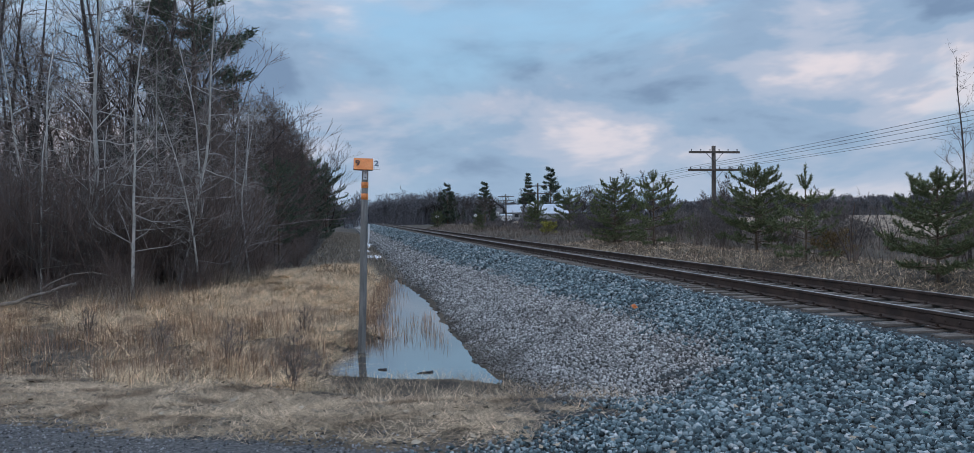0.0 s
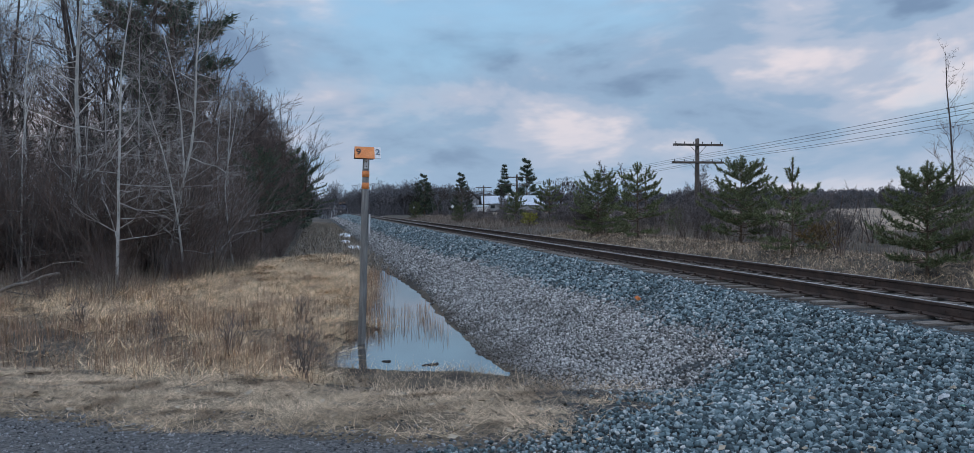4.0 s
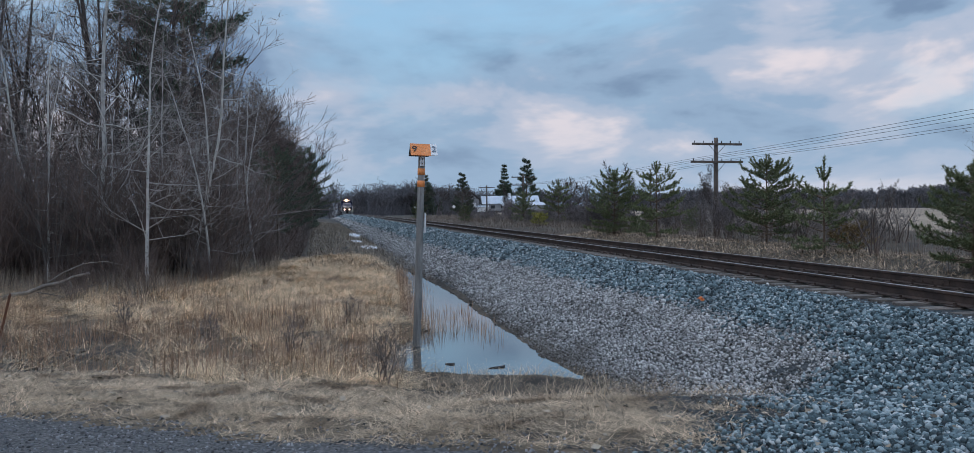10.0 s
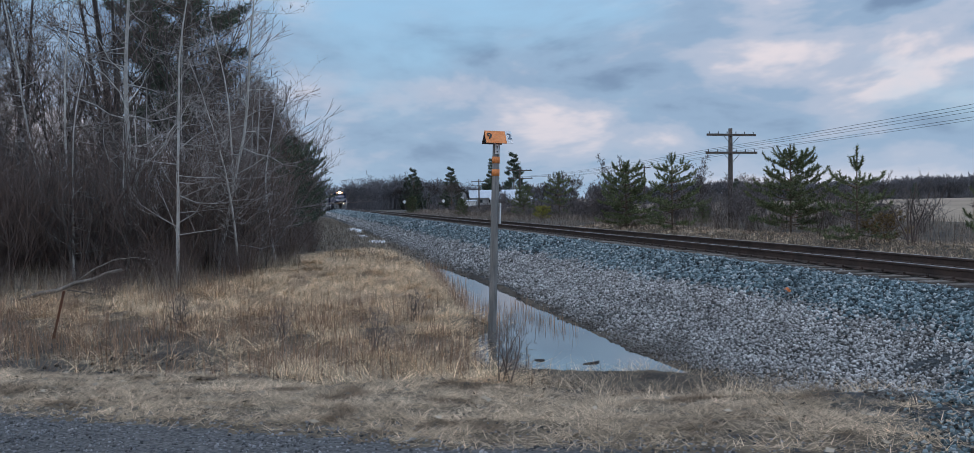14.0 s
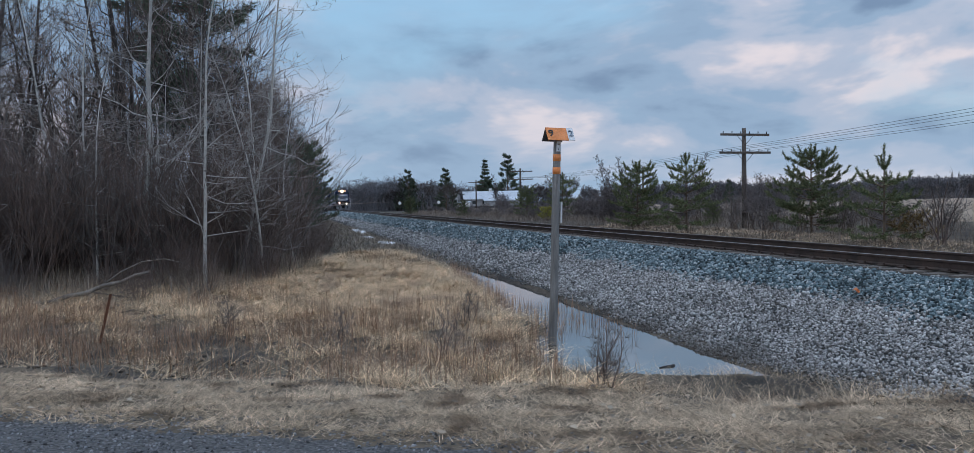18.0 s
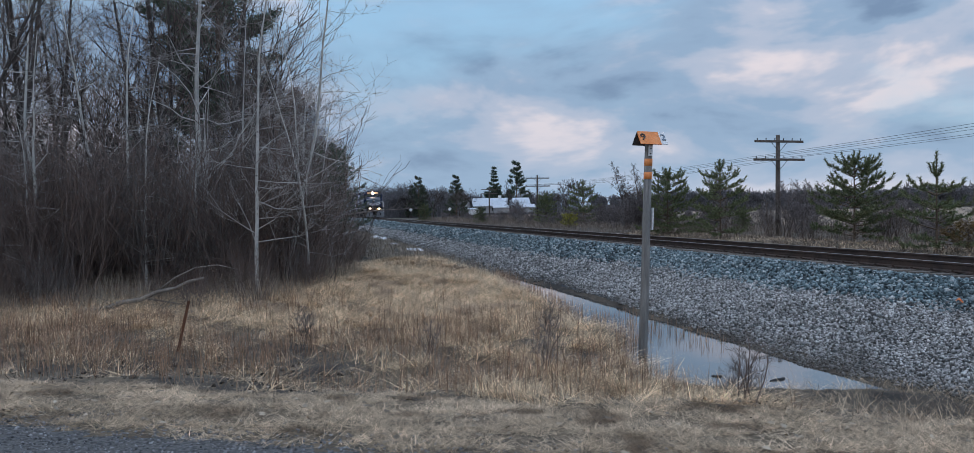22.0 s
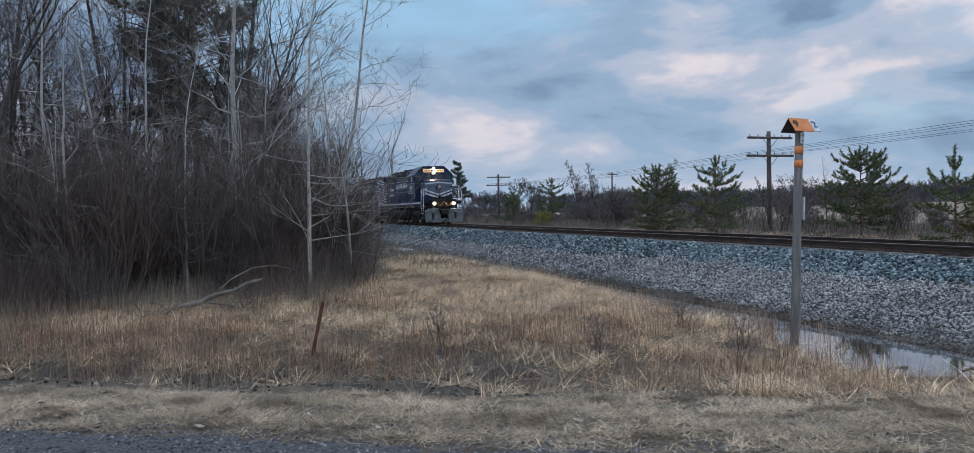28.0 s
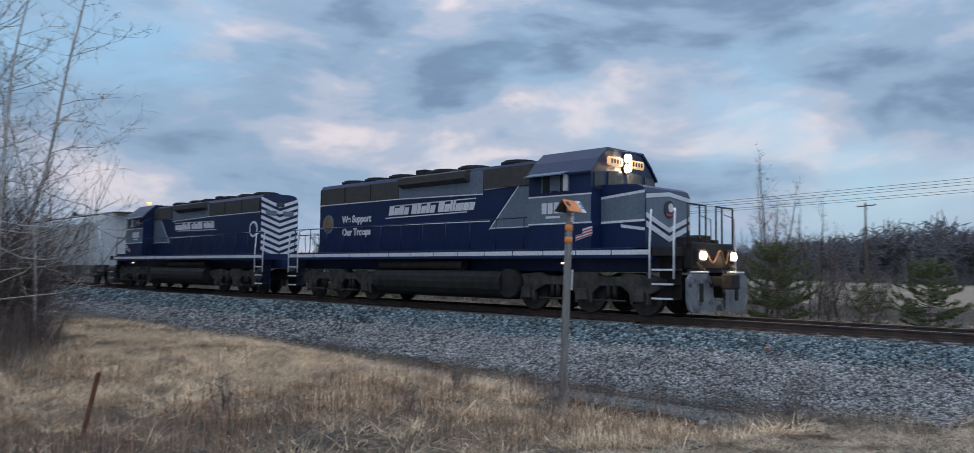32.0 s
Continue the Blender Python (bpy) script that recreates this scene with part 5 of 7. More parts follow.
def build_right_side():
    pine = young_pine(5, 3.7, 1.85, "broad young green pine with upright shoots beside the track", curve=0.6, boughs=7, gap=0.36)
    put(pine, 9.35, 28.7, 0, 1.0)
    pine2 = young_pine(8, 3.35, 1.15, "thin young pine with a long bare leader", gap=0.52, leader=0.85, fork=0.42, curve=0.55, boughs=6)
    put(pine2, 8.2, 23.3, 0)
    again(pine, 7.05, 15.75, 130, 0.78)
    p3 = young_pine(13, 4.0, 1.75, "tall young pine with tiered boughs among bare shrubs", gap=0.5, leader=0.6, fork=0.45, curve=0.55, boughs=7)
    put(p3, 8.35, 37.3, 0, 1.0)
    p4 = young_pine(19, 3.75, 1.75, "dense bushy young pine among bare shrubs", gap=0.34, leader=0.35, fork=0.5, curve=0.45, boughs=7, low=0.04)
    put(p4, 8.2, 42.8, 75, 0.97)
    again(pine2, 7.3, 13.0, 50, 0.55)
    again(pine, 6.9, 11.2, 250, 0.62)
    for ob, x, y, sc, rz in ((p3, 13.4, 70, 1.05, 200), (p4, 11.4, 75, 0.78, 10), (p4, 8.3, 90, 0.5, 50), (p4, 7.5, 125, 0.7, 90), (p4, 13.8, 44, 0.36, 20)):
        again(ob, x, y, rz, sc)
    edge_pine = young_pine(27, 6.4, 2.1, "ragged dark pine leaning out of the wood's edge", gap=0.55, leader=0.5, curve=0.4, low=0.22, boughs=7, mat="needles_far", fill=0.7)
    put(edge_pine, -10.9, 39.0, 30, 0.85)
    again(edge_pine, -10.6, 60, 140, 1.15)
    again(edge_pine, -9.4, 84, 250, 1.3)
    rnd = random.Random(9)
    # bare shrubs and saplings
    sh = []
    for i in range(3):
        ob = tree_thing("bare_shrub", 90 + i, ("twig", "twig_grey"), "leafless roadside shrub with thin upright stems", "shrub", height=1.9, trunk_r=0.016, first=0.1, limbs=9, reach=0.4, up=1.1, levels=2, wander=0.08, forks=6, twig_n=6, thin=0.006, stem="stem")
        sh.append(ob)
    first = set()
    for k in range(95):
        i = rnd.randrange(3)
        y = rnd.uniform(14, 115)
        x = rnd.uniform(8.5, 12 + y * 0.14)
        sc = rnd.uniform(0.6, 1.25) * (0.6 if y > 62 else 1.0)
        if i in first:
            again(sh[i], x, y, rnd.uniform(0, 360), sc)
        else:
            first.add(i)
            put(sh[i], x, y, 0, sc)
    brush = [tree_thing("brush_shrub", 190 + i, ("brush_twig", "brush_twig"), "dense mauve-grey leafless brush beyond the track", "shrub", height=h, trunk_r=0.022, first=0.06, limbs=22, reach=0.42, up=1.0, levels=3, wander=0.08, forks=3, twig_n=5, thin=0.011, stem="stem")
             for i, h in enumerate((2.5, 2.1, 2.9))]
    for k in range(150):
        y = 24 + 110 * rnd.random() ** 0.8
        x = 10.2 + rnd.random() ** 1.2 * (3.5 + y * 0.16)
        if y < 45 and rnd.random() < 0.45:
            continue
        sc = rnd.uniform(0.55, 1.05) * (1.0 - 0.5 * min(1.0, max(0.0, (y - 55) / 20)))
        put(brush[k], x, y, 0, sc) if k < 3 else again(brush[k % 3], x, y, rnd.uniform(0, 360), sc)
    for x, y, sc, rz in ((21.3, 120, 1.05, 10), (20.6, 119, 0.95, 120), (22.1, 120.5, 0.95, 240)):
        again(brush[2], x, y, rz, sc)
    sap = tree_thing("bare_sapling", 120, ("bark", "twig"), "slender leafless tree beyond the track", height=7.5, trunk_r=0.06, first=0.2, limbs=24, reach=0.2, up=1.3, wander=0.03, forks=2, twig_n=4)
    put(sap, 9.3, 17.2, 0, 0.8)
    for x, y, sc, rz in ((10.6, 15.9, 0.6, 100), (9.9, 15.0, 0.45, 220), (14.2, 36, 0.5, 10), (35, 30, 1.15, 20), (39, 31, 0.95, 90), (41, 30, 0.9, 200), (30.5, 29, 0.6, 10)):
        again(sap, x, y, rz, sc)

    far_sap = tree_thing("far_bare_tree", 131, ("bark", "twig_grey"), "slender bare tree standing above the far brush", height=8.6, trunk_r=0.1, first=0.25, limbs=26, reach=0.24, up=1.5, wander=0.04, forks=2, twig_n=5, thin=0.02)
    put(far_sap, 35.5, 110, 0, 1.0)
    for x, y, sc, rz in ((38.3, 110, 0.95, 80), (46.5, 104, 0.95, 150), (52, 112, 0.8, 40), (24, 132, 0.75, 100), (57, 95, 0.6, 10), (64, 88, 0.55, 200)):
        again(far_sap, x, y, rz, sc)
    for x, y, sc, rz in ((-8.45, 8.35, 0.42, 0), (-8.2, 8.9, 0.3, 50), (-9.6, 11.2, 0.4, 90), (-10.9, 12.6, 0.33, 140), (-12.6, 14.6, 0.36, 200), (-8.6, 14.2, 0.35, 30)):
        again(sh[1], x, y, rz, sc)
    # dead lower boughs and a yellow bush
    dead = needle_tree("dead_bough_pile", 61, 0.8, 0.9, "deadneedle", "pine_bark", "brown dead pine boughs heaped beside the young pine", whorl=0.25, candles=False)
    put(dead, 9.0, 22.8, 0)
    yel = needle_tree("yellow_bush", 63, 0.9, 0.8, "yellow", "pine_bark", "low yellow-green evergreen bush beside the track", whorl=0.25, candles=False)
    put(yel, 9.5, 63, 0)


build_right_side()


def white_pine(seed, height, width, low, label, tuft=0.34, whorl=0.85, taper=0.55, loose=0.07):
    """An old white pine: flat tiers of uneven boughs with gaps, each bough a spray of needle tufts."""
    rnd = random.Random(seed)
    wood, V = [], []
    n = 10
    for i in range(n):
        r = 0.017 * height
        wood.append(((0, 0, height * i / n - 0.2), (0, 0, height * (i + 1) / n - 0.2), r * (1 - i / n) + 0.02, r * (1 - (i + 1) / n) + 0.02))

    def tuft_at(p, d, k):
        for _ in range(k):
            e = (d * 0.5 + Vector((rnd.gauss(0, 0.7), rnd.gauss(0, 0.7), rnd.gauss(0.18, 0.32)))).normalized()
            s = e.cross(Vector((rnd.gauss(0, 1), rnd.gauss(0, 1), rnd.gauss(0, 1)))).normalized() * tuft * 0.10
            b = p + Vector((rnd.gauss(0, 0.05), rnd.gauss(0, 0.05), rnd.gauss(0, loose)))
            V.extend((b - s, b + s, b + e * tuft * rnd.uniform(0.6, 1.2)))

    z = height * low
    while z < height * 0.99:
        t = (z / height - low) / (1 - low)
        top = min(1.0, (1.04 - t) / taper)
        for j in range(rnd.randint(6, 8)):
            if rnd.random() < 0.12:
                continue
            a = rnd.uniform(0, 6.283)
            L = width * top * rnd.choice((0.55, 0.8, 1.0, 1.12)) * rnd.uniform(0.8, 1.1) + 0.3
            d = Vector((math.cos(a), math.sin(a), 0.14 + 0.5 * t + rnd.gauss(0, 0.16))).normalized()
            q = Vector((0, 0, z + rnd.uniform(-0.3, 0.3)))
            steps = max(3, int(L / 0.4))
            for i in range(steps):
                d = (d + Vector((rnd.gauss(0, 0.08), rnd.gauss(0, 0.08), rnd.gauss(0.015, 0.04)))).normalized()
                e = q + d * L / steps
                wood.append((tuple(q), tuple(e), 0.035 * (1 - i / steps) + 0.01, 0.035 * (1 - (i + 1) / steps) + 0.01))
                if i >= steps * 0.3:
                    for sgn in (-1, 1):
                        sd = (d * 0.65 + d.cross(Vector((0, 0, 1))) * sgn * rnd.uniform(0.5, 0.9)).normalized()
                        reach = min(0.9, 0.3 + 0.25 * (steps - i)) * rnd.uniform(0.6, 1.2)
                        for m in range(1, 4):
                            tuft_at(e + sd * reach * m / 3 + Vector((0, 0, 0.05 * m)), sd, 11)
                    tuft_at(e, d, 11)
                q = e
        z += whorl * rnd.uniform(0.7, 1.2)
    ob = new("white_pine")
    tagged(ob, label, "tree")
    mpart("trunk", segs_mesh("trunk", wood, 4, M["pine_bark"]), ob)
    V = np.array([tuple(v) for v in V])
    mpart("needles", mesh_from("needles", V, np.arange(len(V)).reshape(-1, 3), M["needles_far"]), ob)
    return ob


def build_distance():
    rnd = random.Random(21)
    far_l = "far bare hardwood on the horizon"
    round_tree = tree_thing("far_bare_tree", 140, ("bark", "twig_grey"), far_l, form=spread, height=9, trunk_r=0.16, bole=0.26, angle=0.5, thin=0.025, levels=6)
    put(round_tree, 36.7, 140, 0)
    for x, y, sc, rz in ((40.5, 142, 0.9, 60), (27, 190, 0.95, 120), (60, 160, 0.8, 30), (25, 215, 1.1, 60), (50, 190, 0.9, 10), (20, 230, 1.0, 200), (31, 205, 1.0, 300), (13, 250, 0.9, 20), (10, 280, 1.0, 80), (16, 240, 0.8, 10)):
        again(round_tree, x, y, rz, sc)
    spruce = needle_tree("far_spruce", 31, 11, 2.3, "needles_far", "pine_bark", "dark pointed spruce near the farm", whorl=0.75, tuft=0.5, candles=False, needles=7, droop=0.4, shape=1.35)
    put(spruce, 71.7, 329, 0, 1.95, 0, 2.6)
    wp = white_pine(33, 14, 4.2, 0.06, "tall dark white pine with open tiers", tuft=0.5, whorl=1.35, taper=1.05, loose=0.16)
    put(wp, 81.7, 329, 0, 1.57, 0, 2.6)
    # the great pine above the wood
    big = white_pine(37, 20.5, 3.8, 0.3, "great dark white pine rising above the bare wood", tuft=0.4, whorl=0.8, taper=0.6, loose=0.16)
    put(big, -17.0, 52, 40)
    for x, y, sc, rz, kind in ((34.5, 230, 0.86, 0, 1), (23.2, 230, 0.84, 40, 1), (25.4, 236, 0.7, 80, 1), (21.6, 233, 0.68, 130, 1), (15.7, 300, 0.8, 10, 1), (19, 290, 0.66, 60, 1), (22.1, 262, 0.7, 10, 1), (12, 300, 0.62, 20, 1), (27, 240, 0.5, 30, 0), (9.5, 310, 0.7, 10, 1), (31, 250, 0.55, 300, 0), (-12.4, 95, 0.5, 30, 1), (-12.5, 72, 0.5, 60, 0), (-10.6, 70, 0.42, 250, 1), (-9.8, 100, 0.5, 130, 1)):
        again((spruce, wp)[kind], x, y, rz, sc)

    # far tree belts: crowns of fine sticks, one clump a tree; distance haze is in their colour
    def belt(name, label, x0, y0, x1, y1, hh, seed, trees=150, per=70, width=0.09):
        r2 = np.random.default_rng(seed)
        segs = []
        for _ in range(trees):
            t = r2.random()
            bx, by = x0 + (x1 - x0) * t + r2.normal(0, 6), y0 + (y1 - y0) * t + r2.normal(0, 6)
            h = hh * (0.66 + 0.09 * math.sin(t * 23 + seed)) * r2.uniform(0.7, 1.08)
            cr = h * r2.uniform(0.34, 0.5)
            segs.append((np.array((bx, by, -2.0)), np.array((bx, by, h * 0.6)), 0.11, 0.06))
            for _k in range(per):
                v = r2.normal(size=3)
                v /= np.linalg.norm(v)
                e = np.array((bx, by, h * 0.52)) + v * np.array((cr, cr, h * 0.46)) * r2.uniform(0.35, 1.0)
                b = e - (v + r2.normal(0, 0.6, 3) + np.array((0, 0, 0.5))) * cr * 0.32
                segs.append((b, e, width * 1.8, width))
            for _k in range(per // 4):
                b = np.array((bx + r2.normal(0, 3.5), by + r2.normal(0, 3.5), -2.0))
                segs.append((b, b + np.array((r2.normal(0, 1.5), r2.normal(0, 1.5), 2.0 + h * 0.4 * r2.random())), width * 2, width))
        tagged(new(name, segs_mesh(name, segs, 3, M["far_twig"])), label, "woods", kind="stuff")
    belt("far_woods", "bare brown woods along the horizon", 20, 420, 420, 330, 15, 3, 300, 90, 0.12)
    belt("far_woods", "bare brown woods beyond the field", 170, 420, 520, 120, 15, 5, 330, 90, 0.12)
    belt("far_woods", "woods tinted with distance haze beside the far track", 8, 225, 52, 330, 14.5, 8, 170, 120, 0.045)
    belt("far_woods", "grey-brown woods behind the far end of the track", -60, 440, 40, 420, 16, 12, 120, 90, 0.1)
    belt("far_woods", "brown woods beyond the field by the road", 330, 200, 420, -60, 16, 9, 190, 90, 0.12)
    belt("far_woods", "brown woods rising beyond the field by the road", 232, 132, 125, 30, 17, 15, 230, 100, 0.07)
    sp = [(190, 330, 0.9), (215, 318, 0.7), (300, 262, 0.8), (262, 300, 0.6)]
    for x, y, sc in sp:
        again(wp, x, y, rnd.uniform(0, 360), sc)


build_distance()


# ---- poles and posts ----
def telegraph_pole(x, y, height, arms, yaw, label, base=None):
    z = float(ground_z(x, y)) if base is None else base
    ob = thing("telegraph_pole", x, y, z, label, "utility pole", "telegraph poles", rz=yaw)
    bm = bmesh.new()
    tube(bm, [(0, 0, -0.3), (0, 0, height * 0.5), (0.02, 0, height)], 0.15, 10, 0.105)
    part("pole", bm, M["pole"], ob)
    for h, w in arms:
        bm = bmesh.new()
        box(bm, -w / 2, w / 2, -0.17, -0.08, h - 0.06, h + 0.06, 0.008)
        arm = part("crossarm", bm, M["pole"], ob)
        for k in (-1, 1):
            bm = bmesh.new()
            tube(bm, [(k * 0.5, -0.13, h - 0.05), (0, -0.12, h - 0.55)], 0.014, 5)
            part("brace", bm, M["steel"], ob)
        for k in range(6):
            px = -w / 2 + 0.15 + (w - 0.3) * k / 5
            bm = bmesh.new()
            tube(bm, [(px, -0.125, h + 0.05), (px, -0.125, h + 0.12), (px, -0.125, h + 0.17)], 0.02, 6, 0.03)
            part("insulator", bm, M["black"], arm)
    return ob


def wire(a, b, sag, name="overhead_wire"):
    bm = bmesh.new()
    a, b = Vector(a), Vector(b)
    pts = [a.lerp(b, i / 16) - Vector((0, 0, sag * 4 * (i / 16) * (1 - i / 16))) for i in range(17)]
    tube(bm, pts, 0.008, 4)
    return tagged(part(name, bm, M["black"]), "thin sagging telegraph wire", "wire", "telegraph wires")


POLES = [(15.8, 91.5, 5.6), (12.0, 37.75, 5.3), (8.9, -14.0, 6.3)]


def build_poles():
    for x, y, h in POLES:
        telegraph_pole(x, y, h, ((h - 0.35, 3.05), (h - 1.3, 3.2)), 5, "weathered railway telegraph pole with two crossarms")
    telegraph_pole(22, 140, 5.6, ((5.2, 3.05), (4.4, 3.05)), 5, "weathered railway telegraph pole far along the line")
    telegraph_pole(40.75, 110, 6.5, ((6.2, 2.4),), 20, "single-arm power pole behind the brush")
    telegraph_pole(83, 40, 10.4, ((10.0, 3.2),), 60, "single-arm power pole out in the field")
    for (x0, y0, h0), (x1, y1, h1) in zip(POLES, POLES[1:]):
        for k, (dx, dh) in enumerate(((-1.45, -1.3), (-0.87, -1.3), (-0.29, -1.3), (0.87, -1.3), (1.45, -1.3))):
            wire((x0 + dx, y0, float(ground_z(x0, y0)) + h0 + dh + 0.17), (x1 + dx, y1, float(ground_z(x1, y1)) + h1 + dh + 0.17), 0.28 + 0.03 * k)


build_poles()


def build_milepost():
    x, y = -7.49, 12.76
    z = -1.39
    ob = thing("mile_marker", x, y, z, "leaning grey mile post with an orange tent-shaped number sign", "mile marker")
    ob.matrix_basis = pose(x, y, z, 0.6, 2.4, 0)
    bm = bmesh.new()
    tube(bm, [(0, 0, -0.3), (0.01, 0, 1.2), (0.0, 0, 2.2), (0, 0, 3.62)], 0.072, 10, 0.06)
    part("post", bm, M["post"], ob)
    for h in (2.98, 3.19):
        bm = bmesh.new()
        tube(bm, [(0, 0, h), (0, 0, h + 0.11)], 0.066, 12)
        part("band", bm, M["orange"], ob, "orange reflective band")
    bm = bmesh.new()
    box(bm, -0.035, 0.035, -0.075, -0.06, 3.34, 3.51, 0.004)
    plate = part("bracket", bm, M["white"], ob, "small pale bracket plate")
    for h in (3.38, 3.46):
        bm = bmesh.new()
        disc(bm, (0, -0.078, h), (0, 1, 0), 0.011, 0.008, 8)
        part("bolt", bm, M["black"], plate)
    bm = bmesh.new()
    box(bm, 0.075, 0.10, -0.05, 0.05, 2.18, 2.53, 0.004)
    part("side_plate", bm, M["white"], ob, "narrow white plate on the post's side")
    # tent sign: two tilted panels meeting in a ridge along x
    r0, r1, zr, dz, dy = -0.21, 0.14, 3.73, 0.21, 0.17
    for side, mat, lab in ((-1, M["orange"], "orange front panel"), (1, M["steel"], "dark back panel")):
        bm = bmesh.new()
        t = 0.012
        prism(bm, [(0, zr), (side * dy, zr - dz), (side * dy - side * 0.012, zr - dz - 0.006), (-side * 0.004, zr - 0.02)], "x", r0, r1)
        pn = part("panel", bm, mat, ob, lab)
        if side < 0:
            front = pn
    tilt = math.degrees(math.atan2(dz, dy))
    bm = bmesh.new()
    prism(bm, [(-0.004, zr + 0.006), (-dy - 0.004, zr - dz + 0.006), (-dy, zr - dz), (0, zr)], "x", r1, r1 + 0.11)
    wp = part("panel", bm, M["white"], ob, "white end panel")
    lettering("digit", "9", 0.19, M["black"], front, pose(r0 + 0.07, -dy / 2 - 0.006, zr - dz / 2 + 0.006, tilt, 0, 0), "dark figure nine")
    lettering("digit", "2", 0.18, M["grey"], wp, pose(r1 + 0.055, -dy / 2 - 0.01, zr - dz / 2 + 0.012, tilt, 0, 0), "grey figure two")


build_milepost()


M["green_scrap"] = material("green_plastic", (0.1, 0.4, 0.28), (0.14, 0.5, 0.35), 5, 0.4, bump=0)


def build_small_things():
    # rusty stake
    x, y = -14.52, 14.3
    bm = bmesh.new()
    prism(bm, [(-0.02, -0.02), (0.02, -0.02), (0.02, -0.014), (-0.014, -0.014), (-0.014, 0.02), (-0.02, 0.02)], "z", -0.2, 0.8)
    st = tagged(part("metal_stake", bm, M["rust"]), "rusty angle-iron stake leaning in weeds", "stake")
    st.matrix_basis = pose(x - 0.08, y, float(ground_z(x, y)), 0, 13, 10)
    # bleached fallen log with broken branch
    log = thing("fallen_log", -16.9, 20.9, -1.08, "bleached fallen log with a broken limb at the wood's edge", "log")
    bm = bmesh.new()
    tube(bm, [(-1.0, 0.0, -0.02), (-0.6, 0.05, 0.06), (-0.2, -0.03, 0.08), (0.2, 0.1, 0.22), (0.6, 0.06, 0.27), (0.95, 0.2, 0.42), (1.35, 0.2, 0.49), (1.65, 0.3, 0.63), (2.0, 0.3, 0.7)], 0.065, 8, 0.038)
    part("trunk", bm, M["log"], log)
    for p in ([(0.9, 0.2, 0.4), (1.3, 0.5, 0.72), (1.75, 0.7, 0.93), (2.25, 0.85, 0.97), (2.7, 1.0, 0.84), (3.0, 1.05, 0.6)], [(1.5, 0.26, 0.58), (1.62, 0.2, 0.3), (1.6, 0.22, 0.0)], [(0.7, 0.4, 0.25), (1.6, 0.1, 0.1), (2.2, 0.0, -0.05)]):
        bm = bmesh.new()
        tube(bm, p, 0.022, 6, 0.006)
        part("limb", bm, M["log"], log)
    for k in range(26):
        r7 = random.Random(500 + k)
        bm = bmesh.new()
        a = Vector((r7.uniform(-0.6, 2.6), r7.uniform(-0.3, 1.6), r7.uniform(0.0, 0.3)))
        d = Vector((r7.gauss(0.3, 0.8), r7.gauss(0, 0.5), r7.uniform(0.0, 0.7)))
        tube(bm, [a, a + d * 0.4 + Vector((0, 0, 0.12)), a + d * 0.8 + Vector((0, 0, 0.1)), a + d * 1.15], 0.009, 4, 0.004)
        part("twig", bm, M["log"], log)
    # bent dead stem reaching out of the wood over the verge
    br = thing("leaning_dead_branch", -11.6, 35.2, 0.9, "long bare branch reaching out of the wood over the verge", "branch")
    r3 = random.Random(4)
    segs = []
    q, d = Vector((-1.5, 0, -0.2)), Vector((1, 0.1, 0.12)).normalized()
    for i in range(12):
        e = q + d * 0.52
        segs.append((tuple(q), tuple(e), 0.05 * (1 - i / 13), 0.05 * (1 - (i + 1) / 13)))
        for _ in range(3):
            m = e + (d * 0.6 + Vector((r3.gauss(0, 0.3), r3.gauss(0, 0.4), r3.gauss(0.15, 0.45)))).normalized() * r3.uniform(0.3, 1.1) * (1 - i / 16)
            segs.append((tuple(e), tuple(m), 0.012, 0.004))
            segs.append((tuple(m), tuple(m + Vector((r3.uniform(0, 0.4), r3.gauss(0, 0.2), r3.gauss(0.1, 0.2)))), 0.005, 0.003))
        d = (d + Vector((0, r3.gauss(0, 0.05), r3.gauss(-0.01, 0.05)))).normalized()
        q = e
    mpart("stem", segs_mesh("stem", segs, 4, M["twig_grey"]), br)
    # snow patches
    for x, y, a, b, sd in ((-5.9, 47.5, 0.75, 2.6, 1), (-5.6, 69, 0.8, 5.5, 2), (-6.4, 55, 0.4, 1.2, 3)):
        r4 = np.random.default_rng(sd)
        k = 22
        an = np.arange(k) * 2 * np.pi / k
        rr = 1 + 0.25 * r4.normal(size=k)
        V = [(0, 0, 0.1)]
        for f, h in ((0.6, 0.09), (1.0, -0.03)):
            V += [(a * f * r * math.cos(t), b * f * r * math.sin(t), h) for r, t in zip(rr, an)]
        F = [(0, 1 + i, 1 + (i + 1) % k) for i in range(k)] + [(1 + i, 1 + k + i, 1 + k + (i + 1) % k, 1 + (i + 1) % k) for i in range(k)]
        o = new("snow_patch", mesh_from("snow_patch", V, F, M["snow"], True))
        o.matrix_basis = pose(x, y, float(ground_z(x, y)) + 0.02)
        tagged(o, "old melting snow patch lying in the ditch", "snow", "snow patches")
    # orange leaf of plastic on the ballast
    bm = bmesh.new()
    r5 = random.Random(2)
    c = bm.verts.new((0, 0, 0.05))
    ring = [bm.verts.new((math.cos(i * 0.785) * r5.uniform(0.05, 0.11), math.sin(i * 0.785) * r5.uniform(0.04, 0.07), r5.uniform(-0.01, 0.07))) for i in range(8)]
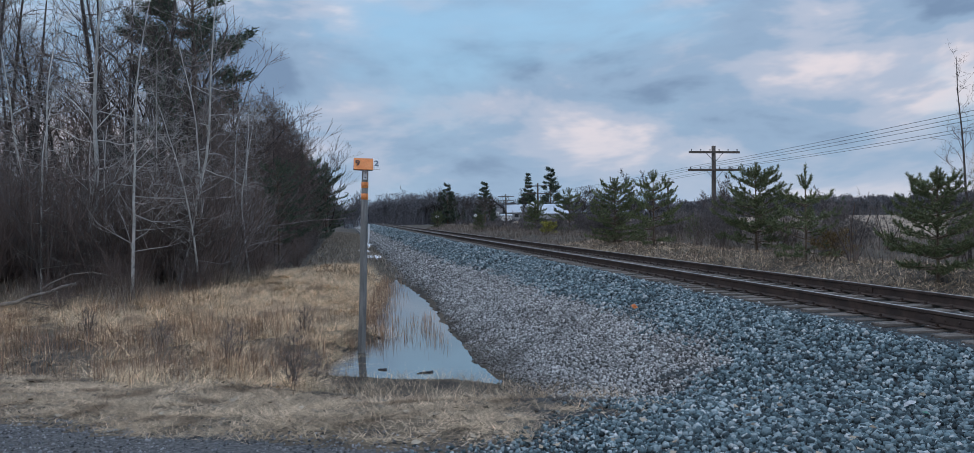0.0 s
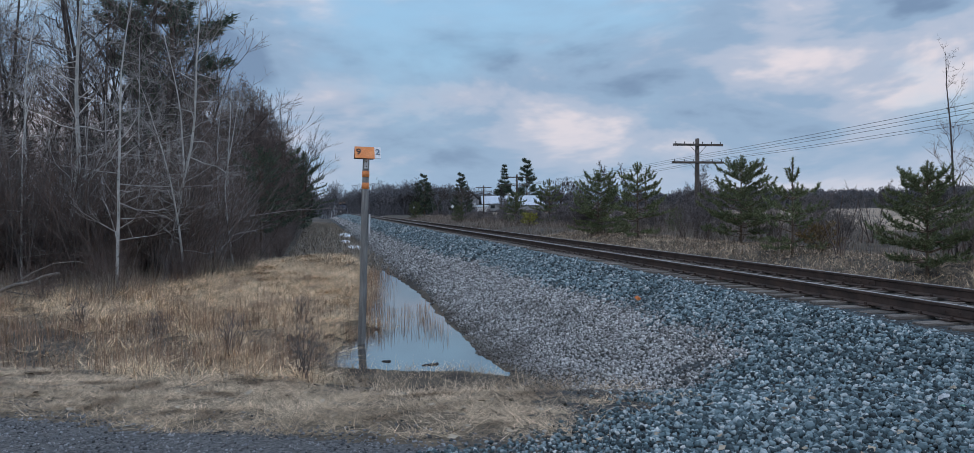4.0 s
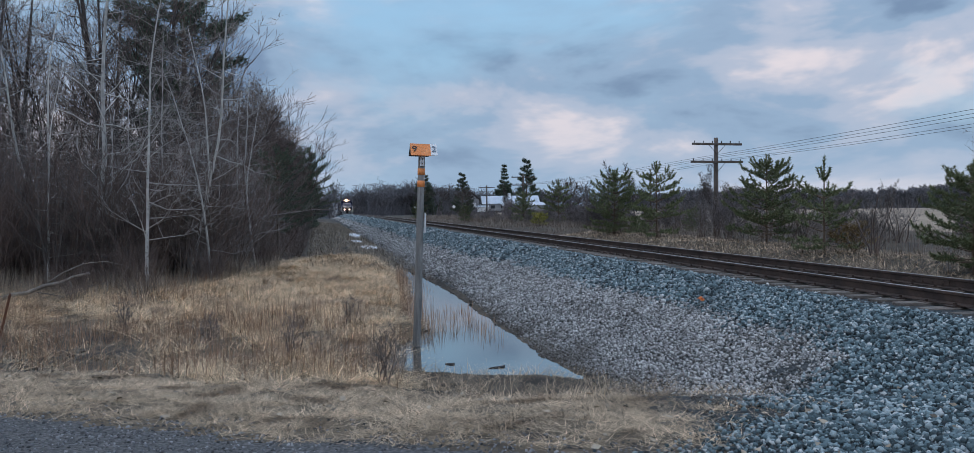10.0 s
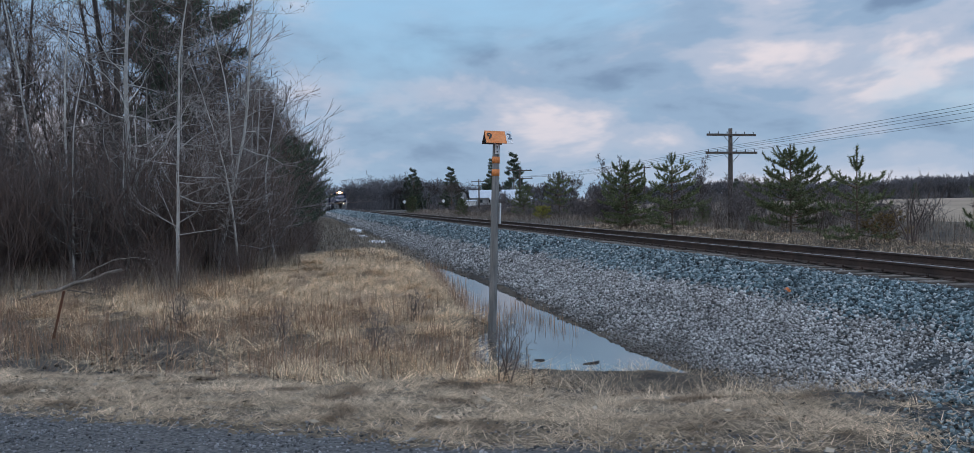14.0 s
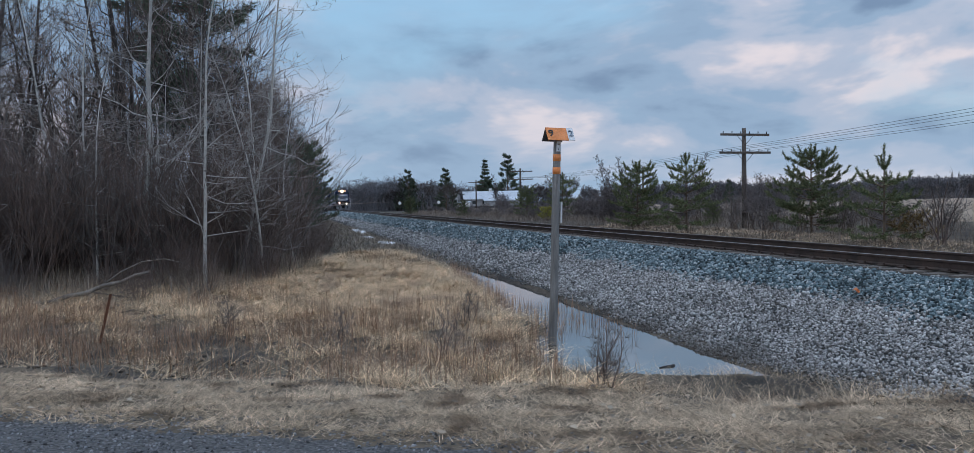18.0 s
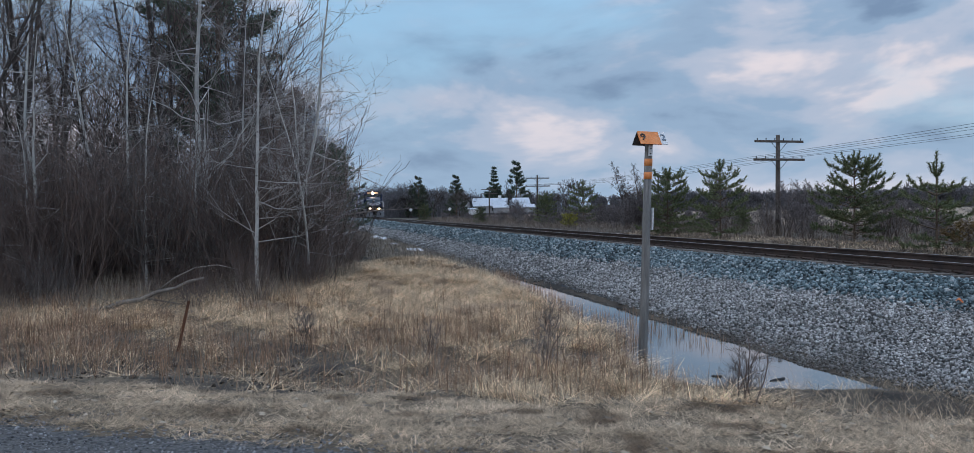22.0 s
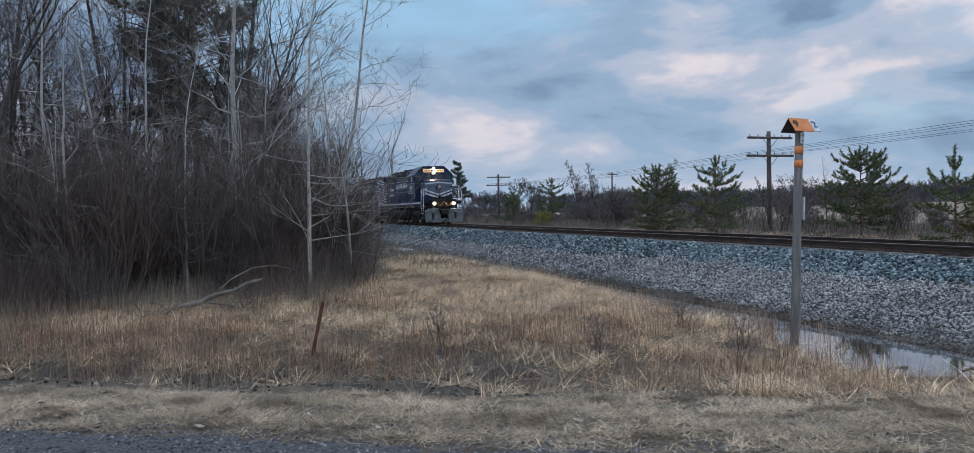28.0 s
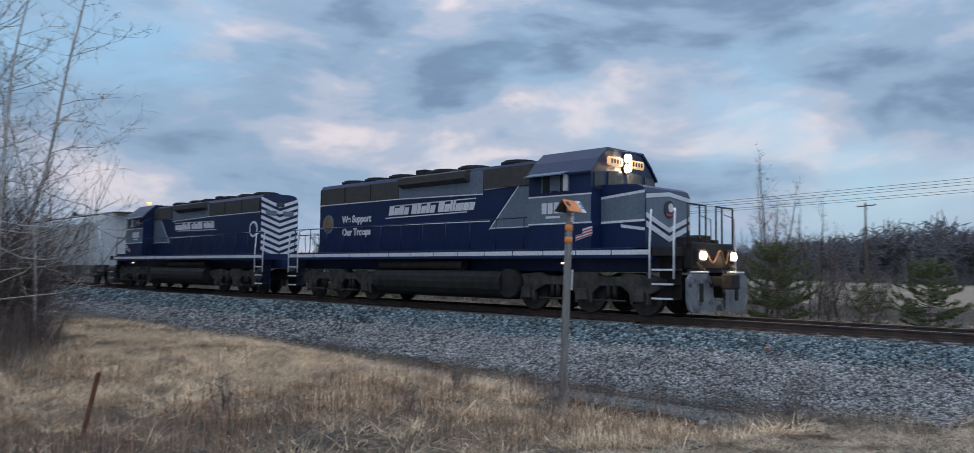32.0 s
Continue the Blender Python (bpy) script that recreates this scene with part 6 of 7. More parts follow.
    for i in range(8):
        bm.faces.new((c, ring[i], ring[(i + 1) % 8]))
    bmesh.ops.solidify(bm, geom=bm.faces[:], thickness=0.012)
    o = tagged(part("orange_scrap", bm, M["orange"]), "crumpled orange scrap lying on the ballast", "litter")
    o.matrix_basis = pose(-2.76, 11.38, float(ground_z(-2.76, 11.38)) + 0.06, 25, 0, 20)
    # litter on the apron
    for nm, x, y, sc, mat, lab in (("plastic_cup", -3.08, 4.16, 0.1, "white", "crushed pale plastic cup lying on the ballast"), ("plastic_scrap", -3.21, 3.8, 0.07, "green_scrap", "small green plastic scrap lying on the ballast"), ("paper_scrap", -2.75, 4.4, 0.06, "leaf", "crumpled tan paper scrap on the ballast")):
        bm = bmesh.new()
        c = bm.verts.new((0, 0, 0.5))
        ring = [bm.verts.new((math.cos(i * 0.9) * r5.uniform(0.5, 1.0), math.sin(i * 0.9) * r5.uniform(0.3, 0.6), r5.uniform(-0.1, 0.5))) for i in range(7)]
        for i in range(7):
            bm.faces.new((c, ring[i], ring[(i + 1) % 7]))
        bmesh.ops.solidify(bm, geom=bm.faces[:], thickness=0.1)
        bmesh.ops.scale(bm, vec=(sc, sc, sc), verts=bm.verts[:])
        o = tagged(part(nm, bm, M[mat]), lab, "litter")
        o.matrix_basis = pose(x, y, float(ground_z(x, y)) + 0.035, 5, 0, 40)
    # driftwood in the ditch
    for x, y, rz, L in ((-6.55, 10.55, 10, 0.26), (-7.2, 11.0, -30, 0.13), (-7.3, 14.3, 15, 0.6), (-6.9, 10.0, 60, 0.1)):
        bm = bmesh.new()
        tube(bm, [(-L / 2, 0, 0), (-L * 0.2, 0.015, 0.004), (L * 0.2, 0.0, 0.006), (L * 0.4, 0.01, 0.004), (L / 2, 0.03, 0.0)], 0.011, 6, 0.026)
        o = tagged(part("floating_stick", bm, M["black"]), "dark wet stick floating in ditch water", "stick", "sticks in the ditch")
        o.matrix_basis = pose(x, y, -1.198, 0, 0, rz)


build_small_things()


def build_farm():
    ob = thing("barn", 58, 300, -0.5, "long grey farm barn with a pale metal roof", "barn", rz=-8)
    bm = bmesh.new()
    box(bm, -2, 20, 0, 10, 0, 2.9)
    part("wall", bm, M["barnwall"], ob)
    bm = bmesh.new()
    prism(bm, [(-0.5, 2.8), (5, 5.9), (10.5, 2.8), (10.5, 2.6), (5, 5.6), (-0.5, 2.6)], "x", -2.5, 20.5)
    part("roof", bm, M["barn"], ob, "pale metal roof")
    bm = bmesh.new()
    box(bm, 8.2, 9.4, 4.4, 5.6, 5.6, 6.9, 0.05)
    part("cupola", bm, M["white"], ob)
    for k in range(4):
        bm = bmesh.new()
        box(bm, 1 + k * 4, 2.6 + k * 4, -0.06, 0.02, 0.9, 2.1)
        part("window", bm, M["cabglass"], ob)
    bm = bmesh.new()
    prism(bm, [(-4.0, 0), (0, 0), (0, 2.9), (-4.0, 2.0)], "x", 5.5, 21.5)
    part("lean_to", bm, M["barnwall"], ob)
    bm = bmesh.new()
    prism(bm, [(-4.6, 1.95), (0.1, 3.05), (0.1, 3.2), (-4.6, 2.1)], "x", 5.0, 22.0)
    part("lean_to_roof", bm, M["barn"], ob, "pale lean-to roof")
    bm = bmesh.new()
    prism(bm, [(0.3, 0.1), (9.7, 0.1), (9.7, 2.8), (5, 5.5), (0.3, 2.8)], "x", -2.06, -1.98)
    gable = part("gable", bm, M["steel"], ob, "dark boarded gable end")
    bm = bmesh.new()
    box(bm, -2.12, -2.05, 3.6, 6.2, 0.1, 2.6)
    part("barn_door", bm, M["white"], gable, "white barn door")
    shed = thing("garden_shed", 51.5, 290, -0.9, "small white shed with a flat pale roof", "shed", rz=-8)
    bm = bmesh.new()
    box(bm, 0, 4.2, 0, 3, 0, 1.9)
    part("wall", bm, M["white"], shed)
    bm = bmesh.new()
    prism(bm, [(-0.3, 1.9), (3.3, 1.9), (3.3, 2.1), (1.5, 2.5), (-0.3, 2.1)], "x", -0.3, 4.5)
    part("roof", bm, M["barn"], shed, "pale metal roof")
    for x, y in ((16.4, 200), (26.5, 200)):
        sg = thing("warning_sign", x, y, float(ground_z(x, y)), "pale diamond sign on a thin post by the far crossing", "road sign", "far crossing signs")
        bm = bmesh.new()
        tube(bm, [(0, 0, -0.2), (0, 0, 2.2)], 0.05, 6)
        part("post", bm, M["steel"], sg)
        bm = bmesh.new()
        prism(bm, [(0, 1.6), (0.5, 2.1), (0, 2.6), (-0.5, 2.1)], "y", -0.08, -0.05)
        part("plate", bm, M["white"], sg, "pale diamond plate")
    h = thing("farmhouse", 47.5, 302, -0.5, "small grey farmhouse with a dark gabled roof", "house", rz=-8)
    bm = bmesh.new()
    prism(bm, [(0, 0), (7, 0), (7, 4.4), (3.5, 7.2), (0, 4.4)], "y", 0, 9)
    part("wall", bm, M["barnwall"], h)
    bm = bmesh.new()
    prism(bm, [(-0.5, 4.2), (3.5, 7.5), (7.5, 4.2), (7.5, 4.5), (3.5, 7.9), (-0.5, 4.5)], "y", -0.5, 9.5)
    part("roof", bm, M["steel"], h)
    for px in (1.0, 4.6):
        bm = bmesh.new()
        box(bm, px, px + 1.3, -0.07, 0.02, 1.5, 3.2)
        part("window", bm, M["white"], h)


build_farm()


# ---- train ----
M["flagred"] = material("flag_red_paint", (0.4, 0.05, 0.06), (0.48, 0.07, 0.08), 3, 0.5, bump=0)
M["cable"] = material("orange_brown_cable", (0.4, 0.2, 0.09), (0.5, 0.26, 0.12), 5, 0.7, bump=0)


def side_bar(bm, sx, x, pts, t=0.012):
    """A thin plate on a side wall: outline in (y, z), standing proud of x."""
    return prism(bm, pts, "x", sx * x, sx * (x + t))


def band(a, b, w):
    """Outline of a straight stripe from a to b of height w."""
    return [(a[0], a[1] - w / 2), (b[0], b[1] - w / 2), (b[0], b[1] + w / 2), (a[0], a[1] + w / 2)]


def truck(parent, ys):
    y0, y1 = min(ys), max(ys)
    mid = sorted(ys)[1]
    bm = bmesh.new()
    box(bm, -0.7, 0.7, y0 - 0.5, y1 + 0.5, 0.62, 0.95, 0.05)
    tk = part("truck", bm, M["under"], parent)
    for sx in (-1, 1):
        bm = bmesh.new()
        pts = [(y0 - 0.75, 0.72)]
        for a, b in zip(sorted(ys), sorted(ys)[1:]):
            m = (a + b) / 2
            pts += [(a - 0.3, 0.55), (a + 0.3, 0.55), (m - 0.35, 0.74), (m + 0.35, 0.74)]
        pts += [(y1 - 0.3, 0.55), (y1 + 0.3, 0.55), (y1 + 0.75, 0.72), (y1 + 0.8, 0.92), (y1 + 0.4, 1.0)]
        for a, b in reversed(list(zip(sorted(ys), sorted(ys)[1:]))):
            m = (a + b) / 2
            pts += [(b - 0.45, 1.08), (m + 0.3, 0.98), (m - 0.3, 0.98), (a + 0.45, 1.08)]
        pts += [(y0 - 0.4, 1.0), (y0 - 0.8, 0.92)]
        prism(bm, pts, "x", sx * 1.02, sx * 1.17)
        part("side_frame", bm, M["truck"], tk, "dusty cast side frame")
        for a in ys:
            bm = bmesh.new()
            box(bm, min(sx * 1.05, sx * 1.25), max(sx * 1.05, sx * 1.25), a - 0.17, a + 0.17, 0.34, 0.66, 0.03)
            for k in (-0.24, 0.24):
                box(bm, min(sx * 1.04, sx * 1.16), max(sx * 1.04, sx * 1.16), a + k - 0.05, a + k + 0.05, 0.28, 0.7, 0.01)
            part("axle_box", bm, M["truck"], tk)
            bm = bmesh.new()
            disc(bm, (sx * 0.80, a, 0.51), (1, 0, 0), 0.51, 0.13, 28)
            disc(bm, (sx * 0.74, a, 0.51), (1, 0, 0), 0.535, 0.03, 28)
            part("wheel", bm, M["steel"], tk)
        for m in ((y0 + mid) / 2, (y1 + mid) / 2):
            bm = bmesh.new()
            for q in (-0.1, 0.1):
                tube(bm, [(sx * 1.1, m + q, 0.42), (sx * 1.1, m + q, 0.74)], 0.07, 10)
            part("spring", bm, M["under"], tk)
            bm = bmesh.new()
            tube(bm, [(sx * 1.2, m - 0.5, 0.36), (sx * 1.2, m + 0.5, 0.36)], 0.025, 6)
            part("brake_rod", bm, M["truck"], tk)
    return tk


def locomotive(label, lit):
    ob = thing("locomotive", 0, 0, 0, label, "locomotive", "train")
    # frame and deck
    bm = bmesh.new()
    box(bm, -1.5, 1.5, 1.35, 18.35, 1.45, 1.72, 0.015)
    box(bm, -0.9, 0.9, 0.75, 18.9, 1.1, 1.5, 0.02)
    part("frame", bm, M["blue"], ob)
    for sx in (-1, 1):
        y = 1.45
        while y < 18.2:
            bm = bmesh.new()
            side_bar(bm, sx, 1.5, band((y, 1.60), (min(y + 1.12, 18.3), 1.60), 0.12), 0.008)
            part("sill_stripe", bm, M["trim"], ob, "white sill stripe")
            y += 1.16
    # long hood in sections
    bm = bmesh.new()
    prism(bm, [(-0.92, 1.72), (0.92, 1.72), (0.92, 4.12), (0.80, 4.32), (0.5, 4.38), (-0.5, 4.38), (-0.80, 4.32), (-0.92, 4.12)], "y", 5.4, 17.05)
    hood = part("long_hood", bm, M["blue"], ob, "navy blue long hood")
    for sx in (-1, 1):
        bm = bmesh.new()
        side_bar(bm, sx, 0.92, [(12.1, 3.58), (16.95, 3.58), (16.95, 4.18), (12.1, 4.18)], 0.02)
        g = part("radiator_grille", bm, M["grille"], hood, "dark radiator grille")
        for k in range(3):
            bm = bmesh.new()
            yy = 12.1 + 1.62 * (k + 1)
            side_bar(bm, sx, 0.94, [(yy - 0.03, 3.58), (yy + 0.03, 3.58), (yy + 0.03, 4.18), (yy - 0.03, 4.18)], 0.012)
            part("grille_bar", bm, M["under"], g)
        bm = bmesh.new()
        side_bar(bm, sx, 0.92, [(7.9, 3.5), (12.08, 3.55), (12.08, 4.2), (7.9, 4.2)], 0.014)
        part("upper_panel", bm, M["grey"], hood, "grey upper panel")
        bm = bmesh.new()
        prism(bm, [(sx * 0.9, 3.86), (sx * 1.16, 4.0), (sx * 1.16, 4.22), (sx * 0.9, 4.3)], "y", 8.5, 11.9)
        part("brake_vent", bm, M["grille"], hood, "flared dark brake vent")
        bm = bmesh.new()
        side_bar(bm, sx, 0.92, [(5.55, 3.62), (7.86, 3.62), (7.86, 4.22), (5.55, 4.22)], 0.05)
        part("air_intake", bm, M["grille"], hood, "dark air intake grille")
        for pts in (band((12.1, 3.55), (17.04, 3.56), 0.035), band((7.9, 3.47), (12.1, 3.55), 0.035), band((7.85, 3.6), (6.4, 3.64), 0.035), band((7.6, 2.62), (17.04, 2.68), 0.03)):
            bm = bmesh.new()
            side_bar(bm, sx, 0.925, pts, 0.012)
            part("stripe", bm, M["trim"], hood, "thin white stripe")
        # slanted grey panel ahead of the name
        bm = bmesh.new()
        side_bar(bm, sx, 0.925, [(7.55, 2.38), (6.35, 3.6), (5.5, 3.6), (5.5, 2.38)], 0.008)
        part("slant_panel", bm, M["grey"], hood, "slanted grey panel")
        for a, b in (((7.62, 2.36), (6.40, 3.62)), ((7.62, 2.38), (5.5, 2.38))):
            bm = bmesh.new()
            d = 0.05
            side_bar(bm, sx, 0.932, [(a[0], a[1]), (b[0], b[1]), (b[0] - d, b[1] + (0.03 if a[1] == b[1] else 0)), (a[0] - d, a[1] + (0.03 if a[1] == b[1] else 0))], 0.008)
            part("stripe", bm, M["trim"], hood, "thin white stripe")
        # company name drawn as plain slanted bars between two rules
        for z, a, b in ((3.34, 12.45, 8.2), (2.93, 12.85, 8.6)):
            bm = bmesh.new()
            side_bar(bm, sx, 0.925, band((a, z - 0.02), (b, z + 0.02), 0.035), 0.008)
            part("name_rule", bm, M["trim"], hood, "white rule beside the name")
        yy = 12.65
        rb = random.Random(17)
        for k, w in enumerate((0.34, 0.32, 0.32, 0.31, 0, 0.34, 0.25, 0.31, 0.25, 0.31, 0, 0.36, 0.31, 0.18, 0.18, 0.42, 0.31, 0.3)):
            if w:
                h = 0.33 if k in (0, 5, 11, 2, 6, 8, 13, 14) else 0.25
                bm = bmesh.new()
                side_bar(bm, sx, 0.925, [(yy, 3.0), (yy - w + 0.07, 3.0), (yy - w, 3.0 + h), (yy - 0.07, 3.0 + h)], 0.008)
                part("name_bar", bm, M["trim"], hood, "white slanted name bar")
            yy -= w - 0.045 if w else 0.14
        bm = bmesh.new()
        disc(bm, (sx * 0.925, 16.45, 2.82), (1, 0, 0), 0.36, 0.02, 24)
        em = part("emblem", bm, M["grey"] if lit else M["trim"], hood, "round painted emblem")
        bm = bmesh.new()
        disc(bm, (sx * 0.937, 16.45, 2.82), (1, 0, 0), 0.26, 0.02, 20)
        part("emblem_centre", bm, M["deadneedle"] if lit else M["blue"], em)
        # doors along the hood and handrail
        for k in range(9):
            yy = 8.2 + k * 0.97
            bm = bmesh.new()
            side_bar(bm, sx, 0.92, [(yy, 1.8), (yy + 0.9, 1.8), (yy + 0.9, 2.55), (yy, 2.55)], 0.006)
            part("hood_door", bm, M["blue"], hood)
        for k in range(9):
            bm = bmesh.new()
            side_bar(bm, sx, 0.926, band((9.05 + k * 0.97, 2.2), (9.08 + k * 0.97, 2.2), 0.12), 0.02)
            part("door_latch", bm, M["steel"], hood)
        bm = bmesh.new()
        tube(bm, [(sx * 1.42, 5.6, 2.62), (sx * 1.42, 18.2, 2.62)], 0.018, 6)
        part("handrail", bm, M["blue"], ob)
        for k in range(12):
            bm = bmesh.new()
            tube(bm, [(sx * 1.45, 5.7 + k * 1.12, 1.7), (sx * 1.42, 5.7 + k * 1.12, 2.62)], 0.016, 6)
            part("stanchion", bm, M["blue"], ob)
    # chevrons on the hood end
    for k in range(9):
        z = 4.22 - k * 0.27
        bm = bmesh.new()
        pts = [(-0.9, z), (0, z - 0.32), (0.9, z), (0.9, z - 0.14), (0, z - 0.46), (-0.9, z - 0.14)]
        prism(bm, pts, "y", 17.05, 17.07)
        part("chevron", bm, M["trim"], hood, "white chevron stripe")
    for sx in (-1, 1):
        bm = bmesh.new()
        box(bm, sx * 0.42 - 0.27, sx * 0.42 + 0.27, 17.05, 17.1, 3.42, 3.64, 0.03)
        part("number_board", bm, M["grey"], hood, "unlit rear number board")
        bm = bmesh.new()
        disc(bm, (sx * 0.1, 17.1, 3.9), (0, 1, 0), 0.09, 0.08, 14)
        part("rear_lamp", bm, M["cabglass"], hood)
    # roof fans, stack and horns
    for y in (7.2, 9.2, 10.6, 12.9, 14.4, 15.9):
        bm = bmesh.new()
        tube(bm, [(0, y, 4.36), (0, y, 4.47)], 0.6, 20)
        tube(bm, [(0, y, 4.47), (0, y, 4.52)], 0.5, 20)
        part("roof_fan", bm, M["under"], hood, "dark roof fan")
    bm = bmesh.new()
    box(bm, -0.35, 0.35, 11.4, 11.9, 4.36, 4.6, 0.03)
    part("exhaust_stack", bm, M["under"], hood)
    # cab
    bm = bmesh.new()
    prism(bm, [(-1.5, 1.72), (1.5, 1.72), (1.5, 3.74), (0.8, 4.40), (-0.8, 4.40), (-1.5, 3.74)], "y", 3.25, 5.45)
    cab = part("cab", bm, M["blue"], ob, "navy blue and grey driver's cab")
    bm = bmesh.new()
    prism(bm, [(-1.56, 3.70), (-1.2, 4.08), (-0.82, 4.41), (0.82, 4.41), (1.2, 4.08), (1.56, 3.70), (1.56, 3.76), (1.22, 4.14), (0.84, 4.46), (-0.84, 4.46), (-1.22, 4.14), (-1.56, 3.76)], "y", 3.2, 5.5)
    part("roof", bm, M["blue"], cab)
    for sx in (-1, 1):
        bm = bmesh.new()
        side_bar(bm, sx, 1.5, [(3.25, 2.42), (5.45, 2.42), (5.45, 3.14), (3.25, 3.14)], 0.01)
        part("grey_band", bm, M["grey"], cab, "grey side band")
        for z in (2.40, 3.16):
            bm = bmesh.new()
            side_bar(bm, sx, 1.505, band((3.22, z), (5.45, z), 0.04), 0.012)
            part("stripe", bm, M["trim"], cab)
        bm = bmesh.new()
        side_bar(bm, sx, 1.5, [(4.0, 3.28), (4.95, 3.28), (4.95, 3.74), (4.0, 3.74)], 0.012)
        w = part("side_window", bm, M["cabglass"], cab)
        # added grey plate imitates the bright reflection in the window glass
        bm = bmesh.new()
        side_bar(bm, sx, 1.512, [(4.34, 3.30), (4.62, 3.30), (4.62, 3.72), (4.34, 3.72)], 0.008)
        part("sliding_pane", bm, M["grey"], w, "pale pane painted as a reflection in the side window")
        for yy in (4.0, 4.32, 4.64, 4.95):
            bm = bmesh.new()
            side_bar(bm, sx, 1.51, [(yy - 0.02, 3.26), (yy + 0.02, 3.26), (yy + 0.02, 3.76), (yy - 0.02, 3.76)], 0.012)
            part("window_bar", bm, M["grey"], w)
        bm = bmesh.new()
        side_bar(bm, sx, 1.52, [(4.02, 3.28), (4.14, 3.28), (4.14, 3.72), (4.02, 3.72)], 0.06)
        part("wind_deflector", bm, M["trim"], cab)
        bm = bmesh.new()
        prism(bm, [(sx * 1.5, 3.78), (sx * 1.85, 3.68), (sx * 1.85, 3.71), (sx * 1.5, 3.82)], "y", 4.0, 5.35)
        part("sunshade", bm, M["grey"], cab, "tilted sunshade over the side window")
        # unreadable cab number as plain bars
        for k in range(4):
            bm = bmesh.new()
            side_bar(bm, sx, 1.51, [(4.95 - k * 0.22, 2.68), (4.78 - k * 0.22, 2.68), (4.78 - k * 0.22, 2.98), (4.95 - k * 0.22, 2.98)], 0.008)
            part("number_bar", bm, M["trim"], cab, "white cab number bar")
        bm = bmesh.new()
        side_bar(bm, sx, 1.51, [(4.8, 2.55), (4.3, 2.55), (4.3, 2.61), (4.8, 2.61)], 0.008)
        part("number_bar", bm, M["trim"], cab, "small pale bar under the number")
        # little striped flag
        bm = bmesh.new()
        side_bar(bm, sx, 1.505, [(3.75, 1.92), (3.2, 2.06), (3.2, 2.3), (3.75, 2.18)], 0.006)
        fl = part("flag", bm, M["trim"], cab, "small painted striped flag")
        for k in range(3):
            bm = bmesh.new()
            side_bar(bm, sx, 1.511, band((3.75, 1.955 + k * 0.075), (3.2, 2.085 + k * 0.075), 0.032), 0.005)
            part("flag_stripe", bm, M["flagred"], fl)
        bm = bmesh.new()
        side_bar(bm, sx, 1.513, [(3.75, 2.06), (3.52, 2.11), (3.52, 2.24), (3.75, 2.18)], 0.006)
        part("flag_corner", bm, M["blue"], fl)
    # cab front: windshield, number boards, headlights
    for sx in (-1, 1):
        bm = bmesh.new()
        prism(bm, [(sx * 0.1, 3.42), (sx * 0.78, 3.42), (sx * 0.78, 3.82), (sx * 0.1, 3.86)], "y", 3.225, 3.25)
        part("windshield", bm, M["cabglass"], cab)
        bm = bmesh.new()
        prism(bm, [(sx * 0.95, 3.3), (sx * 1.38, 3.3), (sx * 1.38, 3.74), (sx * 0.95, 3.8)], "y", 3.225, 3.25)
        part("windshield", bm, M["cabglass"], cab)
        bm = bmesh.new()
        box(bm, sx * 0.5 - 0.34, sx * 0.5 + 0.34, 3.16, 3.25, 3.98, 4.22, 0.05)
        nb = part("number_board", bm, M["board"] if lit else M["grey"], cab, "lit amber number board")
        for k in range(4):
            bm = bmesh.new()
            x = sx * 0.5 - 0.2 + k * 0.13
            box(bm, x - 0.035, x + 0.035, 3.15, 3.16, 4.04, 4.16)
            part("number_bar", bm, M["black"], nb)
    for z in (3.94, 4.24):
        bm = bmesh.new()
        disc(bm, (0, 3.13, z), (0, 1, 0), 0.088, 0.1, 18)
        hl = part("headlight", bm, M["lamp"] if lit else M["cabglass"], cab, "bright round headlight" if lit else "")
        bm = bmesh.new()
        tube(bm, [(0, 3.25, z), (0, 3.17, z)], 0.14, 18)
        part("lamp_rim", bm, M["steel"], hl)
    # low nose
    NW = 1.06
    bm = bmesh.new()
    prism(bm, [(1.85, 1.72), (3.3, 1.72), (3.3, 3.42), (2.1, 3.36), (1.92, 3.28), (1.85, 3.14)], "x", -NW, NW)
    nose = part("nose", bm, M["blue"], ob, "low blue and grey nose with white chevrons")
    for sx in (-1, 1):
        bm = bmesh.new()
        side_bar(bm, sx, NW, [(1.87, 2.46), (3.24, 2.42), (3.24, 3.02), (1.87, 3.14)], 0.008)
        part("grey_band", bm, M["grey"], nose)
        for a, b, w in (((1.87, 3.17), (3.24, 3.05), 0.07), ((1.87, 2.43), (3.24, 2.40), 0.06), ((1.87, 2.2), (2.6, 2.3), 0.08)):
            bm = bmesh.new()
            side_bar(bm, sx, NW + 0.005, band(a, b, w), 0.01)
            part("stripe", bm, M["trim"], nose, "white stripe")
    bm = bmesh.new()
    prism(bm, [(-NW + 0.02, 2.5), (0, 2.14), (NW - 0.02, 2.5), (NW - 0.02, 3.0), (0, 3.12), (-NW + 0.02, 3.0)], "y", 1.838, 1.85)
    part("grey_panel", bm, M["grey"], nose)
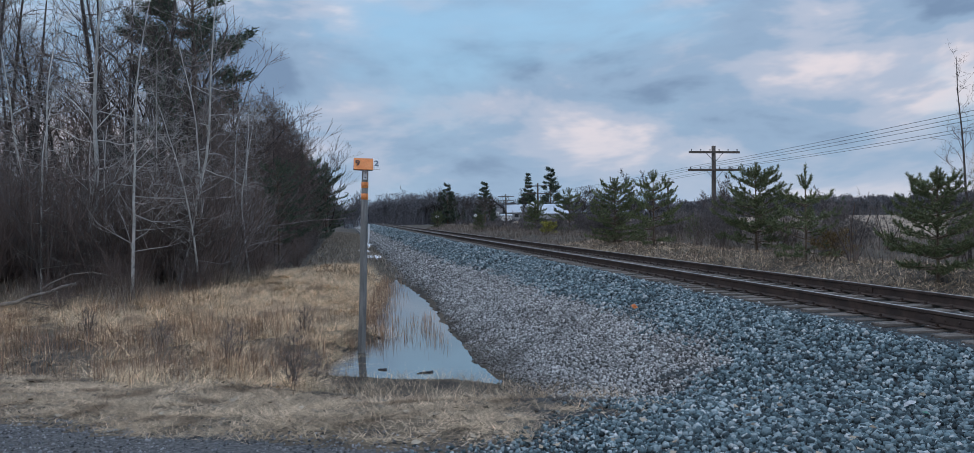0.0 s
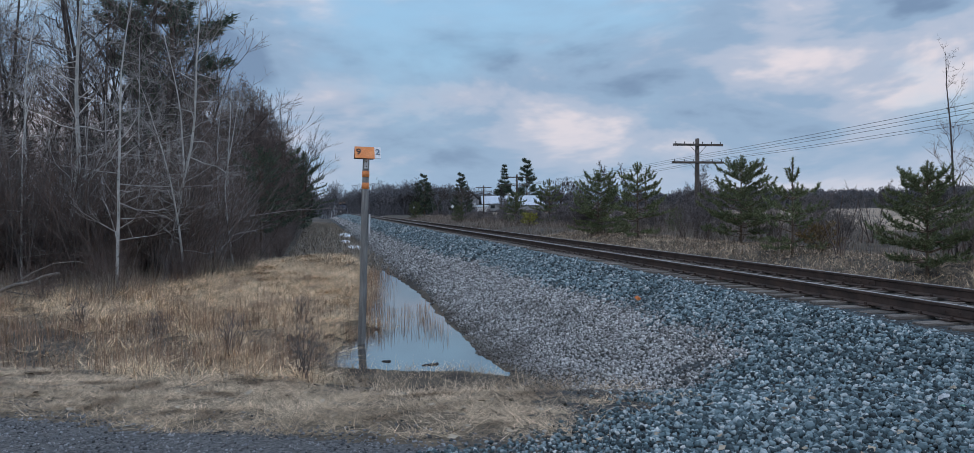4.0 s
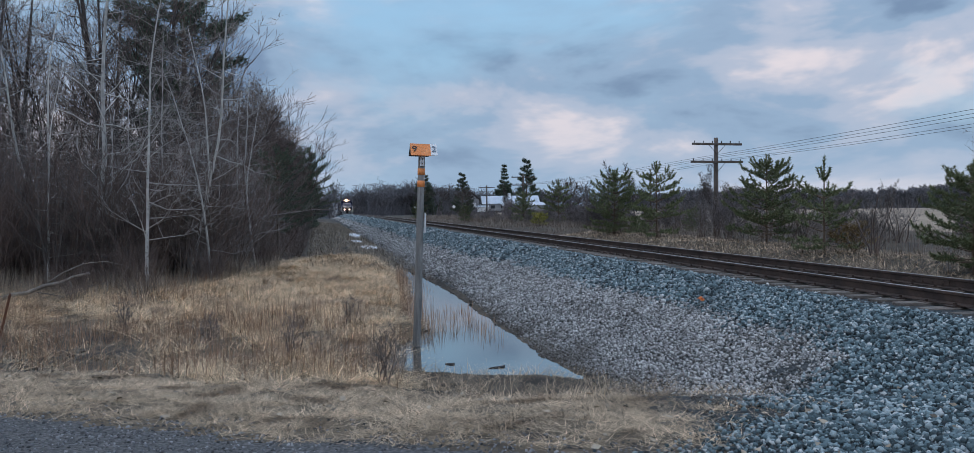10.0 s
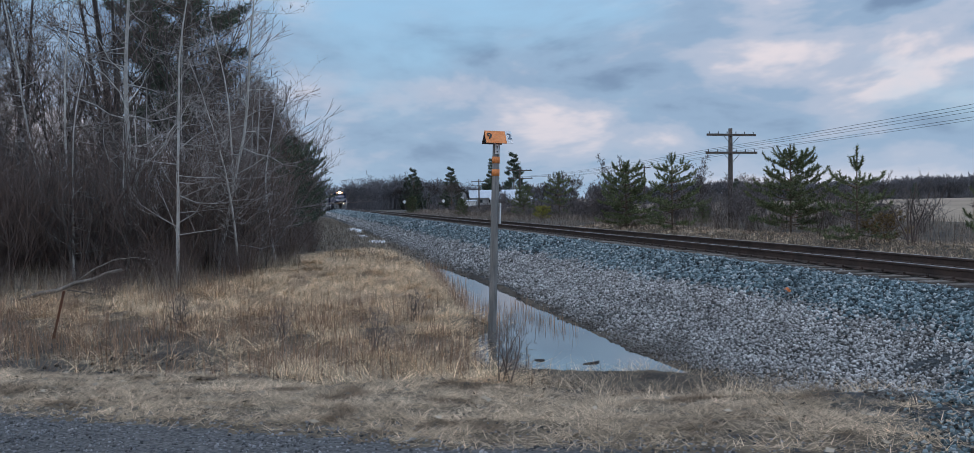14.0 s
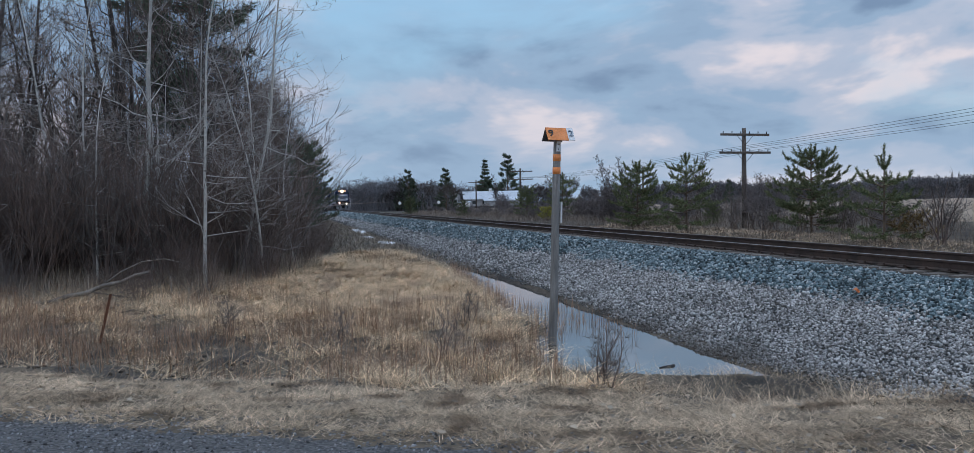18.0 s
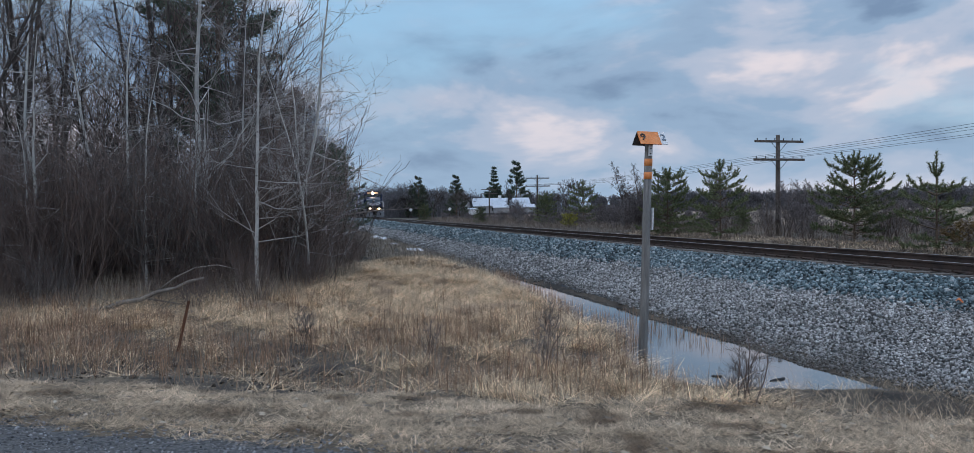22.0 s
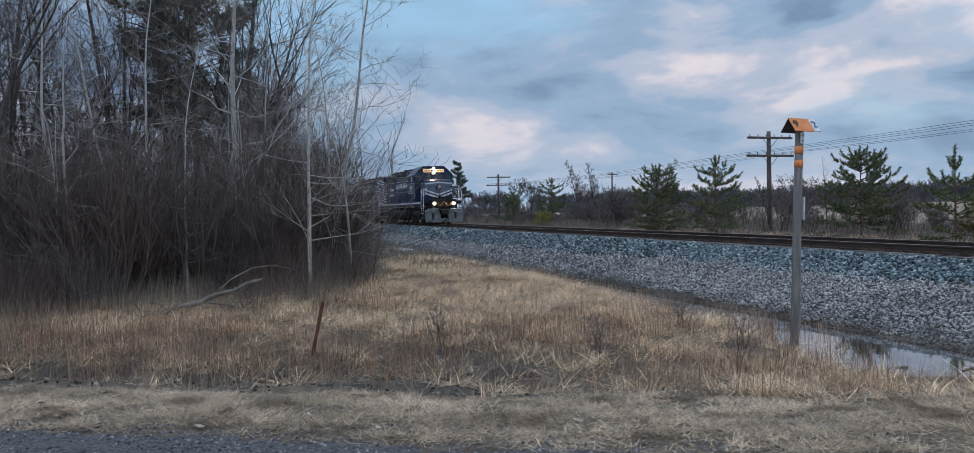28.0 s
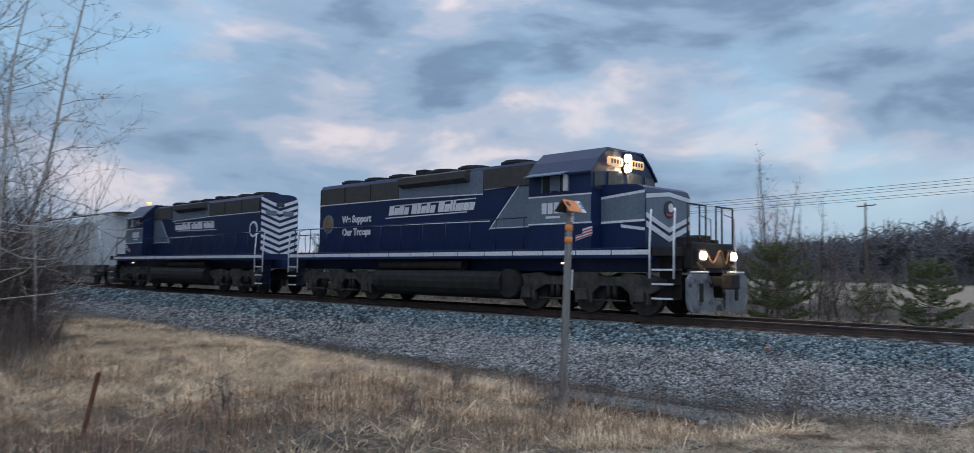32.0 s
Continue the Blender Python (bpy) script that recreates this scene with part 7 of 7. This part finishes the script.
    for z0, z1, w in ((2.99, 3.1, 0.11), (2.5, 2.14, 0.13), (2.26, 1.9, 0.15)):
        bm = bmesh.new()
        prism(bm, [(-NW + 0.01, z0), (0, z1), (NW - 0.01, z0), (NW - 0.01, z0 + w), (0, z1 + w), (-NW + 0.01, z0 + w)], "y", 1.825, 1.838)
        part("chevron", bm, M["trim"], nose, "white chevron stripe")
    bm = bmesh.new()
    disc(bm, (0, 1.825, 2.75), (0, 1, 0), 0.24, 0.02, 20)
    em = part("emblem", bm, M["black"], nose, "round dark emblem")
    bm = bmesh.new()
    disc(bm, (0.05, 1.812, 2.8), (0, 1, 0), 0.12, 0.02, 10)
    part("emblem_centre", bm, M["trim"], em)
    bm = bmesh.new()
    box(bm, -0.16, 0.14, 1.806, 1.812, 2.58, 2.64)
    part("emblem_bar", bm, M["flagred"], em, "small red bar")
    # front porch, steps, plow, coupler
    bm = bmesh.new()
    box(bm, -1.5, 1.5, 0.75, 1.9, 1.5, 1.72, 0.015)
    box(bm, -1.05, 1.05, 0.55, 0.8, 1.2, 1.85, 0.04)
    part("front_porch", bm, M["under"], ob)
    for end, s in ((0.78, 1), (18.35, -1)):
        for sx in (-1, 1):
            bm = bmesh.new()
            box(bm, min(sx * 1.1, sx * 1.12), max(sx * 1.1, sx * 1.12), min(end, end + s * 0.62), max(end, end + s * 0.62), 0.45, 1.5)
            for z in (0.45, 0.8, 1.15):
                box(bm, min(sx * 1.12, sx * 1.5), max(sx * 1.12, sx * 1.5), min(end, end + s * 0.62), max(end, end + s * 0.62), z, z + 0.035)
            st = part("step_well", bm, M["blue"] if s < 0 else M["under"], ob)
            for z in (0.47, 0.82, 1.17):
                bm = bmesh.new()
                side_bar(bm, sx, 1.5, [(min(end, end + s * 0.6), z - 0.025), (max(end, end + s * 0.6), z - 0.025), (max(end, end + s * 0.6), z + 0.02), (min(end, end + s * 0.6), z + 0.02)], 0.012)
                part("step_edge", bm, M["trim"], st, "white step edge")
            for yy in (end - s * 0.02, end + s * 0.66):
                bm = bmesh.new()
                tube(bm, [(sx * 1.5, yy, 0.95), (sx * 1.5, yy, 1.8), (sx * 1.44, yy, 2.55), (sx * 1.2, yy + s * 0.15, 2.66)], 0.028, 8)
                part("grab_rail", bm, M["trim"], ob, "white bent grab rail")
    for x in (-1.1, -0.55, -0.25, 0.25, 0.55, 1.1):
        bm = bmesh.new()
        tube(bm, [(x, 0.62, 1.7), (x, 0.62, 2.78)], 0.024, 6)
        part("end_rail_post", bm, M["black"], ob)
    for x0, x1 in ((-1.1, -0.25), (0.25, 1.1)):
        bm = bmesh.new()
        tube(bm, [(x0, 0.62, 2.78), (x1, 0.62, 2.78)], 0.022, 6)
        part("end_rail", bm, M["black"], ob)
    for y, s in ((0.75, -1), (18.75, 1)):
        bm = bmesh.new()
        box(bm, -0.16, 0.16, min(y, y + s * 0.75), max(y, y + s * 0.75), 0.76, 1.02, 0.04)
        box(bm, -0.2, 0.24, min(y + s * 0.5, y + s * 0.8), max(y + s * 0.5, y + s * 0.8), 0.7, 1.08, 0.05)
        part("coupler", bm, M["under"], ob)
        for x in (-0.6, -0.45, 0.45, 0.6):
            bm = bmesh.new()
            tube(bm, [(x, y + s * 0.1, 1.35), (x * 0.9, y + s * 0.3, 1.0), (x * 0.7, y + s * 0.38, 0.75)], 0.025, 6)
            part("air_hose", bm, M["black"], ob)
    for sx in (-1, 1):
        bm = bmesh.new()
        prism(bm, [(sx * 0.28, 0.14), (sx * 1.22, 0.14), (sx * 1.38, 0.22), (sx * 1.47, 0.4), (sx * 1.47, 0.95), (sx * 1.3, 1.08), (sx * 0.5, 1.08), (sx * 0.28, 0.7)], "y", 0.40, 0.46)
        pl = part("plow_blade", bm, M["plow"], ob, "scraped silver snowplow blade")
        bm = bmesh.new()
        box(bm, sx * 0.86 - 0.08, sx * 0.86 + 0.08, 0.375, 0.40, 0.4, 0.85, 0.01)
        part("plow_slot", bm, M["under"], pl)
        bm = bmesh.new()
        tube(bm, [(sx * 0.5, 0.42, 1.12), (sx * 1.3, 0.42, 1.12)], 0.025, 6)
        part("plow_rail", bm, M["trim"], pl)
        bm = bmesh.new()
        box(bm, sx * 0.75 - 0.16, sx * 0.75 + 0.16, 0.42, 0.6, 1.37, 1.68, 0.04)
        ho = part("ditch_light_housing", bm, M["black"], ob)
        bm = bmesh.new()
        disc(bm, (sx * 0.75, 0.40, 1.52), (0, 1, 0), 0.09, 0.06, 18)
        part("ditch_light", bm, M["ditch"] if lit else M["cabglass"], ho, "glowing ditch light")
    bm = bmesh.new()
    box(bm, -0.28, 0.28, 0.42, 0.46, 0.16, 0.42)
    part("plow_centre", bm, M["plow"], ob)
    bm = bmesh.new()
    tube(bm, [(-0.62 + 1.24 * i / 18, 0.37 + 0.1 * abs(i / 9 - 1) ** 2, 1.52 + 0.16 * math.cos(2 * math.pi * i / 9) - 0.05 * i / 18) for i in range(19)], 0.02, 8)
    part("cable", bm, M["cable"], ob, "slack orange-brown cable")
    # gear on the porch: multiple-unit hoses, sand box, step treads
    for x, w, z in ((-0.55, 0.3, 2.0), (0.0, 0.5, 2.05), (0.5, 0.28, 1.95)):
        bm = bmesh.new()
        box(bm, x - w / 2, x + w / 2, 0.75, 1.2, 1.72, z, 0.03)
        part("porch_box", bm, M["under"], ob)
    for x in (-0.85, -0.75, 0.75, 0.85):
        bm = bmesh.new()
        tube(bm, [(x, 0.6, 1.45), (x * 0.98, 0.42, 1.2), (x * 0.94, 0.44, 0.95), (x * 0.9, 0.5, 0.75)], 0.022, 6)
        part("control_hose", bm, M["black"], ob)
    # tank, air reservoirs, trucks, ground lights
    bm = bmesh.new()
    half_tank = [(0.9, 0.26), (1.15, 0.3), (1.34, 0.4), (1.46, 0.56), (1.5, 0.75), (1.48, 0.92), (1.4, 1.04), (1.28, 1.1)]
    prism(bm, half_tank + [(-u, v) for u, v in reversed(half_tank)], "y", 6.6, 12.8)
    part("fuel_tank", bm, M["under"], ob, "sooty black fuel tank")
    for sx in (-1, 1):
        bm = bmesh.new()
        tube(bm, [(sx * 1.2, 8.4, 1.28), (sx * 1.2, 12.6, 1.28)], 0.17, 12)
        part("air_reservoir", bm, M["under"], ob)
        bm = bmesh.new()
        disc(bm, (sx * 1.25, 6.35, 0.75), (1, 0, 0), 0.42, 0.3, 16)
        part("filter_drum", bm, M["under"], ob)
        bm = bmesh.new()
        box(bm, min(sx * 1.46, sx * 1.5), max(sx * 1.46, sx * 1.5), 4.15, 4.27, 1.3, 1.35, 0.01)
        part("ground_light", bm, M["marker"], ob, "small lit ground light")
    truck(ob, (1.97, 3.76, 5.80))
    truck(ob, (13.63, 15.45, 17.2))
    return ob



def hopper_car():
    ob = thing("hopper_car", 0, 0, 0, "pale grey covered hopper car with end ladders", "freight car", "train")
    L = 16.4
    bm = bmesh.new()
    prof = [(-0.9, 1.15), (0.9, 1.15), (1.5, 1.35), (1.53, 3.7), (1.25, 4.15), (0.5, 4.36), (-0.5, 4.36), (-1.25, 4.15), (-1.53, 3.7), (-1.5, 1.35)]
    prism(bm, prof, "y", 1.7, L - 1.7)
    body = part("body", bm, M["hopper"], ob)
    for sx in (-1, 1):
        for z, w in ((1.28, 0.16), (3.72, 0.12)):
            bm = bmesh.new()
            side_bar(bm, sx, 1.53, band((0.5 if z < 2 else 1.7, z), (L - (0.5 if z < 2 else 1.7), z), w), 0.05)
            part("side_sill", bm, M["hopper"], body)
        for k in range(1, 12):
            bm = bmesh.new()
            y = 1.7 + k * (L - 3.4) / 12
            side_bar(bm, sx, 1.53, [(y - 0.04, 1.35), (y + 0.04, 1.35), (y + 0.04, 3.68), (y - 0.04, 3.68)], 0.03)
            part("side_post", bm, M["hopper"], body)
    bm = bmesh.new()
    box(bm, -0.5, 0.5, 0.8, L - 0.8, 4.38, 4.43)
    part("roof_walk", bm, M["truck"], body)
    for k in range(4):
        bm = bmesh.new()
        box(bm, -0.35, 0.35, 2.6 + k * 3.1, 4.8 + k * 3.1, 4.43, 4.52, 0.02)
        part("roof_hatch", bm, M["hopper"], body)
    for e, s in ((0.45, 1), (L - 0.45, -1)):
        bm = bmesh.new()
        box(bm, -1.5, 1.5, min(e, e + s * 1.3), max(e, e + s * 1.3), 1.1, 1.2, 0.01)
        part("end_platform", bm, M["truck"], ob)
        for sx in (-1, 1):
            for yy in (e, e + s * 0.5):
                bm = bmesh.new()
                tube(bm, [(sx * 1.46, yy, 0.8), (sx * 1.46, yy, 4.15)], 0.025, 6)
                part("ladder_rail", bm, M["hopper"], ob)
            for k in range(9):
                bm = bmesh.new()
                tube(bm, [(sx * 1.46, e, 0.85 + k * 0.37), (sx * 1.46, e + s * 0.5, 0.85 + k * 0.37)], 0.018, 5)
                part("ladder_rung", bm, M["hopper"], ob)
            bm = bmesh.new()
            tube(bm, [(sx * 1.4, e + s * 0.1, 1.2), (sx * 1.35, e + s * 1.3, 3.6)], 0.05, 6)
            part("end_brace", bm, M["hopper"], ob)
        bm = bmesh.new()
        box(bm, -0.14, 0.14, min(e, e - s * 0.75), max(e, e - s * 0.75), 0.74, 1.0, 0.03)
        part("coupler", bm, M["under"], ob)
        bm = bmesh.new()
        box(bm, -1.1, 1.1, e + s * 1.9 - 1.15, e + s * 1.9 + 1.15, 0.5, 0.8, 0.05)
        tk = part("truck", bm, M["under"], ob)
        for yy in (-0.87, 0.87):
            for sx in (-1, 1):
                bm = bmesh.new()
                disc(bm, (sx * 0.78, e + s * 1.9 + yy, 0.43), (1, 0, 0), 0.43, 0.13, 24)
                part("wheel", bm, M["steel"], tk)
    for k in range(3):
        bm = bmesh.new()
        y = 4.2 + k * 3.2
        prism(bm, [(y, 1.3), (y + 1.6, 1.3), (y + 1.1, 0.45), (y + 0.5, 0.45)], "x", -0.9, 0.9)
        part("discharge_gate", bm, M["hopper"], ob)
    return ob


lead = locomotive("navy blue and grey diesel locomotive with lit headlights", True)
for k, (txt, z) in enumerate((("We Support", 2.95), ("Our Troops", 2.47))):
    for sx in (-1, 1):
        lettering("lettering", txt, 0.36, M["trim"], lead, pose(sx * 0.93, 14.6, z, 90, 0, -90 if sx < 0 else 90), "white painted slogan", bold=0.014)
second = locomotive("second navy blue locomotive coupled back to back, unlit", False)
bm = bmesh.new()
tube(bm, [(0.6, 3.9, 4.6), (0.6, 3.9, 4.72)], 0.1, 12)
part("beacon", bm, M["beacon"], second, "glowing amber roof beacon")
cars = [hopper_car()]
for _ in range(3):
    cars.append(copy_thing(cars[0], pose(0, 0, 0)))
# thing, distance of its origin behind the lead unit's front, and its turn
TRAIN = [(lead, 0.0, 0), (second, 38.8, 180)] + [(c, 38.9 + k * 16.6, 0) for k, c in enumerate(cars)]
# place of the lead unit's headlight along the track, by time
RUN = [(0.0, 268.0), (3.0, 255.5), (6.0, 242.0), (9.0, 226.5), (13.0, 204.0), (16.0, 185.0), (19.0, 162.0), (21.0, 141.5), (23.0, 119.4), (24.0, 108.2), (26.0, 85.2), (28.0, 62.0), (29.5, 44.7), (31.0, 27.75), (31.6, 21.0), (32.0, 16.65)]


def motions():
    for ob, back, turn in TRAIN:
        rows = []
        for t, y in RUN:
            y0 = y - 3.1 + back
            rows.append((t, pose(0, y0, float(rail_z(y0)), 0, 0, turn)))
        walk(ob, rows)


motions()
